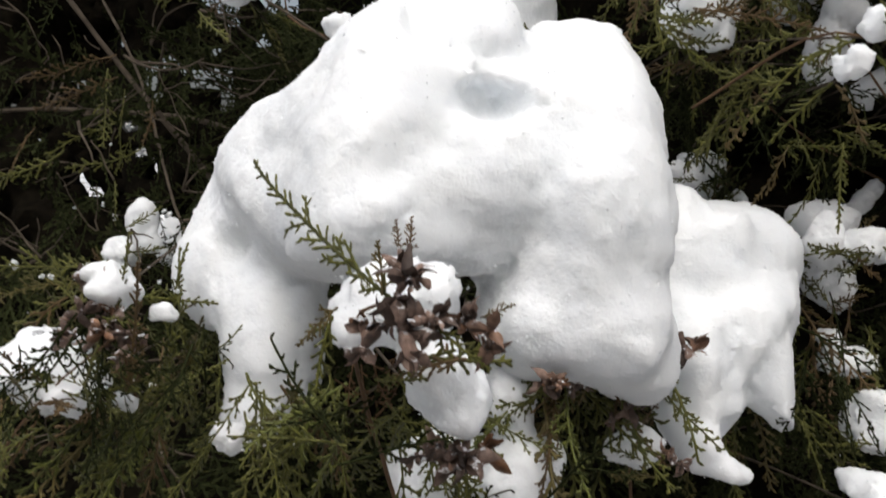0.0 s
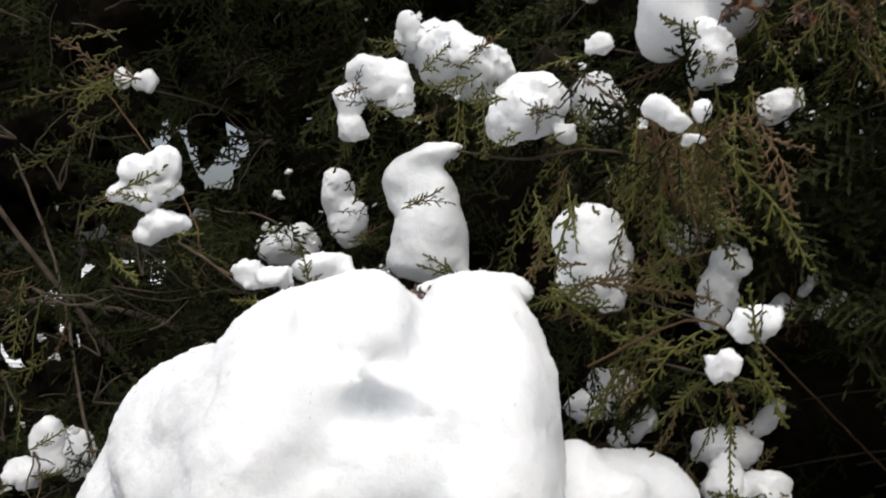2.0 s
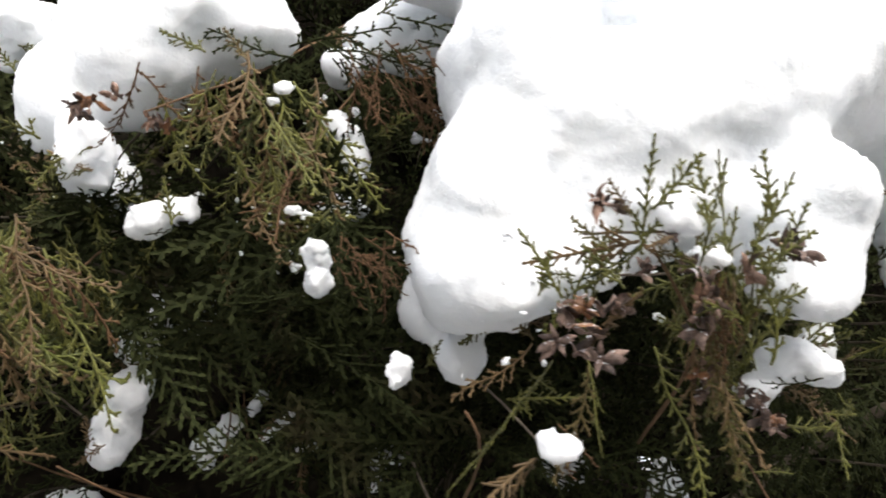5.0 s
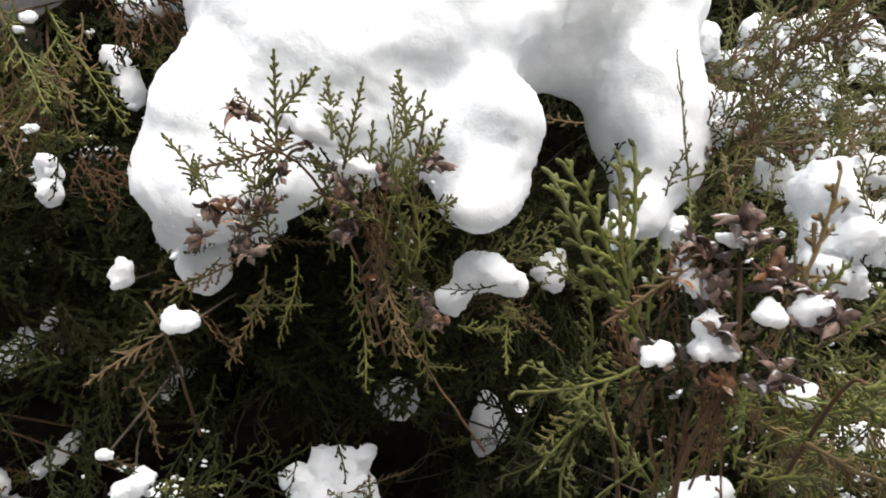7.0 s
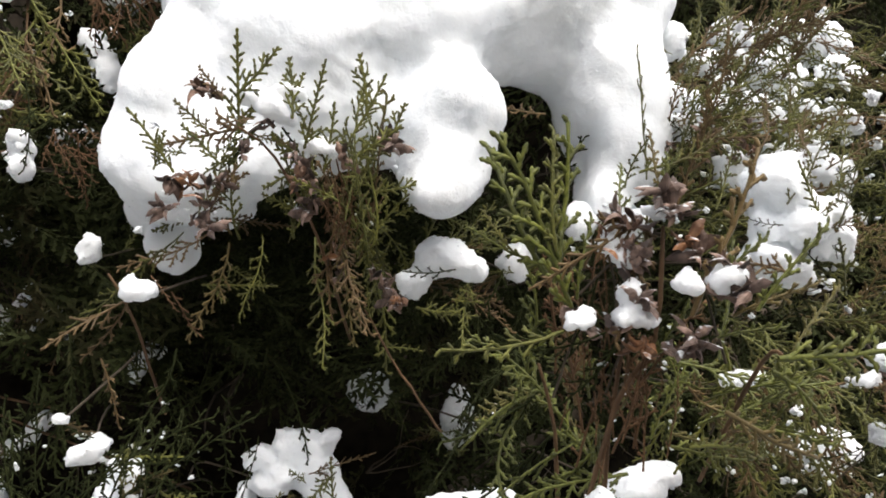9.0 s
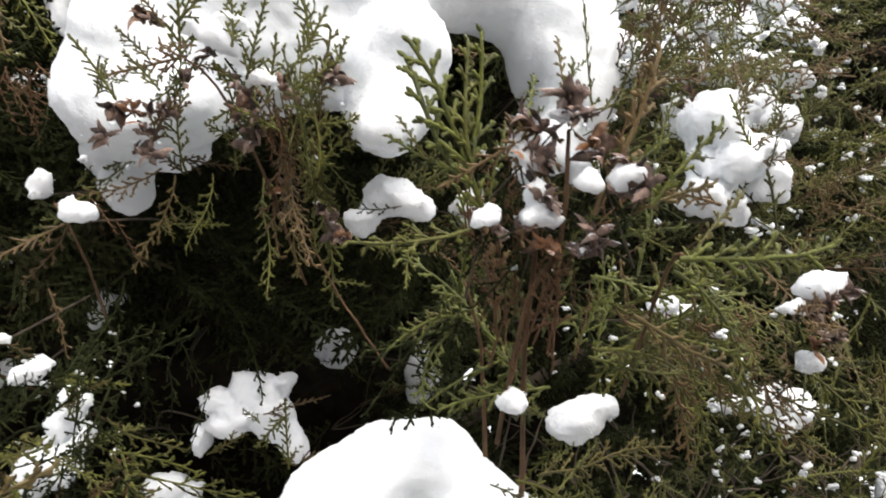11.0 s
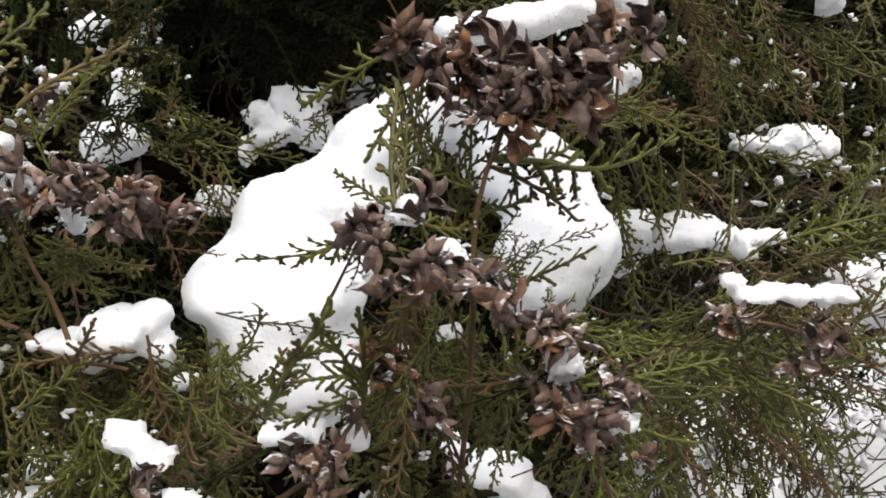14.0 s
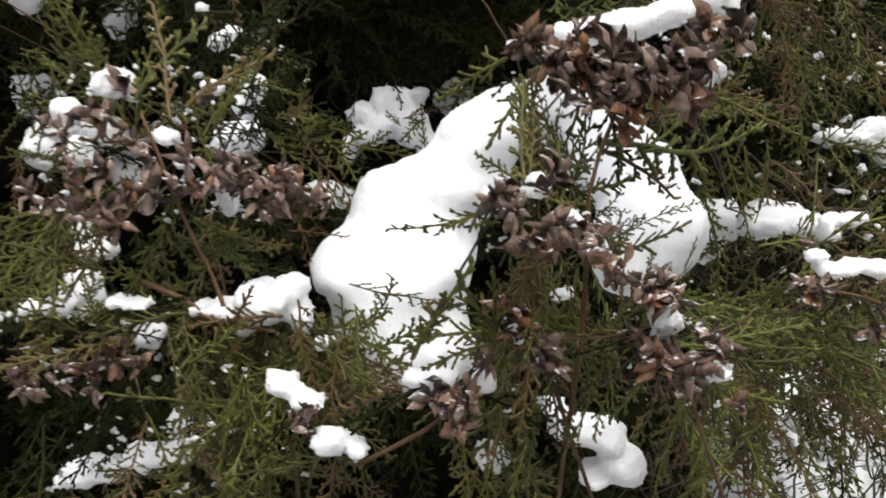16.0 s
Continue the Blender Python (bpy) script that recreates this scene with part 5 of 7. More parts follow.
snow("shaded snow on a low branch", -14.7, [
    (0.4346, 0.2999, 1.0619, 0.0064, 0.012, 0.0059, 11.9352), (0.4415, 0.2975, 1.0596, 0.0044, 0.012, 0.0077, 10.3938),
    (0.4495, 0.2959, 1.0616, 0.0064, 0.012, 0.0076, 8.9221), (0.4622, 0.2931, 1.0639, 0.009, 0.01, 0.0072, 0.0),
])
snow("dim lump of snow deep in the shrub", -14.7, [
    (0.3595, 0.6102, 1.2275, 0.0149, 0.0140, 0.0149, 0.0), (0.3272, 0.6194, 1.2309, 0.0149, 0.0140, 0.0223, 0.0),
])
snow("dim lump of snow deep in the shrub", -14.7, [
    (0.5108, 0.5522, 1.2402, 0.0176, 0.02, 0.0114, 0.0),
])
# stand-in snow, placed and sized to fit the camera's view behind the twigs
snow("stand-in bank of shaded snow behind a net of fine twigs", -20.5, [
    (1.1107, 0.5676, 0.8797, 0.0751, 0.06, 0.0751, 0.0), (1.2285, 0.5573, 0.8837, 0.0845, 0.06, 0.0845, 0.0),
    (1.344, 0.5365, 0.8857, 0.0934, 0.06, 0.0862, 0.0), (1.3768, 0.4847, 0.8132, 0.0986, 0.06, 0.0845, 0.0),
    (1.1516, 0.5333, 0.8013, 0.0956, 0.05, 0.0614, 0.0),
], name='snow_mound', blend=0.8)
snow("stand-in patch of shaded snow behind a net of fine twigs", -22.2, [
    (1.3967, 0.5817, 1.0494, 0.0647, 0.04, 0.0431, 0.0), (1.4544, 0.5659, 1.1253, 0.0431, 0.04, 0.0431, 0.0),
    (1.3382, 0.6009, 1.002, 0.0431, 0.03, 0.0259, 0.0),
], name='snow_mound', blend=0.8)
crumbs("loose snow crumbs caught on fine green twigs", -19.9, 46, (1.003, 0.44, 1.584), (0.084, 0.090, 0.077), 0.0112, 1)
crumbs("loose snow crumbs caught on fine green twigs", -19.9, 32, (0.963, 0.348, 1.462), (0.037, 0.050, 0.038), 0.0079, 2)
crumbs("loose snow crumbs caught on fine green twigs", -19.9, 10, (0.549, 0.402, 1.479), (0.033, 0.020, 0.036), 0.0053, 3)
crumbs("loose snow crumbs caught on fine green twigs", -19.9, 10, (0.64, 0.385, 1.483), (0.034, 0.025, 0.031), 0.0048, 4)
crumbs("snow crumbs packed between dry cones", -19.9, 20, (0.721, 0.172, 1.432), (0.040, 0.018, 0.035), 0.0026, 5)
crumbs("loose snow crumbs caught on fine green twigs", -19.9, 8, (0.467, 0.517, 1.505), (0.047, 0.040, 0.031), 0.0054, 6)
crumbs("loose snow crumbs caught on fine green twigs", -19.9, 27, (0.854, 0.28, 1.345), (0.063, 0.050, 0.032), 0.0045, 7)
crumbs("loose snow crumbs caught on fine green twigs", -19.9, 10, (0.486, 0.423, 1.319), (0.055, 0.040, 0.020), 0.0046, 8)
crumbs("loose snow crumbs caught on fine green twigs", -20.5, 40, (0.981, 0.301, 1.025), (0.110, 0.050, 0.059), 0.0091, 9)
crumbs("loose snow crumbs caught on fine green twigs", -20.5, 69, (1.0, 0.33, 1.199), (0.094, 0.125, 0.072), 0.0058, 10)
crumbs("snow crumbs packed between dry cones", -20.5, 32, (0.603, 0.052, 1.251), (0.019, 0.011, 0.012), 0.0019, 11)
crumbs("snow crumbs packed between dry cones", -20.5, 36, (0.646, 0.081, 1.303), (0.041, 0.009, 0.014), 0.0024, 12)
crumbs("snow crumbs packed between dry cones", -20.5, 32, (0.671, 0.072, 1.199), (0.025, 0.014, 0.028), 0.0024, 13)
crumbs("snow crumbs packed between dry cones", -20.5, 28, (0.597, 0.095, 1.186), (0.031, 0.015, 0.024), 0.0024, 14)
crumbs("snow crumbs packed between dry cones", -20.5, 20, (0.506, 0.227, 1.239), (0.025, 0.017, 0.019), 0.0030, 15)
crumbs("loose snow crumbs caught on fine green twigs", -20.5, 12, (0.8, 0.109, 1.195), (0.036, 0.025, 0.026), 0.0028, 16)
crumbs("loose snow crumbs caught on fine green twigs", -20.5, 32, (0.51, 0.217, 1.124), (0.044, 0.050, 0.032), 0.0035, 17)
crumbs("loose snow crumbs caught on fine green twigs", -20.5, 10, (0.736, 0.186, 1.257), (0.035, 0.030, 0.018), 0.0039, 18)
crumbs("snow crumbs packed between dry cones", -14.7, 67, (0.453, 0.255, 1.26), (0.054, 0.020, 0.042), 0.0042, 19)
crumbs("snow crumbs caught on low twigs", -14.7, 36, (0.421, 0.26, 1.153), (0.051, 0.020, 0.025), 0.0044, 20)
crumbs("snow crumbs caught on low twigs", -14.7, 36, (0.438, 0.299, 1.064), (0.061, 0.040, 0.029), 0.0050, 21)
crumbs("loose snow crumbs caught on fine green twigs", -21.3, 50, (1.034, 0.38, 1.509), (0.084, 0.085, 0.082), 0.0082, 22)
crumbs("loose snow crumbs caught on fine green twigs", -21.3, 27, (0.934, 0.304, 1.346), (0.099, 0.070, 0.053), 0.0046, 23)
crumbs("loose snow crumbs caught on fine green twigs", -21.3, 12, (0.522, 0.399, 1.294), (0.044, 0.030, 0.044), 0.0044, 24)
crumbs("loose snow crumbs caught on fine green twigs", -2.3, 14, (-0.17, 0.459, 1.203), (0.049, 0.020, 0.047), 0.0038, 25)
crumbs("snow crumbs packed between dry cones", -2.3, 16, (0.008, 0.307, 1.25), (0.029, 0.020, 0.018), 0.0019, 26)
crumbs("loose snow crumbs caught on fine green twigs", -2.3, 14, (-0.347, 0.916, 1.273), (0.104, 0.075, 0.101), 0.0088, 27)
crumbs("loose snow crumbs caught on fine green twigs", -2.3, 8, (-0.08, 0.477, 1.137), (0.027, 0.030, 0.027), 0.0034, 28)
crumbs("loose snow crumbs caught on fine green twigs", -7.9, 12, (0.008, 0.854, 1.449), (0.082, 0.090, 0.055), 0.0105, 29)
crumbs("loose snow crumbs caught on fine green twigs", -7.9, 8, (0.095, 0.759, 1.587), (0.052, 0.030, 0.052), 0.0063, 30)
crumbs("loose snow crumbs caught on fine green twigs", -7.9, 8, (0.234, 0.479, 1.495), (0.024, 0.010, 0.015), 0.0047, 31)
crumbs("loose snow crumbs caught on fine green twigs", -7.9, 14, (0.328, 0.671, 1.586), (0.121, 0.075, 0.049), 0.0053, 32)
crumbs("loose snow crumbs caught on fine green twigs", -22.0, 24, (0.405, 0.568, 1.556), (0.072, 0.040, 0.068), 0.0032, 33)
crumbs("loose snow crumbs caught on fine green twigs", -22.0, 10, (0.539, 0.63, 1.652), (0.070, 0.050, 0.053), 0.0096, 34)
crumbs("loose snow crumbs caught on fine green twigs", -20.5, 60, (1.016, 0.331, 1.001), (0.114, 0.075, 0.059), 0.0107, 35)
crumbs("loose snow crumbs caught on fine green twigs", -22.2, 60, (1.032, 0.314, 1.224), (0.071, 0.100, 0.087), 0.0073, 36)
crumbs("loose snow crumbs caught on fine green twigs", -19.9, 40, (1.109, 0.414, 1.570), (0.07, 0.030, 0.08), 0.0085, 71)
crumbs("loose snow crumbs caught on fine green twigs", -19.9, 26, (1.045, 0.354, 1.455), (0.06, 0.030, 0.05), 0.0070, 72)


# ---- branches, sprays and cones ----

stem = branch([(-0.0, 0.446, 1.089), (-0.017, 0.38, 1.19), (-0.018, 0.327, 1.241), (-0.002, 0.294, 1.259)], 1.3, 0.7, TWIG)
twig(stem, "slim", (-0.002, 0.293, 1.259), (-0.059, 0.367, 1.296))
twig(stem, "slim", (-0.022, 0.309, 1.253), (-0.039, 0.308, 1.241))
twig(stem, "slim", (-0.025, 0.318, 1.248), (-0.036, 0.315, 1.22))
twig(stem, "slim", (-0.005, 0.294, 1.26), (-0.004, 0.299, 1.279))
twig(stem, "slim", (0.004, 0.35, 1.266), (0.008, 0.352, 1.282))
twig(stem, "slim", (0.0, 0.35, 1.267), (0.001, 0.352, 1.281))
twig(stem, "slim", (0.013, 0.287, 1.251), (0.03, 0.284, 1.233))
twig(stem, "slim", (0.029, 0.291, 1.252), (0.042, 0.296, 1.254))
twig(stem, "slim", (-0.008, 0.299, 1.26), (-0.013, 0.305, 1.267))
cones(stem, [(0.005, 0.289, 1.265), (0.008, 0.289, 1.263), (-0.0, 0.291, 1.261), (-0.013, 0.301, 1.24), (-0.01, 0.307, 1.241), (0.028, 0.291, 1.25), (0.03, 0.29, 1.245), (0.026, 0.296, 1.251), (0.032, 0.287, 1.247), (0.001, 0.287, 1.249), (0.003, 0.284, 1.244), (0.014, 0.287, 1.25), (0.011, 0.289, 1.253)], 1.0, (0, -0.7, 0.4), 0.9, 11)
cones(stem, [(0.021, 0.338, 1.187), (0.027, 0.337, 1.184), (0.013, 0.338, 1.185), (0.033, 0.342, 1.185), (0.016, 0.338, 1.183), (0.006, 0.348, 1.18)], 1.15, (0, -0.6, -0.6), 0.9, 12)
fan(stem, "green", 16, (-0.044, 0.444, 1.179), (0.045, 0.030, 0.012), (0, -0.17, -0.7), 0.6, (0.72, 1.1), 13)
fan(stem, "fresh", 6, (-0.035, 0.415, 1.185), (0.018, 0.020, 0.012), (-0.3, -0.17, -0.6), 0.6, (0.67, 1.02), 14)
fan(stem, "rust", 6, (-0.014, 0.393, 1.212), (0.018, 0.020, 0.012), (0.2, -0.1, -0.8), 0.6, (0.42, 0.68), 15)
fan(stem, "green", 10, (0.017, 0.429, 1.177), (0.025, 0.040, 0.012), (0.2, -0.14, -0.8), 0.6, (0.7, 1.07), 16)

stem = branch([(0.17, 0.58, 1.007), (0.14, 0.497, 1.13), (0.12, 0.463, 1.171)], 1.3, 0.7, TWIG)
cones(stem, [(0.103, 0.446, 1.185), (0.101, 0.451, 1.188), (0.128, 0.461, 1.159), (0.137, 0.462, 1.164), (0.074, 0.427, 1.186), (0.082, 0.426, 1.184), (0.162, 0.475, 1.126), (0.167, 0.474, 1.118), (0.122, 0.46, 1.151), (0.088, 0.436, 1.183)], 1.0, (0, -0.6, -0.3), 0.9, 18)
fan(stem, "green", 16, (0.113, 0.501, 1.163), (0.050, 0.035, 0.012), (0.1, -0.17, -0.7), 0.6, (0.75, 1.15), 19)
fan(stem, "fresh", 5, (0.103, 0.468, 1.173), (0.025, 0.020, 0.012), (-0.1, -0.17, -0.7), 0.6, (0.75, 1.15), 20)
fan(stem, "slim", 5, (0.097, 0.444, 1.178), (0.012, 0.015, 0.012), (-0.6, -0.17, -0.6), 0.6, (0.72, 1.11), 21)

stem = branch([(0.198, 0.559, 1.155), (0.177, 0.513, 1.18)], 0.7, 0.6, TWIG)
cones(stem, [(0.175, 0.482, 1.183), (0.172, 0.484, 1.187)], 1.3, (0, -0.7, 0.4), 0.9, 23)

stem = branch([(-0.17, 0.595, 1.016), (-0.165, 0.51, 1.134), (-0.159, 0.459, 1.206)], 1.3, 0.7, TWIG)
cones(stem, [(-0.156, 0.446, 1.222), (-0.167, 0.441, 1.217), (-0.153, 0.439, 1.211), (-0.145, 0.439, 1.214), (-0.161, 0.439, 1.204), (-0.174, 0.452, 1.222), (-0.144, 0.443, 1.203), (-0.176, 0.44, 1.211), (-0.15, 0.438, 1.202), (-0.157, 0.435, 1.215), (-0.17, 0.454, 1.236), (-0.166, 0.455, 1.244)], 1.15, (0, -0.7, 0.4), 0.9, 25)
fan(stem, "green", 26, (-0.172, 0.529, 1.171), (0.066, 0.050, 0.025), (-0.2, -0.14, -0.6), 0.6, (0.75, 1.15), 26)
fan(stem, "slim", 6, (-0.143, 0.52, 1.157), (0.014, 0.030, 0.012), (0.1, -0.1, 0.2), 0.6, (0.75, 1.15), 27)
fan(stem, "fresh", 6, (-0.16, 0.49, 1.159), (0.023, 0.030, 0.012), (-0.2, -0.14, -0.4), 0.6, (0.75, 1.15), 28)
fan(stem, "green", 10, (-0.225, 0.586, 1.214), (0.012, 0.050, 0.016), (-0.4, -0.17, -0.2), 0.6, (0.75, 1.15), 29)

stem = branch([(-0.109, 0.69, 1.428), (-0.077, 0.681, 1.407), (-0.049, 0.662, 1.386)], 1.1, 0.8, BARK)

stem = branch([(-0.444, 1.187, 1.561), (-0.323, 1.009, 1.404), (-0.255, 0.886, 1.267), (-0.223, 0.827, 1.219)], 2.1, 1.5, BARK)
fan(stem, "shade_green", 30, (-0.283, 0.954, 1.426), (0.175, 0.110, 0.056), (0.1, -0.17, -0.6), 0.6, (0.75, 1.15), 32)
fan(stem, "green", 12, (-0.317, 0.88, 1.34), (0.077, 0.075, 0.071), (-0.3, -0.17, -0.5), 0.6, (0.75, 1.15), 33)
fan(stem, "shade_green", 16, (-0.295, 0.912, 1.279), (0.095, 0.075, 0.045), (0.2, -0.07, -0.9), 0.6, (0.75, 1.15), 34)

stem = branch([(0.455, 0.757, 1.269), (0.345, 0.696, 1.313), (0.263, 0.646, 1.362)], 1.3, 0.7, TWIG)
fan(stem, "shade_green", 22, (0.298, 0.723, 1.352), (0.051, 0.050, 0.030), (-0.5, -0.21, -0.4), 0.6, (0.75, 1.15), 36)
fan(stem, "shade_green", 14, (0.335, 0.652, 1.319), (0.036, 0.070, 0.055), (0.2, -0.21, -0.7), 0.6, (0.75, 1.15), 37)
twig(stem, "green", (0.269, 0.574, 1.352), (0.213, 0.573, 1.33), 40)
twig(stem, "slim", (0.258, 0.543, 1.347), (0.2, 0.577, 1.357))
twig(stem, "fresh", (0.261, 0.492, 1.343), (0.282, 0.477, 1.313))
twig(stem, "fresh", (0.263, 0.483, 1.356), (0.242, 0.482, 1.343))
fan(stem, "shade_green", 14, (0.278, 0.616, 1.107), (0.068, 0.040, 0.019), (0.2, -0.21, -0.6), 0.6, (0.75, 1.15), 42)
fan(stem, "green", 10, (0.257, 0.574, 1.127), (0.055, 0.025, 0.012), (0.2, -0.21, -0.6), 0.6, (0.75, 1.15), 43)
fan(stem, "slim", 8, (0.336, 0.638, 1.234), (0.030, 0.030, 0.012), (0.2, -0.14, -0.6), 0.6, (0.75, 1.15), 44)
fan(stem, "green", 8, (0.356, 0.659, 1.163), (0.036, 0.040, 0.012), (0.1, -0.17, -0.6), 0.6, (0.75, 1.15), 45)

stem = branch([(-0.281, 0.982, 1.647), (-0.112, 0.729, 1.466), (-0.094, 0.707, 1.418), (-0.056, 0.682, 1.396), (-0.034, 0.669, 1.386)], 1.0, 0.7, TWIG)
fan(stem, "shade_green", 22, (-0.132, 0.855, 1.422), (0.077, 0.075, 0.095), (-0.5, -0.17, 0), 0.6, (0.75, 1.15), 47)
fan(stem, "green", 10, (-0.185, 0.821, 1.557), (0.016, 0.060, 0.076), (-0.5, -0.14, -0.3), 0.6, (0.75, 1.15), 48)

stem = branch([(0.439, 0.734, 1.448), (0.269, 0.706, 1.506), (0.194, 0.717, 1.5), (0.128, 0.766, 1.514)], 1.9, 1.3, BARK)
fan(stem, "green", 22, (0.156, 0.824, 1.587), (0.136, 0.065, 0.029), (-0.1, -0.21, -0.4), 0.6, (0.75, 1.15), 50)
fan(stem, "green", 12, (0.217, 0.714, 1.471), (0.028, 0.050, 0.030), (-0.2, -0.17, -0.7), 0.6, (0.75, 1.15), 51)
fan(stem, "green", 12, (0.281, 0.662, 1.482), (0.036, 0.050, 0.015), (0.3, -0.17, -0.6), 0.6, (0.75, 1.15), 52)
fan(stem, "fresh", 5, (0.202, 0.586, 1.454), (0.012, 0.015, 0.012), (-0.2, -0.1, -0.8), 0.5, (0.75, 1.15), 53)
fan(stem, "slim", 6, (0.182, 0.556, 1.395), (0.012, 0.015, 0.012), (0.7, -0.14, 0), 0.5, (0.75, 1.15), 54)

stem = branch([(0.205, 0.577, 1.333), (0.25, 0.509, 1.372), (0.263, 0.457, 1.365)], 1.1, 0.7, TWIG)
twig(stem, "green", (0.261, 0.508, 1.365), (0.207, 0.516, 1.345))
twig(stem, "fresh", (0.261, 0.452, 1.356), (0.292, 0.444, 1.321))
twig(stem, "fresh", (0.273, 0.455, 1.38), (0.293, 0.453, 1.381))
twig(stem, "green", (0.25, 0.509, 1.379), (0.213, 0.535, 1.362))
twig(stem, "fresh", (0.262, 0.447, 1.363), (0.284, 0.444, 1.341))
twig(stem, "slim", (0.25, 0.529, 1.392), (0.216, 0.533, 1.415))
fan(stem, "green", 10, (0.27, 0.587, 1.372), (0.035, 0.030, 0.012), (-0.3, -0.17, -0.7), 0.6, (0.75, 1.15), 62)
cones(stem, [(0.093, 0.637, 1.381), (0.1, 0.636, 1.377), (0.089, 0.642, 1.383), (0.113, 0.634, 1.375)], 1.0, (0, -0.7, 0.4), 0.9, 63)
fan(stem, "shade_green", 12, (0.271, 0.635, 1.34), (0.075, 0.040, 0.026), (0.1, -0.17, -0.8), 0.6, (0.75, 1.15), 64)
fan(stem, "green", 11, (0.255, 0.523, 1.513), (0.031, 0.050, 0.012), (0.2, -0.17, -0.8), 0.6, (0.75, 1.15), 65)
fan(stem, "rust", 5, (0.276, 0.534, 1.502), (0.019, 0.025, 0.012), (0.3, -0.14, -0.7), 0.6, (0.75, 1.15), 66)
fan(stem, "shade_green", 12, (0.401, 0.654, 1.492), (0.045, 0.060, 0.012), (0.3, -0.17, -0.7), 0.6, (0.75, 1.15), 67)

stem = branch([(0.522, 0.733, 1.719), (0.425, 0.612, 1.636), (0.38, 0.555, 1.605), (0.345, 0.548, 1.587)], 1.2, 0.7, TWIG)
fan(stem, "green", 12, (0.385, 0.579, 1.626), (0.049, 0.040, 0.012), (0.1, -0.14, -0.8), 0.6, (0.75, 1.15), 69)
fan(stem, "rust", 10, (0.375, 0.554, 1.612), (0.039, 0.025, 0.012), (0.2, -0.14, -0.7), 0.6, (0.6, 0.9), 70)
cones(stem, [(0.311, 0.561, 1.594), (0.317, 0.559, 1.595), (0.305, 0.569, 1.591), (0.33, 0.554, 1.597), (0.351, 0.546, 1.584), (0.357, 0.543, 1.574)], 0.9, (0, -0.7, 0.4), 0.9, 71)
twig(stem, "shade_green", (0.438, 0.553, 1.631), (0.346, 0.589, 1.65), 20)
twig(stem, "shade_green", (0.437, 0.574, 1.644), (0.499, 0.548, 1.678))
twig(stem, "shade_green", (0.465, 0.584, 1.646), (0.56, 0.557, 1.66))
twig(stem, "slim", (0.408, 0.554, 1.625), (0.395, 0.559, 1.649))
twig(stem, "slim", (0.382, 0.564, 1.632), (0.356, 0.575, 1.649))

stem = branch([(0.556, 0.698, 1.699), (0.458, 0.589, 1.583), (0.43, 0.536, 1.546), (0.421, 0.519, 1.508)], 1.1, 0.7, TWIG)
fan(stem, "green", 9, (0.421, 0.564, 1.568), (0.027, 0.040, 0.012), (0.2, -0.14, -0.9), 0.6, (0.75, 1.15), 78)
fan(stem, "rust", 8, (0.413, 0.524, 1.523), (0.013, 0.015, 0.012), (0.6, -0.14, 0), 0.5, (0.4, 0.7), 79)
fan(stem, "rust", 9, (0.512, 0.578, 1.634), (0.037, 0.030, 0.012), (0.3, -0.14, -0.6), 0.6, (0.75, 1.15), 80)
fan(stem, "shade_green", 12, (0.489, 0.579, 1.496), (0.051, 0.050, 0.012), (-0.2, -0.17, -0.8), 0.6, (0.75, 1.15), 81)
fan(stem, "shade_green", 10, (0.48, 0.574, 1.651), (0.043, 0.040, 0.012), (0.4, -0.1, -0.3), 0.6, (0.75, 1.15), 82)

stem = branch([(0.365, 0.799, 1.568), (0.309, 0.608, 1.494), (0.281, 0.554, 1.482)], 1.1, 0.7, TWIG)
fan(stem, "green", 24, (0.268, 0.583, 1.502), (0.032, 0.040, 0.020), (0.3, -0.14, -0.9), 0.6, (0.75, 1.15), 84)
fan(stem, "fresh", 8, (0.265, 0.556, 1.488), (0.018, 0.015, 0.012), (0.4, -0.14, -0.9), 0.6, (0.72, 1.11), 85)
fan(stem, "green", 4, (0.378, 0.669, 1.511), (0.040, 0.040, 0.012), (0.1, -0.14, -0.9), 0.5, (0.5, 0.8), 86)
fan(stem, "rust", 8, (0.236, 0.532, 1.509), (0.012, 0.020, 0.012), (0.2, -0.14, -0.8), 0.6, (0.67, 1.02), 87)
fan(stem, "green", 10, (0.262, 0.602, 1.421), (0.030, 0.050, 0.012), (0.1, -0.14, -0.7), 0.6, (0.75, 1.15), 88)
fan(stem, "rust", 8, (0.421, 0.644, 1.393), (0.023, 0.030, 0.012), (0.2, -0.14, -0.8), 0.6, (0.75, 1.15), 89)
fan(stem, "green", 16, (0.575, 0.425, 1.439), (0.057, 0.040, 0.012), (-0.1, -0.14, -0.7), 0.6, (0.7, 1.07), 90)

stem = branch([(0.683, 0.523, 1.367), (0.623, 0.385, 1.448), (0.592, 0.365, 1.492), (0.57, 0.352, 1.505)], 1.3, 0.7, TWIG)
twig(stem, "slim", (0.571, 0.357, 1.502), (0.565, 0.333, 1.554))
twig(stem, "slim", (0.567, 0.342, 1.521), (0.591, 0.334, 1.545))
twig(stem, "slim", (0.561, 0.35, 1.518), (0.549, 0.349, 1.537))
twig(stem, "slim", (0.555, 0.358, 1.501), (0.538, 0.364, 1.52))
twig(stem, "slim", (0.538, 0.374, 1.479), (0.515, 0.372, 1.515))
twig(stem, "slim", (0.527, 0.378, 1.48), (0.535, 0.375, 1.502))
twig(stem, "slim", (0.608, 0.359, 1.497), (0.616, 0.346, 1.548))
twig(stem, "slim", (0.62, 0.36, 1.484), (0.627, 0.353, 1.525))
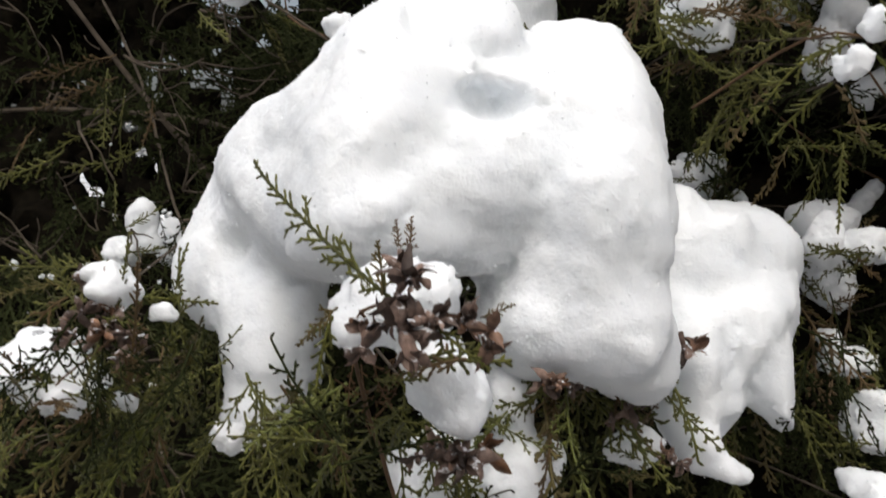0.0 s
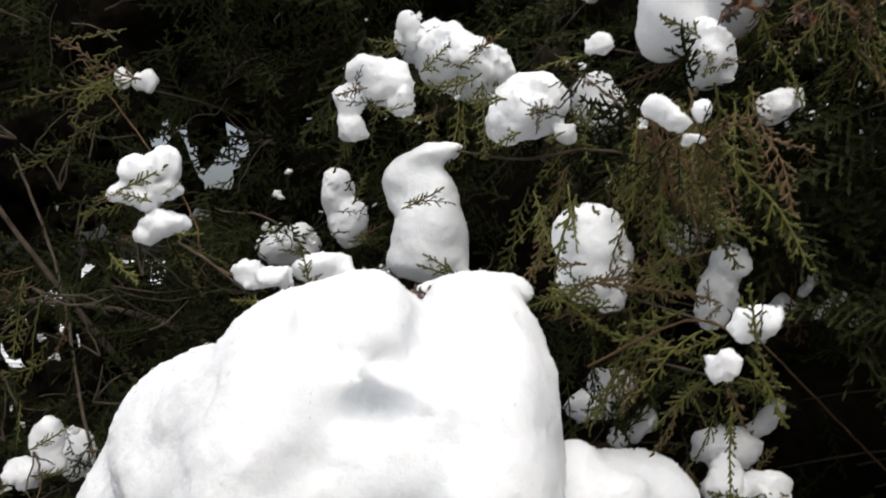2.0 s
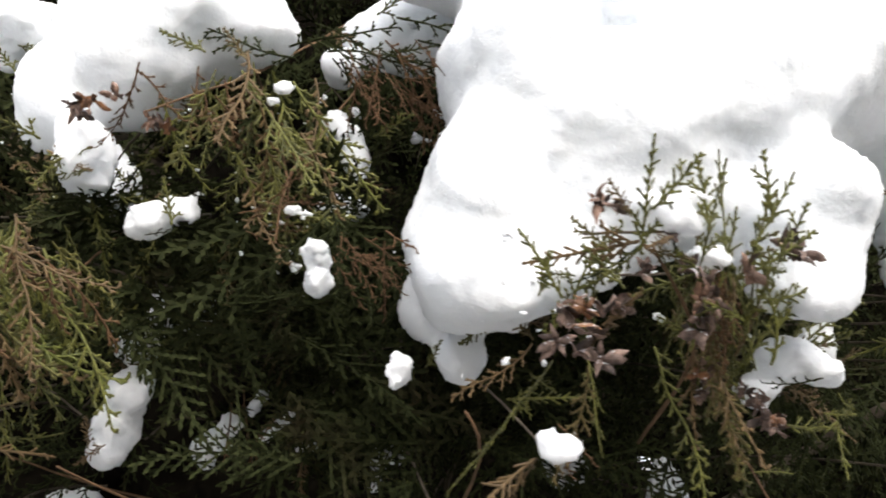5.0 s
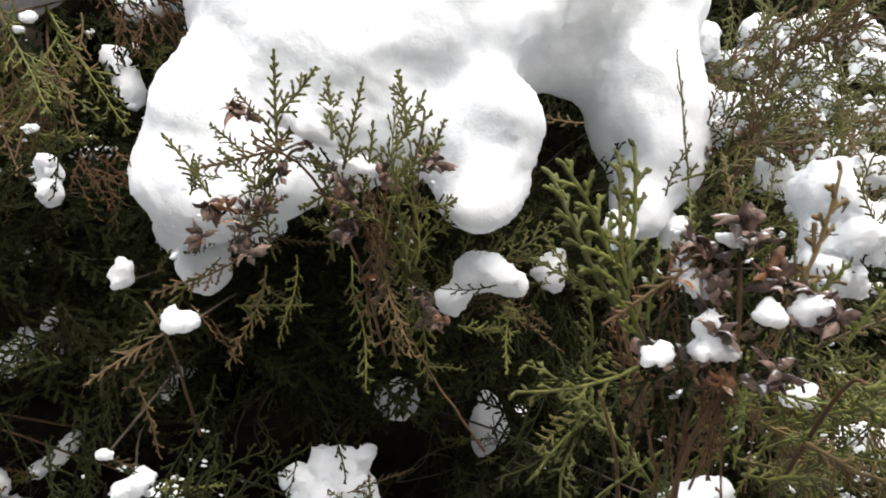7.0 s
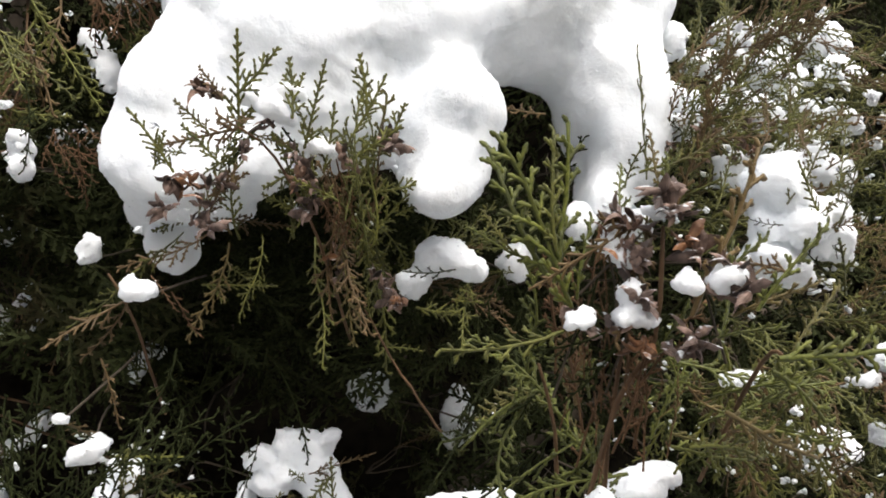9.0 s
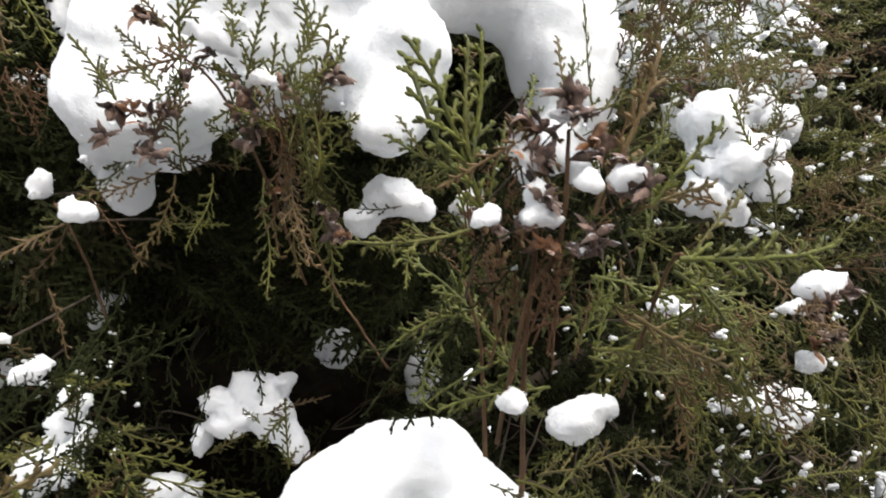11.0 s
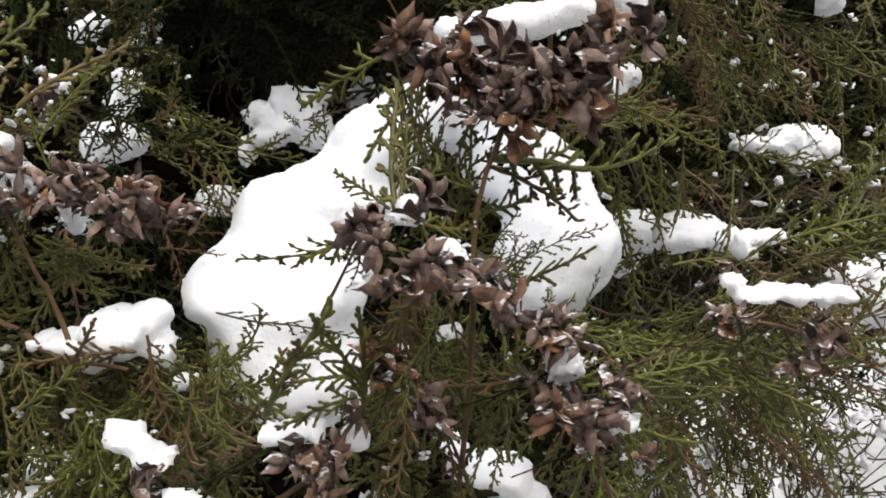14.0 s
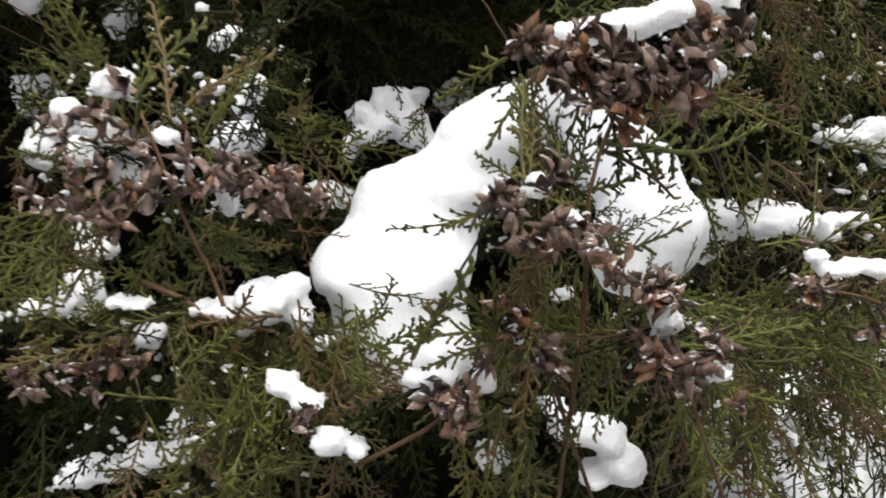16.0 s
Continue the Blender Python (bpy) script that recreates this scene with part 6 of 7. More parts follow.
twig(stem, "slim", (0.642, 0.347, 1.517), (0.639, 0.348, 1.554))
twig(stem, "slim", (0.633, 0.35, 1.505), (0.654, 0.343, 1.541))
twig(stem, "slim", (0.653, 0.354, 1.498), (0.668, 0.348, 1.527))
twig(stem, "slim", (0.616, 0.356, 1.482), (0.59, 0.355, 1.507))
twig(stem, "slim", (0.579, 0.359, 1.503), (0.598, 0.352, 1.495))
twig(stem, "slim", (0.544, 0.372, 1.49), (0.527, 0.378, 1.493))
twig(stem, "slim", (0.556, 0.367, 1.466), (0.58, 0.369, 1.479))
twig(stem, "slim", (0.561, 0.355, 1.484), (0.543, 0.362, 1.507))
twig(stem, "slim", (0.628, 0.352, 1.468), (0.602, 0.351, 1.482))
twig(stem, "slim", (0.634, 0.35, 1.493), (0.663, 0.339, 1.51))
twig(stem, "slim", (0.596, 0.353, 1.513), (0.607, 0.349, 1.538))
twig(stem, "slim", (0.607, 0.37, 1.461), (0.587, 0.367, 1.473))
twig(stem, "slim", (0.652, 0.365, 1.476), (0.686, 0.363, 1.48))
twig(stem, "slim", (0.671, 0.379, 1.463), (0.693, 0.371, 1.474))
fan(stem, "green", 10, (0.565, 0.405, 1.444), (0.017, 0.025, 0.012), (-0.2, -0.14, 0.5), 0.6, (0.75, 1.15), 114)
fan(stem, "green", 14, (0.632, 0.389, 1.449), (0.026, 0.030, 0.012), (0.1, -0.14, 0.5), 0.6, (0.75, 1.15), 115)
fan(stem, "rust", 10, (0.629, 0.375, 1.487), (0.018, 0.020, 0.012), (0.2, -0.14, -0.7), 0.5, (0.5, 0.9), 116)
fan(stem, "green", 10, (0.645, 0.411, 1.466), (0.014, 0.030, 0.012), (0.3, -0.14, -0.6), 0.6, (0.75, 1.15), 117)
cones(stem, [(0.554, 0.358, 1.524), (0.551, 0.359, 1.521), (0.536, 0.375, 1.476), (0.546, 0.371, 1.472), (0.556, 0.367, 1.47), (0.563, 0.365, 1.475), (0.542, 0.373, 1.465), (0.552, 0.374, 1.461), (0.598, 0.363, 1.492), (0.609, 0.359, 1.485), (0.616, 0.356, 1.479), (0.606, 0.36, 1.478), (0.628, 0.352, 1.493), (0.536, 0.375, 1.459), (0.56, 0.376, 1.447), (0.548, 0.381, 1.45), (0.66, 0.351, 1.506), (0.656, 0.353, 1.503), (0.59, 0.355, 1.507), (0.573, 0.361, 1.491)], 1.05, (0, -0.7, 0.4), 0.9, 118)
cones(stem, [(0.668, 0.39, 1.417), (0.675, 0.388, 1.423), (0.673, 0.388, 1.412), (0.68, 0.386, 1.412), (0.661, 0.393, 1.421), (0.645, 0.399, 1.424), (0.632, 0.393, 1.435), (0.614, 0.368, 1.468), (0.619, 0.366, 1.461)], 1.0, (0, -0.5, -0.5), 0.9, 119)

stem = branch([(0.661, 0.403, 1.402), (0.679, 0.396, 1.37), (0.7, 0.399, 1.342), (0.721, 0.412, 1.317)], 0.6, 1.1, TWIG)
twig(stem, "green", (0.665, 0.402, 1.395), (0.658, 0.394, 1.421))
twig(stem, "green", (0.672, 0.399, 1.377), (0.699, 0.389, 1.378))
fan(stem, "shade_green", 4, (0.749, 0.559, 1.333), (0.055, 0.075, 0.025), (0.1, -0.1, -0.8), 0.6, (0.75, 1.15), 123)
fan(stem, "shade_green", 12, (0.77, 0.476, 1.421), (0.047, 0.050, 0.012), (0, -0.14, -0.8), 0.6, (0.75, 1.15), 124)
fan(stem, "green", 6, (0.695, 0.436, 1.42), (0.012, 0.020, 0.012), (0.3, -0.14, 0.2), 0.6, (0.75, 1.15), 125)

stem = branch([(0.545, 0.551, 1.306), (0.52, 0.433, 1.39), (0.505, 0.417, 1.419)], 1.3, 0.7, TWIG)
fan(stem, "fresh", 2, (0.511, 0.428, 1.402), (0.012, 0.015, 0.012), (-0.2, -0.14, 0.7), 0.4, (0.5, 0.8), 127)
fan(stem, "rust", 9, (0.533, 0.367, 1.417), (0.013, 0.020, 0.012), (0.2, -0.14, -0.6), 0.7, (0.47, 0.75), 128)
fan(stem, "rust", 10, (0.466, 0.506, 1.509), (0.019, 0.030, 0.012), (0.3, -0.1, -0.5), 0.7, (0.6, 0.9), 129)
fan(stem, "shade_green", 5, (0.516, 0.464, 1.368), (0.061, 0.040, 0.012), (-0.1, -0.14, -0.7), 0.6, (0.75, 1.15), 130)
fan(stem, "green", 5, (0.48, 0.424, 1.379), (0.035, 0.030, 0.014), (-0.1, -0.14, -0.7), 0.6, (0.75, 1.15), 131)

stem = branch([(0.413, 0.709, 1.701), (0.433, 0.573, 1.575), (0.429, 0.531, 1.512)], 1.3, 0.7, TWIG)
fan(stem, "green", 9, (0.437, 0.555, 1.602), (0.027, 0.040, 0.025), (0.1, -0.14, -0.7), 0.6, (0.75, 1.15), 133)
fan(stem, "rust", 12, (0.492, 0.542, 1.629), (0.029, 0.030, 0.012), (0.2, -0.1, -0.6), 0.6, (0.75, 1.15), 134)
fan(stem, "shade_green", 6, (0.457, 0.522, 1.531), (0.019, 0.030, 0.012), (-0.2, -0.14, -0.6), 0.6, (0.75, 1.15), 135)

stem = branch([(0.713, 0.213, 1.316), (0.702, 0.17, 1.385), (0.709, 0.157, 1.412), (0.707, 0.153, 1.455)], 1.3, 0.8, TWIG)
twig(stem, "fresh", (0.687, 0.181, 1.418), (0.651, 0.184, 1.491))
twig(stem, "fresh", (0.676, 0.185, 1.434), (0.64, 0.193, 1.481))
twig(stem, "fresh", (0.679, 0.184, 1.431), (0.676, 0.18, 1.498))
twig(stem, "fresh", (0.672, 0.192, 1.44), (0.644, 0.197, 1.446))
twig(stem, "fresh", (0.688, 0.181, 1.425), (0.687, 0.181, 1.461))
twig(stem, "fresh", (0.663, 0.19, 1.443), (0.646, 0.191, 1.456))
twig(stem, "fresh", (0.677, 0.18, 1.444), (0.664, 0.179, 1.492))
twig(stem, "fresh", (0.715, 0.144, 1.422), (0.731, 0.134, 1.489))
twig(stem, "fresh", (0.707, 0.153, 1.456), (0.701, 0.15, 1.482))
twig(stem, "fresh", (0.705, 0.153, 1.469), (0.697, 0.156, 1.491))
twig(stem, "fresh", (0.704, 0.154, 1.473), (0.711, 0.152, 1.485))
twig(stem, "fresh", (0.727, 0.124, 1.426), (0.743, 0.113, 1.463))
twig(stem, "fresh", (0.726, 0.135, 1.423), (0.751, 0.121, 1.443))
twig(stem, "fresh", (0.718, 0.143, 1.43), (0.735, 0.132, 1.458))
twig(stem, "fresh", (0.71, 0.162, 1.401), (0.718, 0.154, 1.429))
twig(stem, "fresh", (0.728, 0.145, 1.414), (0.749, 0.132, 1.425))
twig(stem, "fresh", (0.697, 0.167, 1.461), (0.699, 0.177, 1.483))
twig(stem, "fresh", (0.694, 0.179, 1.453), (0.705, 0.175, 1.47))
cones(stem, [(0.688, 0.165, 1.446), (0.692, 0.163, 1.443), (0.693, 0.158, 1.447), (0.696, 0.157, 1.453), (0.693, 0.158, 1.456), (0.705, 0.153, 1.466), (0.708, 0.15, 1.461), (0.705, 0.154, 1.461), (0.712, 0.149, 1.458), (0.717, 0.144, 1.445), (0.713, 0.145, 1.448), (0.722, 0.136, 1.434), (0.725, 0.135, 1.437), (0.731, 0.133, 1.431), (0.721, 0.137, 1.429), (0.715, 0.149, 1.409), (0.695, 0.162, 1.411), (0.685, 0.171, 1.414), (0.681, 0.173, 1.416), (0.703, 0.156, 1.413), (0.714, 0.15, 1.405), (0.701, 0.158, 1.421), (0.717, 0.146, 1.412)], 0.95, (0, -0.7, 0.4), 0.9, 155)

stem = branch([(0.725, 0.251, 1.299), (0.716, 0.244, 1.356), (0.703, 0.239, 1.39)], 1.3, 0.7, TWIG)
fan(stem, "fresh", 16, (0.736, 0.254, 1.362), (0.019, 0.035, 0.024), (-0.3, -0.17, 0.1), 0.7, (0.61, 0.93), 157)
fan(stem, "shade_green", 12, (0.762, 0.322, 1.383), (0.041, 0.040, 0.018), (-0.1, -0.17, -0.3), 0.6, (0.73, 1.12), 158)
fan(stem, "fresh", 14, (0.767, 0.204, 1.376), (0.020, 0.035, 0.030), (0.3, -0.17, 0.1), 0.7, (0.57, 0.88), 159)
fan(stem, "green", 14, (0.827, 0.265, 1.395), (0.036, 0.040, 0.028), (0.2, -0.17, -0.3), 0.6, (0.7, 1.07), 160)
fan(stem, "rust", 6, (0.719, 0.195, 1.382), (0.021, 0.020, 0.012), (0, -0.1, 0.3), 0.8, (0.28, 0.5), 161)

stem = branch([(1.181, 0.533, 1.469), (1.02, 0.444, 1.522), (0.917, 0.418, 1.566)], 1.3, 0.7, TWIG)
fan(stem, "green", 20, (0.91, 0.412, 1.494), (0.036, 0.040, 0.037), (0.1, -0.14, 0.2), 0.8, (0.75, 1.15), 163)
fan(stem, "green", 24, (1.034, 0.496, 1.629), (0.086, 0.065, 0.047), (0, -0.17, -0.1), 0.9, (0.75, 1.15), 164)
fan(stem, "slim", 16, (0.968, 0.427, 1.546), (0.065, 0.060, 0.047), (0.2, -0.14, 0.3), 0.9, (0.75, 1.15), 165)
fan(stem, "green", 10, (0.931, 0.358, 1.479), (0.012, 0.040, 0.039), (0.2, -0.14, 0), 0.8, (0.75, 1.15), 166)
cones(stem, [(0.899, 0.371, 1.533), (0.925, 0.372, 1.527), (0.896, 0.372, 1.521), (0.928, 0.371, 1.543), (0.883, 0.387, 1.53), (0.936, 0.368, 1.524)], 1.0, (0, -0.7, 0.4), 0.9, 167)
fan(stem, "shade_green", 8, (0.802, 0.495, 1.45), (0.031, 0.040, 0.023), (0, -0.14, 0.3), 0.6, (0.75, 1.15), 168)
twig(stem, "green", (0.776, 0.383, 1.539), (0.742, 0.407, 1.546))

stem = branch([(0.786, 0.222, 1.335), (0.76, 0.157, 1.402), (0.757, 0.143, 1.408)], 1.1, 0.8, TWIG)
twig(stem, "fresh", (0.752, 0.139, 1.407), (0.833, 0.14, 1.413))
twig(stem, "fresh", (0.761, 0.141, 1.41), (0.78, 0.14, 1.442))
twig(stem, "fresh", (0.75, 0.14, 1.402), (0.796, 0.143, 1.385))
twig(stem, "fresh", (0.748, 0.162, 1.382), (0.81, 0.17, 1.361))
twig(stem, "green", (0.735, 0.167, 1.367), (0.791, 0.177, 1.36))
fan(stem, "green", 26, (0.95, 0.327, 1.364), (0.070, 0.070, 0.042), (0.2, -0.17, -0.3), 0.8, (0.75, 1.15), 176)
fan(stem, "slim", 14, (1.054, 0.408, 1.469), (0.048, 0.060, 0.073), (0.2, -0.17, 0.2), 0.9, (0.75, 1.15), 177)
cones(stem, [(0.907, 0.218, 1.385), (0.913, 0.216, 1.388), (0.921, 0.213, 1.392), (0.904, 0.219, 1.378), (0.916, 0.215, 1.382), (0.916, 0.225, 1.358), (0.928, 0.221, 1.365)], 1.0, (0, -0.7, 0.4), 0.9, 178)
fan(stem, "green", 16, (1.005, 0.381, 1.429), (0.051, 0.065, 0.038), (0.2, -0.17, 0), 0.9, (0.75, 1.15), 179)
fan(stem, "green", 12, (0.856, 0.363, 1.49), (0.023, 0.050, 0.013), (0.2, -0.14, 0.3), 0.8, (0.75, 1.15), 180)
fan(stem, "shade_green", 6, (0.535, 0.405, 1.322), (0.047, 0.050, 0.017), (-0.1, -0.14, -0.6), 0.6, (0.75, 1.15), 181)

stem = branch([(0.653, 0.14, 1.073), (0.634, 0.079, 1.2), (0.63, 0.068, 1.259), (0.637, 0.066, 1.285)], 1.2, 0.8, TWIG)
twig(stem, "fresh", (0.601, 0.057, 1.26), (0.597, 0.079, 1.301))
twig(stem, "slim", (0.599, 0.058, 1.262), (0.586, 0.066, 1.274))
twig(stem, "slim", (0.602, 0.058, 1.265), (0.61, 0.071, 1.286))
twig(stem, "fresh", (0.606, 0.06, 1.257), (0.616, 0.073, 1.281))
twig(stem, "fresh", (0.636, 0.075, 1.275), (0.727, 0.102, 1.257), 15)
twig(stem, "green", (0.641, 0.083, 1.271), (0.687, 0.093, 1.249), 20)
twig(stem, "slim", (0.643, 0.082, 1.227), (0.687, 0.095, 1.237), 20)
twig(stem, "slim", (0.633, 0.082, 1.255), (0.662, 0.093, 1.256))
twig(stem, "slim", (0.634, 0.079, 1.244), (0.656, 0.088, 1.227))
twig(stem, "slim", (0.622, 0.08, 1.275), (0.614, 0.086, 1.289))
twig(stem, "slim", (0.632, 0.073, 1.263), (0.616, 0.083, 1.28))
twig(stem, "slim", (0.592, 0.058, 1.249), (0.586, 0.07, 1.248))
twig(stem, "slim", (0.657, 0.087, 1.269), (0.686, 0.1, 1.278))
fan(stem, "green", 10, (0.627, 0.098, 1.243), (0.012, 0.015, 0.012), (0, -0.14, 0.5), 0.6, (0.44, 0.68), 196)
fan(stem, "green", 14, (0.623, 0.096, 1.236), (0.013, 0.020, 0.012), (-0.1, -0.17, -0.5), 0.6, (0.45, 0.69), 197)
fan(stem, "green", 10, (0.644, 0.1, 1.231), (0.012, 0.015, 0.012), (0.3, -0.1, 0.2), 0.6, (0.25, 0.44), 198)
cones(stem, [(0.609, 0.088, 1.312), (0.614, 0.086, 1.31), (0.616, 0.079, 1.306), (0.622, 0.083, 1.311), (0.607, 0.088, 1.308), (0.621, 0.076, 1.302), (0.625, 0.075, 1.304), (0.629, 0.071, 1.306), (0.632, 0.069, 1.301), (0.628, 0.07, 1.299), (0.635, 0.067, 1.305), (0.64, 0.064, 1.301), (0.636, 0.064, 1.296), (0.645, 0.065, 1.303), (0.649, 0.062, 1.299), (0.654, 0.064, 1.305), (0.656, 0.062, 1.3), (0.661, 0.063, 1.303), (0.665, 0.063, 1.309), (0.671, 0.064, 1.313), (0.677, 0.063, 1.314), (0.663, 0.061, 1.297), (0.645, 0.063, 1.294), (0.638, 0.064, 1.291)], 0.95, (0, -0.8, 0.2), 0.9, 199)
cones(stem, [(0.642, 0.065, 1.288), (0.623, 0.074, 1.296), (0.62, 0.073, 1.288), (0.618, 0.079, 1.299), (0.632, 0.067, 1.293), (0.629, 0.069, 1.288), (0.637, 0.065, 1.284), (0.651, 0.063, 1.294), (0.657, 0.06, 1.294), (0.615, 0.082, 1.303), (0.681, 0.062, 1.312), (0.667, 0.062, 1.303)], 0.95, (0, -0.8, -0.2), 0.9, 200)
cones(stem, [(0.59, 0.05, 1.261), (0.587, 0.051, 1.258), (0.591, 0.045, 1.256), (0.603, 0.045, 1.26), (0.603, 0.04, 1.251), (0.598, 0.041, 1.249), (0.609, 0.037, 1.248), (0.618, 0.038, 1.247)], 0.9, (0, -0.7, 0.5), 0.9, 201)

stem = branch([(0.725, 0.095, 1.088), (0.674, 0.065, 1.18), (0.659, 0.062, 1.215)], 1.1, 0.7, TWIG)
cones(stem, [(0.642, 0.062, 1.23), (0.638, 0.062, 1.228), (0.657, 0.059, 1.22), (0.66, 0.057, 1.217), (0.655, 0.059, 1.217), (0.656, 0.062, 1.199), (0.666, 0.059, 1.19), (0.673, 0.059, 1.199), (0.677, 0.056, 1.194), (0.666, 0.063, 1.182), (0.671, 0.06, 1.187), (0.682, 0.058, 1.196), (0.66, 0.062, 1.192), (0.652, 0.063, 1.204), (0.649, 0.063, 1.224), (0.673, 0.059, 1.179), (0.687, 0.055, 1.174)], 0.95, (0, -0.7, 0.4), 0.9, 203)
fan(stem, "green", 12, (0.661, 0.086, 1.194), (0.012, 0.020, 0.012), (0.1, -0.14, 0.4), 0.6, (0.31, 0.56), 204)
fan(stem, "fresh", 8, (0.654, 0.121, 1.207), (0.020, 0.025, 0.012), (0, -0.14, -0.8), 0.6, (0.52, 0.8), 205)
fan(stem, "green", 8, (0.656, 0.133, 1.191), (0.024, 0.030, 0.012), (0, -0.14, -0.8), 0.6, (0.55, 0.84), 206)
fan(stem, "fresh", 6, (0.701, 0.129, 1.185), (0.012, 0.030, 0.014), (0.5, -0.17, -0.2), 0.5, (0.57, 0.87), 207)
fan(stem, "fresh", 4, (0.697, 0.094, 1.193), (0.012, 0.010, 0.012), (0.8, -0.14, 0.1), 0.3, (0.52, 0.79), 208)
twig(stem, "slim", (0.655, 0.062, 1.208), (0.664, 0.056, 1.217))
twig(stem, "slim", (0.657, 0.061, 1.204), (0.671, 0.056, 1.209))

stem = branch([(0.548, 0.117, 1.133), (0.567, 0.098, 1.152), (0.583, 0.085, 1.169), (0.595, 0.08, 1.19)], 1.1, 0.8, TWIG)
twig(stem, "fresh", (0.565, 0.076, 1.195), (0.571, 0.051, 1.237))
twig(stem, "slim", (0.567, 0.077, 1.2), (0.576, 0.062, 1.222))
twig(stem, "slim", (0.595, 0.072, 1.202), (0.583, 0.067, 1.229))
twig(stem, "slim", (0.593, 0.072, 1.2), (0.567, 0.075, 1.195))
twig(stem, "slim", (0.596, 0.075, 1.192), (0.595, 0.064, 1.234))
twig(stem, "slim", (0.589, 0.077, 1.19), (0.592, 0.074, 1.202))
cones(stem, [(0.603, 0.076, 1.208), (0.607, 0.074, 1.205), (0.612, 0.071, 1.201), (0.605, 0.074, 1.201), (0.577, 0.087, 1.179), (0.582, 0.083, 1.172), (0.579, 0.085, 1.174), (0.586, 0.082, 1.176), (0.596, 0.078, 1.192), (0.589, 0.081, 1.175), (0.584, 0.081, 1.166), (0.614, 0.074, 1.192), (0.618, 0.073, 1.188), (0.574, 0.088, 1.173), (0.534, 0.123, 1.16), (0.523, 0.13, 1.147)], 0.9, (0, -0.7, 0.4), 0.9, 218)
fan(stem, "green", 10, (0.617, 0.139, 1.155), (0.021, 0.030, 0.012), (0, -0.14, -0.7), 0.6, (0.55, 0.84), 219)
fan(stem, "fresh", 6, (0.631, 0.121, 1.178), (0.013, 0.020, 0.012), (-0.2, -0.14, -0.6), 0.6, (0.52, 0.79), 220)
fan(stem, "green", 12, (0.543, 0.175, 1.185), (0.016, 0.030, 0.012), (0.2, -0.17, -0.4), 0.6, (0.55, 0.84), 221)
fan(stem, "green", 24, (0.506, 0.235, 1.158), (0.041, 0.040, 0.019), (0, -0.14, -0.9), 0.5, (0.63, 0.97), 222)
fan(stem, "fresh", 8, (0.477, 0.256, 1.21), (0.014, 0.020, 0.012), (0.7, -0.17, -0.2), 0.4, (0.51, 0.76), 223)
fan(stem, "shade_green", 12, (0.569, 0.283, 1.137), (0.026, 0.050, 0.024), (0, -0.14, -0.8), 0.6, (0.75, 1.15), 224)
fan(stem, "slim", 6, (0.46, 0.34, 1.071), (0.015, 0.025, 0.012), (0.2, -0.14, -0.2), 0.6, (0.75, 1.15), 225)

stem = branch([(0.443, 0.258, 1.189), (0.474, 0.233, 1.181), (0.489, 0.22, 1.172), (0.52, 0.202, 1.169)], 1.6, 1.0, TWIG)
cones(stem, [(0.506, 0.21, 1.248), (0.515, 0.206, 1.246), (0.522, 0.202, 1.239), (0.51, 0.206, 1.241), (0.495, 0.214, 1.247), (0.486, 0.216, 1.242), (0.514, 0.209, 1.233), (0.524, 0.202, 1.246), (0.502, 0.213, 1.254), (0.509, 0.21, 1.253), (0.519, 0.207, 1.232), (0.555, 0.257, 1.224)], 1.05, (0, -0.7, 0.4), 0.9, 227)
fan(stem, "shade_green", 16, (0.481, 0.483, 1.316), (0.043, 0.060, 0.026), (0.1, -0.14, -0.4), 0.8, (0.75, 1.15), 228)
fan(stem, "shade_green", 14, (0.581, 0.554, 1.324), (0.053, 0.060, 0.030), (0.1, -0.14, -0.6), 0.6, (0.75, 1.15), 229)
fan(stem, "green", 10, (0.534, 0.426, 1.272), (0.026, 0.040, 0.012), (0.3, -0.14, -0.3), 0.6, (0.75, 1.15), 230)
fan(stem, "rust", 6, (0.531, 0.327, 1.213), (0.026, 0.040, 0.012), (0.3, -0.14, -0.2), 0.6, (0.5, 0.8), 231)
fan(stem, "shade_green", 16, (0.528, 0.449, 1.216), (0.061, 0.050, 0.012), (0.2, -0.14, -0.4), 0.6, (0.75, 1.15), 232)

stem = branch([(0.974, 0.184, 1.119), (0.814, 0.108, 1.189), (0.756, 0.101, 1.206)], 1.1, 0.7, TWIG)
cones(stem, [(0.756, 0.1, 1.203), (0.761, 0.099, 1.206), (0.752, 0.101, 1.202), (0.796, 0.093, 1.191), (0.792, 0.093, 1.185), (0.801, 0.092, 1.195), (0.79, 0.099, 1.183), (0.806, 0.091, 1.197), (0.797, 0.095, 1.179), (0.808, 0.159, 1.213), (0.798, 0.118, 1.209)], 0.95, (0, -0.6, -0.3), 0.9, 234)
fan(stem, "green", 20, (0.83, 0.203, 1.202), (0.046, 0.050, 0.013), (0.4, -0.17, -0.1), 0.6, (0.75, 1.15), 235)
fan(stem, "slim", 10, (0.786, 0.154, 1.204), (0.017, 0.030, 0.012), (0.5, -0.14, 0.2), 0.6, (0.65, 1.0), 236)
fan(stem, "green", 26, (1.074, 0.459, 1.333), (0.110, 0.115, 0.043), (0.1, -0.17, -0.4), 0.8, (0.75, 1.15), 237)
fan(stem, "slim", 16, (0.978, 0.352, 1.233), (0.066, 0.075, 0.028), (0.3, -0.14, 0.1), 0.9, (0.75, 1.15), 238)
fan(stem, "green", 16, (0.725, 0.182, 1.292), (0.012, 0.045, 0.016), (0.4, -0.14, 0), 0.6, (0.5, 0.75), 239)
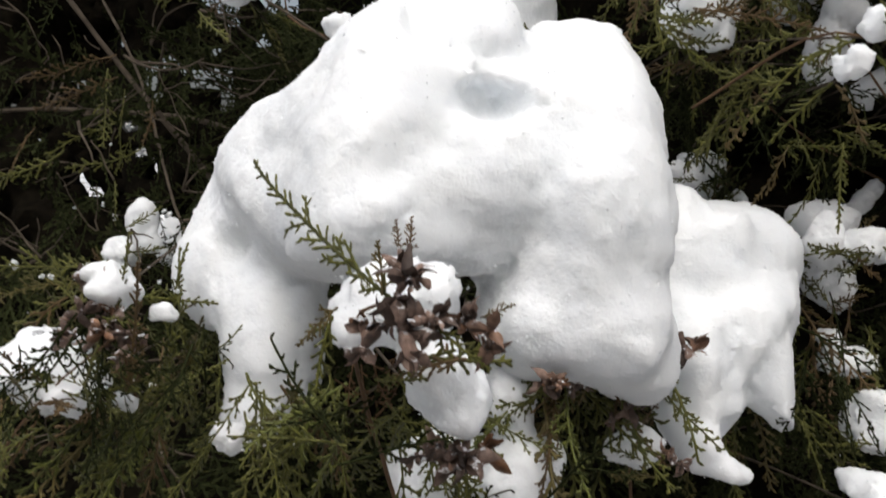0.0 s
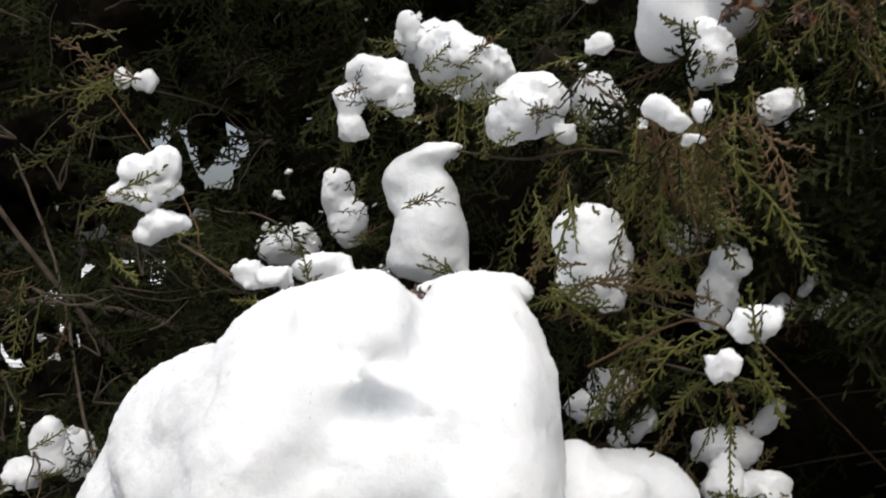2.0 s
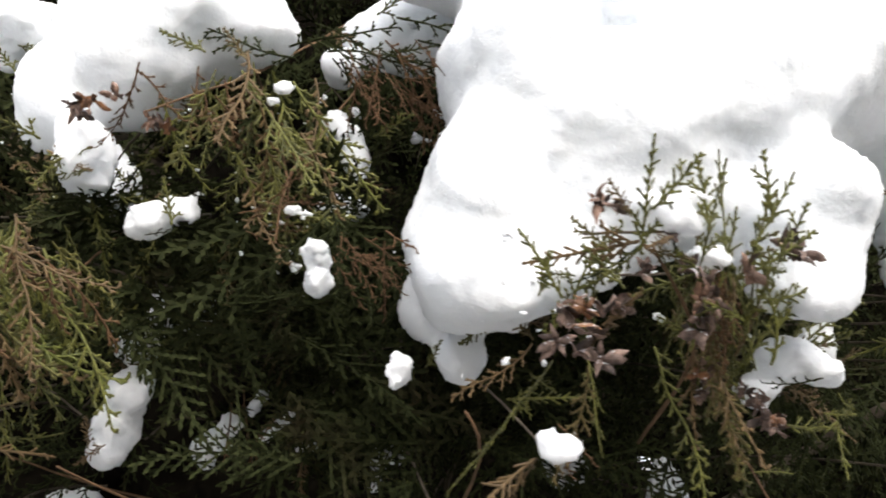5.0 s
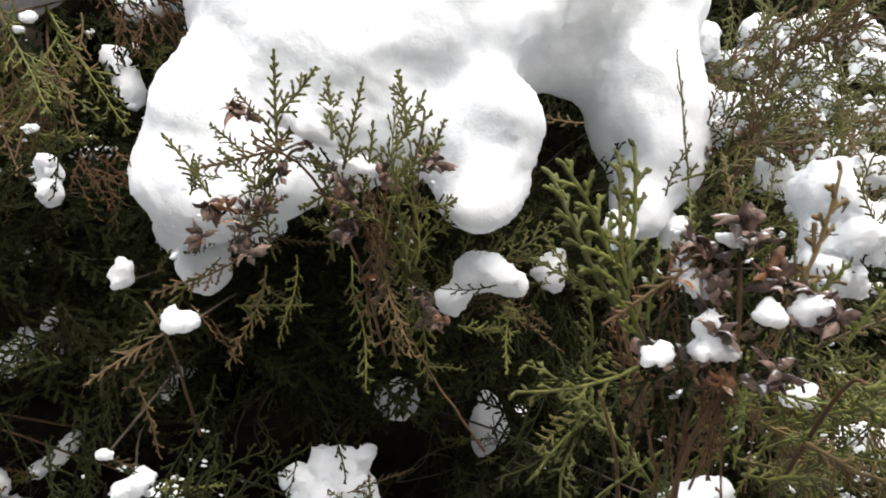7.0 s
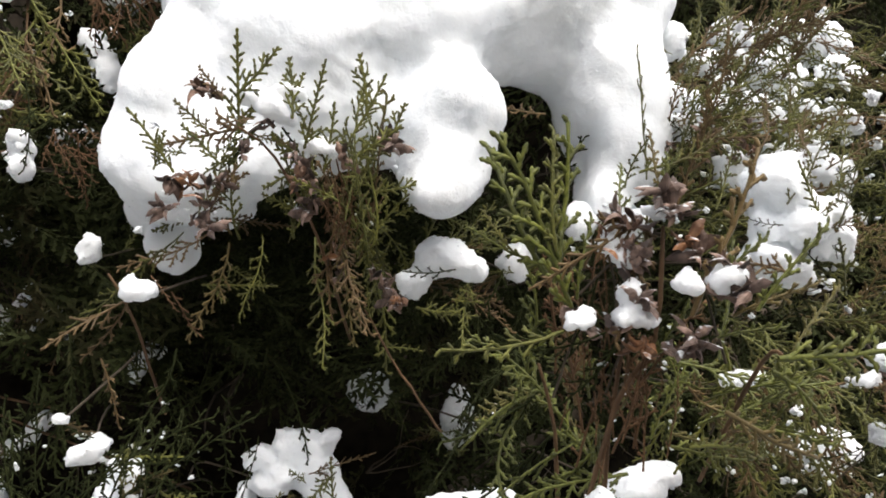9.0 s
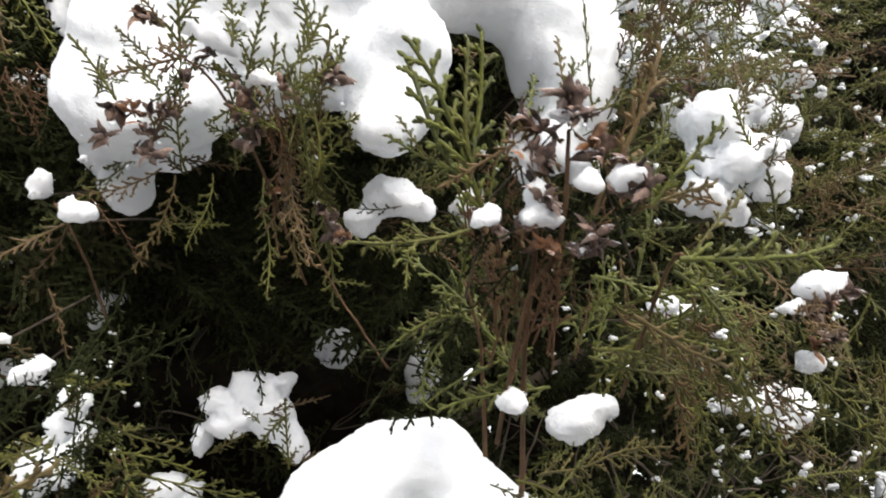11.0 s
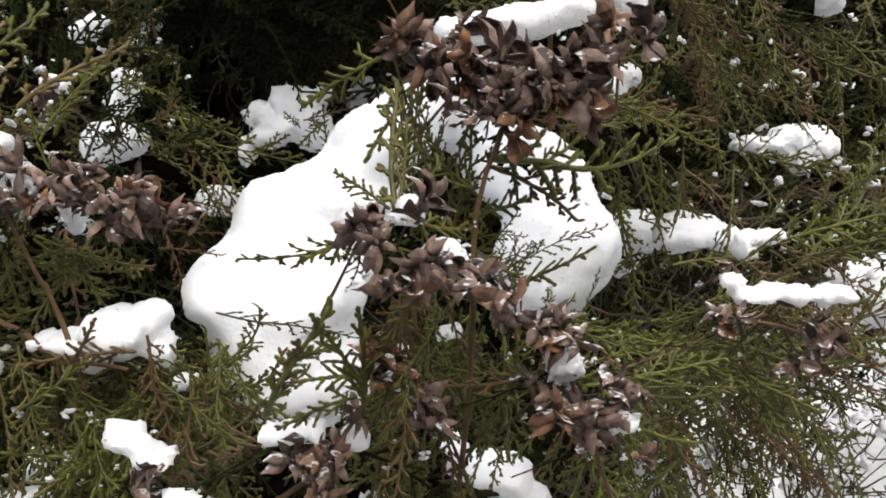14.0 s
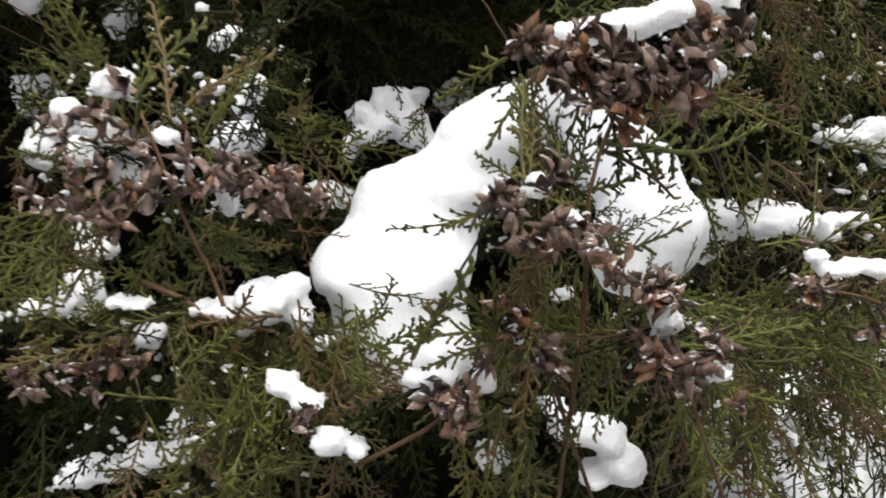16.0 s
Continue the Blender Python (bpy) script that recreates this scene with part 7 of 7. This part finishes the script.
fan(stem, "fresh", 8, (0.906, 0.209, 1.201), (0.012, 0.025, 0.012), (0.3, -0.14, 0.2), 0.6, (0.75, 1.15), 240)
fan(stem, "green", 16, (0.815, 0.199, 1.172), (0.038, 0.050, 0.012), (0.2, -0.17, -0.6), 0.6, (0.75, 1.15), 241)
fan(stem, "shade_green", 26, (0.948, 0.293, 1.062), (0.095, 0.055, 0.028), (0.2, -0.14, -0.4), 1.0, (0.75, 1.15), 242)
fan(stem, "fresh", 12, (0.779, 0.167, 1.168), (0.033, 0.050, 0.012), (0.4, -0.17, -0.3), 0.7, (0.68, 1.05), 243)
fan(stem, "slim", 40, (0.938, 0.267, 1.081), (0.075, 0.050, 0.030), (0.1, -0.1, -0.2), 1.2, (0.75, 1.15), 244)
fan(stem, "green", 16, (0.755, 0.168, 1.131), (0.032, 0.050, 0.012), (0.1, -0.14, -0.7), 0.6, (0.68, 1.05), 245)
fan(stem, "fresh", 8, (0.727, 0.138, 1.144), (0.022, 0.030, 0.012), (0.1, -0.14, -0.6), 0.6, (0.62, 0.95), 246)
fan(stem, "green", 16, (0.875, 0.319, 1.249), (0.024, 0.060, 0.012), (0.1, -0.17, -0.5), 0.6, (0.75, 1.15), 247)

stem = branch([(0.501, 0.219, 1.155), (0.489, 0.226, 1.197), (0.483, 0.225, 1.21), (0.471, 0.23, 1.242), (0.459, 0.236, 1.279)], 1.3, 0.8, TWIG)
twig(stem, "fresh", (0.473, 0.232, 1.276), (0.462, 0.259, 1.336))
twig(stem, "fresh", (0.481, 0.231, 1.282), (0.52, 0.229, 1.32))
twig(stem, "fresh", (0.494, 0.235, 1.27), (0.508, 0.24, 1.308))
twig(stem, "fresh", (0.422, 0.27, 1.295), (0.402, 0.278, 1.304))
twig(stem, "fresh", (0.456, 0.238, 1.285), (0.483, 0.253, 1.336))
twig(stem, "green", (0.494, 0.231, 1.25), (0.481, 0.231, 1.285))
twig(stem, "green", (0.489, 0.226, 1.268), (0.513, 0.227, 1.302))
cones(stem, [(0.429, 0.235, 1.241), (0.443, 0.233, 1.245), (0.437, 0.231, 1.231), (0.451, 0.227, 1.23), (0.415, 0.238, 1.238), (0.461, 0.23, 1.254), (0.48, 0.225, 1.254), (0.528, 0.222, 1.249), (0.536, 0.218, 1.242), (0.533, 0.217, 1.235), (0.544, 0.214, 1.235), (0.522, 0.222, 1.242), (0.42, 0.254, 1.267), (0.41, 0.269, 1.275), (0.45, 0.251, 1.287), (0.487, 0.242, 1.289), (0.429, 0.232, 1.225), (0.445, 0.227, 1.223), (0.402, 0.252, 1.235), (0.463, 0.227, 1.242), (0.505, 0.227, 1.244), (0.453, 0.234, 1.262), (0.438, 0.251, 1.275), (0.474, 0.223, 1.237), (0.493, 0.229, 1.239), (0.427, 0.238, 1.251)], 1.1, (0, -0.7, 0.4), 0.9, 256)
cones(stem, [(0.435, 0.244, 1.145), (0.419, 0.247, 1.138), (0.404, 0.249, 1.132), (0.392, 0.254, 1.138), (0.444, 0.243, 1.151), (0.425, 0.243, 1.129), (0.386, 0.253, 1.129), (0.411, 0.25, 1.144), (0.452, 0.239, 1.142)], 1.1, (0, -0.7, 0.4), 0.9, 257)
fan(stem, "green", 14, (0.459, 0.302, 1.224), (0.050, 0.035, 0.012), (-0.2, -0.17, -0.4), 0.6, (0.75, 1.15), 258)
fan(stem, "slim", 8, (0.459, 0.254, 1.169), (0.018, 0.015, 0.012), (-0.6, -0.14, 0), 0.4, (0.71, 1.09), 259)
fan(stem, "shade_green", 16, (0.425, 0.319, 1.114), (0.070, 0.055, 0.019), (-0.1, -0.14, -0.8), 0.6, (0.75, 1.15), 260)
fan(stem, "green", 12, (0.427, 0.347, 1.261), (0.041, 0.040, 0.012), (0, -0.14, 0.3), 0.6, (0.75, 1.15), 261)
fan(stem, "shade_green", 14, (0.435, 0.354, 1.075), (0.063, 0.050, 0.012), (0, -0.14, -0.8), 0.6, (0.75, 1.15), 262)
fan(stem, "green", 8, (0.393, 0.343, 1.202), (0.012, 0.030, 0.012), (-0.2, -0.14, -0.3), 0.6, (0.75, 1.15), 263)

stem = branch([(0.581, 0.77, 1.18), (0.365, 0.595, 1.327), (0.3, 0.553, 1.375)], 1.3, 0.7, TWIG)
fan(stem, "shade_green", 8, (0.333, 0.557, 1.382), (0.112, 0.050, 0.047), (0, -0.17, -0.7), 0.6, (0.75, 1.15), 265)
fan(stem, "shade_green", 4, (0.353, 0.502, 1.418), (0.048, 0.050, 0.012), (0.1, -0.17, -0.7), 0.6, (0.75, 1.15), 266)
fan(stem, "shade_green", 10, (0.288, 0.542, 1.182), (0.033, 0.040, 0.039), (0.1, -0.17, -0.7), 0.6, (0.75, 1.15), 267)
fan(stem, "shade_green", 10, (-0.133, 0.441, 1.208), (0.047, 0.020, 0.021), (-0.2, -0.14, -0.6), 0.6, (0.7, 1.07), 268)

stem = branch([(-0.281, 0.508, 1.085), (-0.202, 0.446, 1.172), (-0.151, 0.429, 1.213)], 0.8, 0.6, TWIG)
fan(stem, "slim", 12, (-0.172, 0.448, 1.176), (0.037, 0.017, 0.012), (0.1, -0.14, 0.2), 0.9, (0.69, 1.05), 270)
fan(stem, "shade_green", 8, (-0.175, 0.432, 1.205), (0.031, 0.015, 0.012), (0.2, -0.14, -0.2), 0.8, (0.45, 0.72), 271)
fan(stem, "slim", 10, (0.32, 0.634, 1.225), (0.024, 0.060, 0.033), (0.1, -0.14, -0.3), 0.9, (0.75, 1.15), 272)
fan(stem, "slim", 20, (0.32, 0.605, 1.313), (0.039, 0.050, 0.012), (0.1, -0.14, -0.3), 0.9, (0.75, 1.15), 273)


# ---- low foliage round the foot of the twin-lobed mound ----
stem = branch([(0.538, 0.309, 0.963), (0.530, 0.251, 1.074), (0.518, 0.227, 1.134)], 1.6, 0.8)
fan(stem, "fresh", 16, (0.526, 0.214, 1.139), (0.035, 0.03, 0.018), (-0.3, -0.3, -0.2), 0.8, (0.6, 0.95), 401)
fan(stem, "green", 22, (0.509, 0.254, 1.142), (0.045, 0.03, 0.016), (0.2, -0.2, -0.5), 0.8, (0.6, 0.95), 402)
fan(stem, "green", 20, (0.498, 0.226, 1.102), (0.05, 0.03, 0.02), (0.1, -0.2, -0.2), 0.9, (0.6, 0.95), 403)
fan(stem, "fresh", 10, (0.551, 0.198, 1.159), (0.015, 0.02, 0.02), (0.3, -0.3, 0.1), 0.8, (0.5, 0.8), 404)
stem = branch([(0.720, 0.196, 1.002), (0.675, 0.159, 1.097), (0.649, 0.138, 1.150)], 1.6, 0.8)
fan(stem, "green", 10, (0.649, 0.143, 1.169), (0.03, 0.02, 0.018), (0.0, -0.2, -0.1), 0.8, (0.45, 0.7), 405)
fan(stem, "fresh", 14, (0.632, 0.143, 1.191), (0.022, 0.02, 0.03), (-0.1, -0.2, -0.6), 0.7, (0.5, 0.8), 406)
stem = branch([(1.026, 0.240, 0.975), (0.877, 0.195, 1.104), (0.787, 0.179, 1.167)], 1.6, 0.8)
fan(stem, "fresh", 16, (0.769, 0.165, 1.173), (0.035, 0.03, 0.012), (0.8, -0.2, -0.25), 0.4, (0.55, 0.9), 408)
fan(stem, "fresh", 16, (0.881, 0.185, 1.158), (0.05, 0.03, 0.016), (0.5, -0.2, 0.3), 0.7, (0.6, 0.95), 409)
fan(stem, "green", 24, (0.866, 0.224, 1.117), (0.06, 0.03, 0.02), (0.3, -0.2, -0.3), 0.8, (0.6, 0.95), 410)


stem = branch([(0.453, 0.497, 1.158), (0.493, 0.371, 1.240), (0.515, 0.309, 1.288)], 1.3, 0.7, BARK)
fan(stem, "shade_green", 16, (0.517, 0.303, 1.267), (0.03, 0.02, 0.02), (0.2, -0.2, 0.0), 0.9, (0.5, 0.85), 431)
fan(stem, "shade_green", 14, (0.505, 0.316, 1.302), (0.035, 0.02, 0.02), (0.1, -0.2, 0.2), 0.9, (0.5, 0.9), 432)
fan(stem, "slim", 10, (0.523, 0.316, 1.282), (0.02, 0.02, 0.03), (0.2, -0.2, 0.1), 0.9, (0.4, 0.7), 433)

# ---- fine twigs over the snow of the upper bush, and rusty shoots beside the near twig ----
stem = branch([(1.293, 0.561, 1.353), (1.052, 0.458, 1.502), (0.921, 0.378, 1.577)], 1.8, 0.8, BARK)
fan(stem, "slim", 40, (0.892, 0.335, 1.568), (0.055, 0.02, 0.045), (0.2, -0.2, 0.3), 0.9, (0.55, 0.95), 421)
fan(stem, "slim", 26, (0.986, 0.374, 1.612), (0.05, 0.02, 0.035), (0.3, -0.2, 0.2), 0.9, (0.6, 1.0), 422)
fan(stem, "green", 16, (0.894, 0.282, 1.489), (0.03, 0.02, 0.03), (0.2, -0.2, 0.5), 0.8, (0.45, 0.75), 423)
stem = branch([(1.481, 0.597, 1.280), (1.278, 0.511, 1.481), (1.120, 0.431, 1.584)], 2.0, 0.9, BARK)
fan(stem, "green", 34, (1.105, 0.416, 1.569), (0.06, 0.03, 0.07), (0.2, -0.2, 0.1), 0.9, (0.7, 1.1), 424)
fan(stem, "green", 26, (1.053, 0.351, 1.455), (0.05, 0.03, 0.05), (0.2, -0.2, 0.0), 0.9, (0.7, 1.1), 425)
stem = branch([(0.739, 0.235, 1.283), (0.718, 0.200, 1.362), (0.706, 0.172, 1.420)], 1.4, 0.8)
fan(stem, "rust", 14, (0.709, 0.182, 1.380), (0.016, 0.015, 0.035), (0.1, -0.1, 0.9), 0.35, (0.6, 1.0), 426)
fan(stem, "rust", 8, (0.695, 0.187, 1.389), (0.01, 0.015, 0.03), (-0.1, -0.1, 0.9), 0.3, (0.5, 0.9), 427)

# ---- ground and the near-black shade backing inside the hedge ----
def ground_sheet():
    bm = bmesh.new()
    bmesh.ops.create_grid(bm, x_segments=60, y_segments=60, size=1.0)
    for v in bm.verts:
        r = v.co.length
        k = 0.04 + r ** 3
        v.co = v.co * 150 * k
        v.co.z = 0.04 * noise.noise(v.co * 0.7) + 0.4 * noise.noise(v.co * 0.05) * min(1, v.co.length / 20)
    me = bpy.data.meshes.new("ground")
    bm.to_mesh(me)
    bm.free()
    me.materials.append(DIM_GROUND)
    # ground tone lowered on purpose, so less light reaches the shrub from below
    return tagged(new("ground", me), "snow-covered ground with dark patches added to cut bounced light", "ground", kind="structure")


ground_sheet()


def wall_behind():
    """An unseen hedge-like block, added behind the viewer to cut low front light."""
    bm = bmesh.new()
    bmesh.ops.create_cube(bm, size=1.0)
    bmesh.ops.scale(bm, vec=(14.0, 0.8, 2.8), verts=bm.verts)
    bmesh.ops.subdivide_edges(bm, edges=bm.edges, cuts=24, use_grid_fill=True)
    for v in bm.verts:
        v.co += Vector((0, 1, 0.3)) * 0.12 * noise.noise(v.co * 2.1)
    bmesh.ops.translate(bm, vec=(0.4, -2.3, 1.4), verts=bm.verts)
    me = bpy.data.meshes.new("wall_behind")
    bm.to_mesh(me)
    bm.free()
    me.materials.append(GREEN)
    return tagged(new("wall_behind", me), "unseen hedge-like block added behind the viewer to cut low light", "hedge", kind="structure")


wall_behind()


def dead_twigs(count, low, high, seed):
    """Bare dead twigs inside the thin part of the shrub."""
    rng = random.Random(seed)
    sh = Shape()
    for _ in range(count):
        p = Vector([rng.uniform(a, b) for a, b in zip(low, high)])
        d = Vector((rng.uniform(-1, 1), rng.uniform(-0.5, 0.3), rng.uniform(-0.7, 1))).normalized()
        r = rng.uniform(0.0006, 0.0016)
        for _ in range(rng.choice((1, 2, 3))):
            pts, q, e = [], p.copy(), (d + Vector((rng.uniform(-0.6, 0.6), rng.uniform(-0.3, 0.3), rng.uniform(-0.6, 0.6)))).normalized()
            n = rng.randrange(4, 9)
            for i in range(n):
                pts.append(q - root)
                e = (e + Vector((rng.uniform(-0.4, 0.4), rng.uniform(-0.2, 0.2), rng.uniform(-0.4, 0.4)))).normalized()
                q = q + e * 0.014
            sh.rod(pts, [r * (1.2 - 0.8 * i / n) for i in range(n)], 1.0, Vector((0.2, 0.9, 0.3)), 4)
    return tagged(child("dead_twig_tangle", mesh_of("dead_twig_tangle", sh.v, sh.f, BARK), shrub), "bare near-black for deep shade", kind="stuff")


dead_twigs(170, (-0.85, 0.72, 1.0), (0.0, 1.15, 1.75), 5)
dead_twigs(50, (0.0, 0.62, 1.0), (1.4, 0.95, 1.7), 6)
dead_twigs(420, (0.85, 0.3, 0.85), (1.35, 0.62, 1.2), 7)


# near-black base colour: the deep shade inside the hedge is put into it
SHADE_BLACK = material("near-black for deep shade", bark_build((0.004, 0.0035, 0.0025), (0.011, 0.009, 0.006)), 0.95, Specular_IOR_Level=0.02)


def shade_backing(name, x0, x1, z0, z1, back):
    """A near-black sheet coloured as deep shade, crumpled into lumps, with gaps where the hedge thins out."""
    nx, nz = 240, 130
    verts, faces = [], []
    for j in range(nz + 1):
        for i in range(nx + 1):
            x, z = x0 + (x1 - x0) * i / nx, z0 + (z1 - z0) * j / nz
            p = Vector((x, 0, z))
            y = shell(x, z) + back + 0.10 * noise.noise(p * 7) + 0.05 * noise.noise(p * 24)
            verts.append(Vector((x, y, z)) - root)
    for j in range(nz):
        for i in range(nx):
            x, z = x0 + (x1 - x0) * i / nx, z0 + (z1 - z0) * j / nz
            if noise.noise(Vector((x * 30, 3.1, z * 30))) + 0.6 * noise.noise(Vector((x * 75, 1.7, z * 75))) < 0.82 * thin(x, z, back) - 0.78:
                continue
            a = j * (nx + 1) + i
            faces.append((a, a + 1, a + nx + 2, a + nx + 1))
    ob = child(name, mesh_of(name, verts, faces, SHADE_BLACK), shrub)
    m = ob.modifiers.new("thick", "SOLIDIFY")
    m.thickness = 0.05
    return tagged(ob, "near-black backing sheet coloured as deep shade in the hedge", kind="stuff")


shade_backing("dead_inner_foliage", -1.3, 3.0, 0.0, 2.4, 0.42)
limb([(0.35, 1.2, 0.0), (0.36, 1.22, 1.0), (0.33, 1.2, 2.3)], 0.05, 0.02, name="trunk")
limb([(0.3, 1.2, 0.5), (-0.2, 1.05, 1.2), (-0.55, 1.0, 1.7)], 0.007, 0.002)
limb([(0.3, 1.2, 0.7), (-0.1, 1.1, 1.25), (-0.45, 1.1, 1.36), (-0.8, 1.0, 1.3)], 0.006, 0.002)
limb([(0.4, 1.2, 0.6), (0.9, 0.9, 1.1), (1.3, 0.7, 1.4)], 0.016, 0.005)

# ---- twigs that carry the snow: one branch under each clump, with sprays round its rim ----
for number, (mid, low, high) in enumerate(SNOWS):
    rng = random.Random(900 + number)
    wide, deep, tall = (high - low) - 0.024
    foot = Vector((mid[0], mid[1] + deep * 0.1, low[2] + 0.012 + 0.25 * tall))
    back = Vector((foot.x + rng.uniform(-0.1, 0.1), max(foot.y + 0.22, shell(foot.x, foot.z) + 0.2), foot.z - rng.uniform(0.0, 0.12)))
    if foot.y < 0.28:
        back = foot + Vector((rng.uniform(-0.03, 0.03), 0.02, -0.03))
    bow = Vector((rng.uniform(-0.03, 0.03), 0, 0.02)) * (foot.y >= 0.28)
    stem = branch([back, (back + foot) * 0.5 + bow, foot], *((0.6, 0.4) if foot.y < 0.28 else (1.3, 0.7)), mat=BARK)
    big = wide > 0.15
    for k in range(8 if big else int(min(8, 2 + 50 * wide))):
        a = rng.uniform(-1.25, 1.25)
        way = Vector((math.sin(a), rng.uniform(0.2, 0.9) if big else rng.uniform(-0.08, 0.8), -math.cos(a) * rng.uniform(0.1, 0.9)))
        base = foot + Vector((math.sin(a) * wide * 0.35, rng.uniform(0.1, 0.5) * deep, -0.2 * tall * rng.random()))
        reach = rng.uniform(0.025, 0.055) + 0.2 * wide
        if bare(base, rng):
            continue
        # sprays further in mostly take the shade-darkened green
        twig(stem, rng.choice(("green", "shade_green", "shade_green", "slim") if foot.y < 0.45 else ("shade_green", "shade_green", "shade_green", "slim")), base, base + way.normalized() * min(reach, 0.11), rng.uniform(-50, 50))
    if not big and wide > 0.028 and foot.y > 0.2:
        for k in range(2 if wide < 0.06 else 6):
            a = rng.uniform(-1.3, 1.3)
            base = Vector((mid[0] + rng.uniform(-0.42, 0.42) * wide, low[1] + 0.012 + rng.uniform(-0.004, 0.1 * deep), low[2] + 0.012 + rng.uniform(0.0, 0.55) * tall))
            way = Vector((math.sin(a), rng.uniform(-0.25, 0.15), math.cos(a) * rng.uniform(-0.3, 0.8)))
            twig(stem, rng.choice(("slim", "slim", "slim", "shade_green")), base, base + way.normalized() * rng.uniform(0.02, 0.03 + 0.3 * min(wide, 0.1)), rng.uniform(-40, 40))
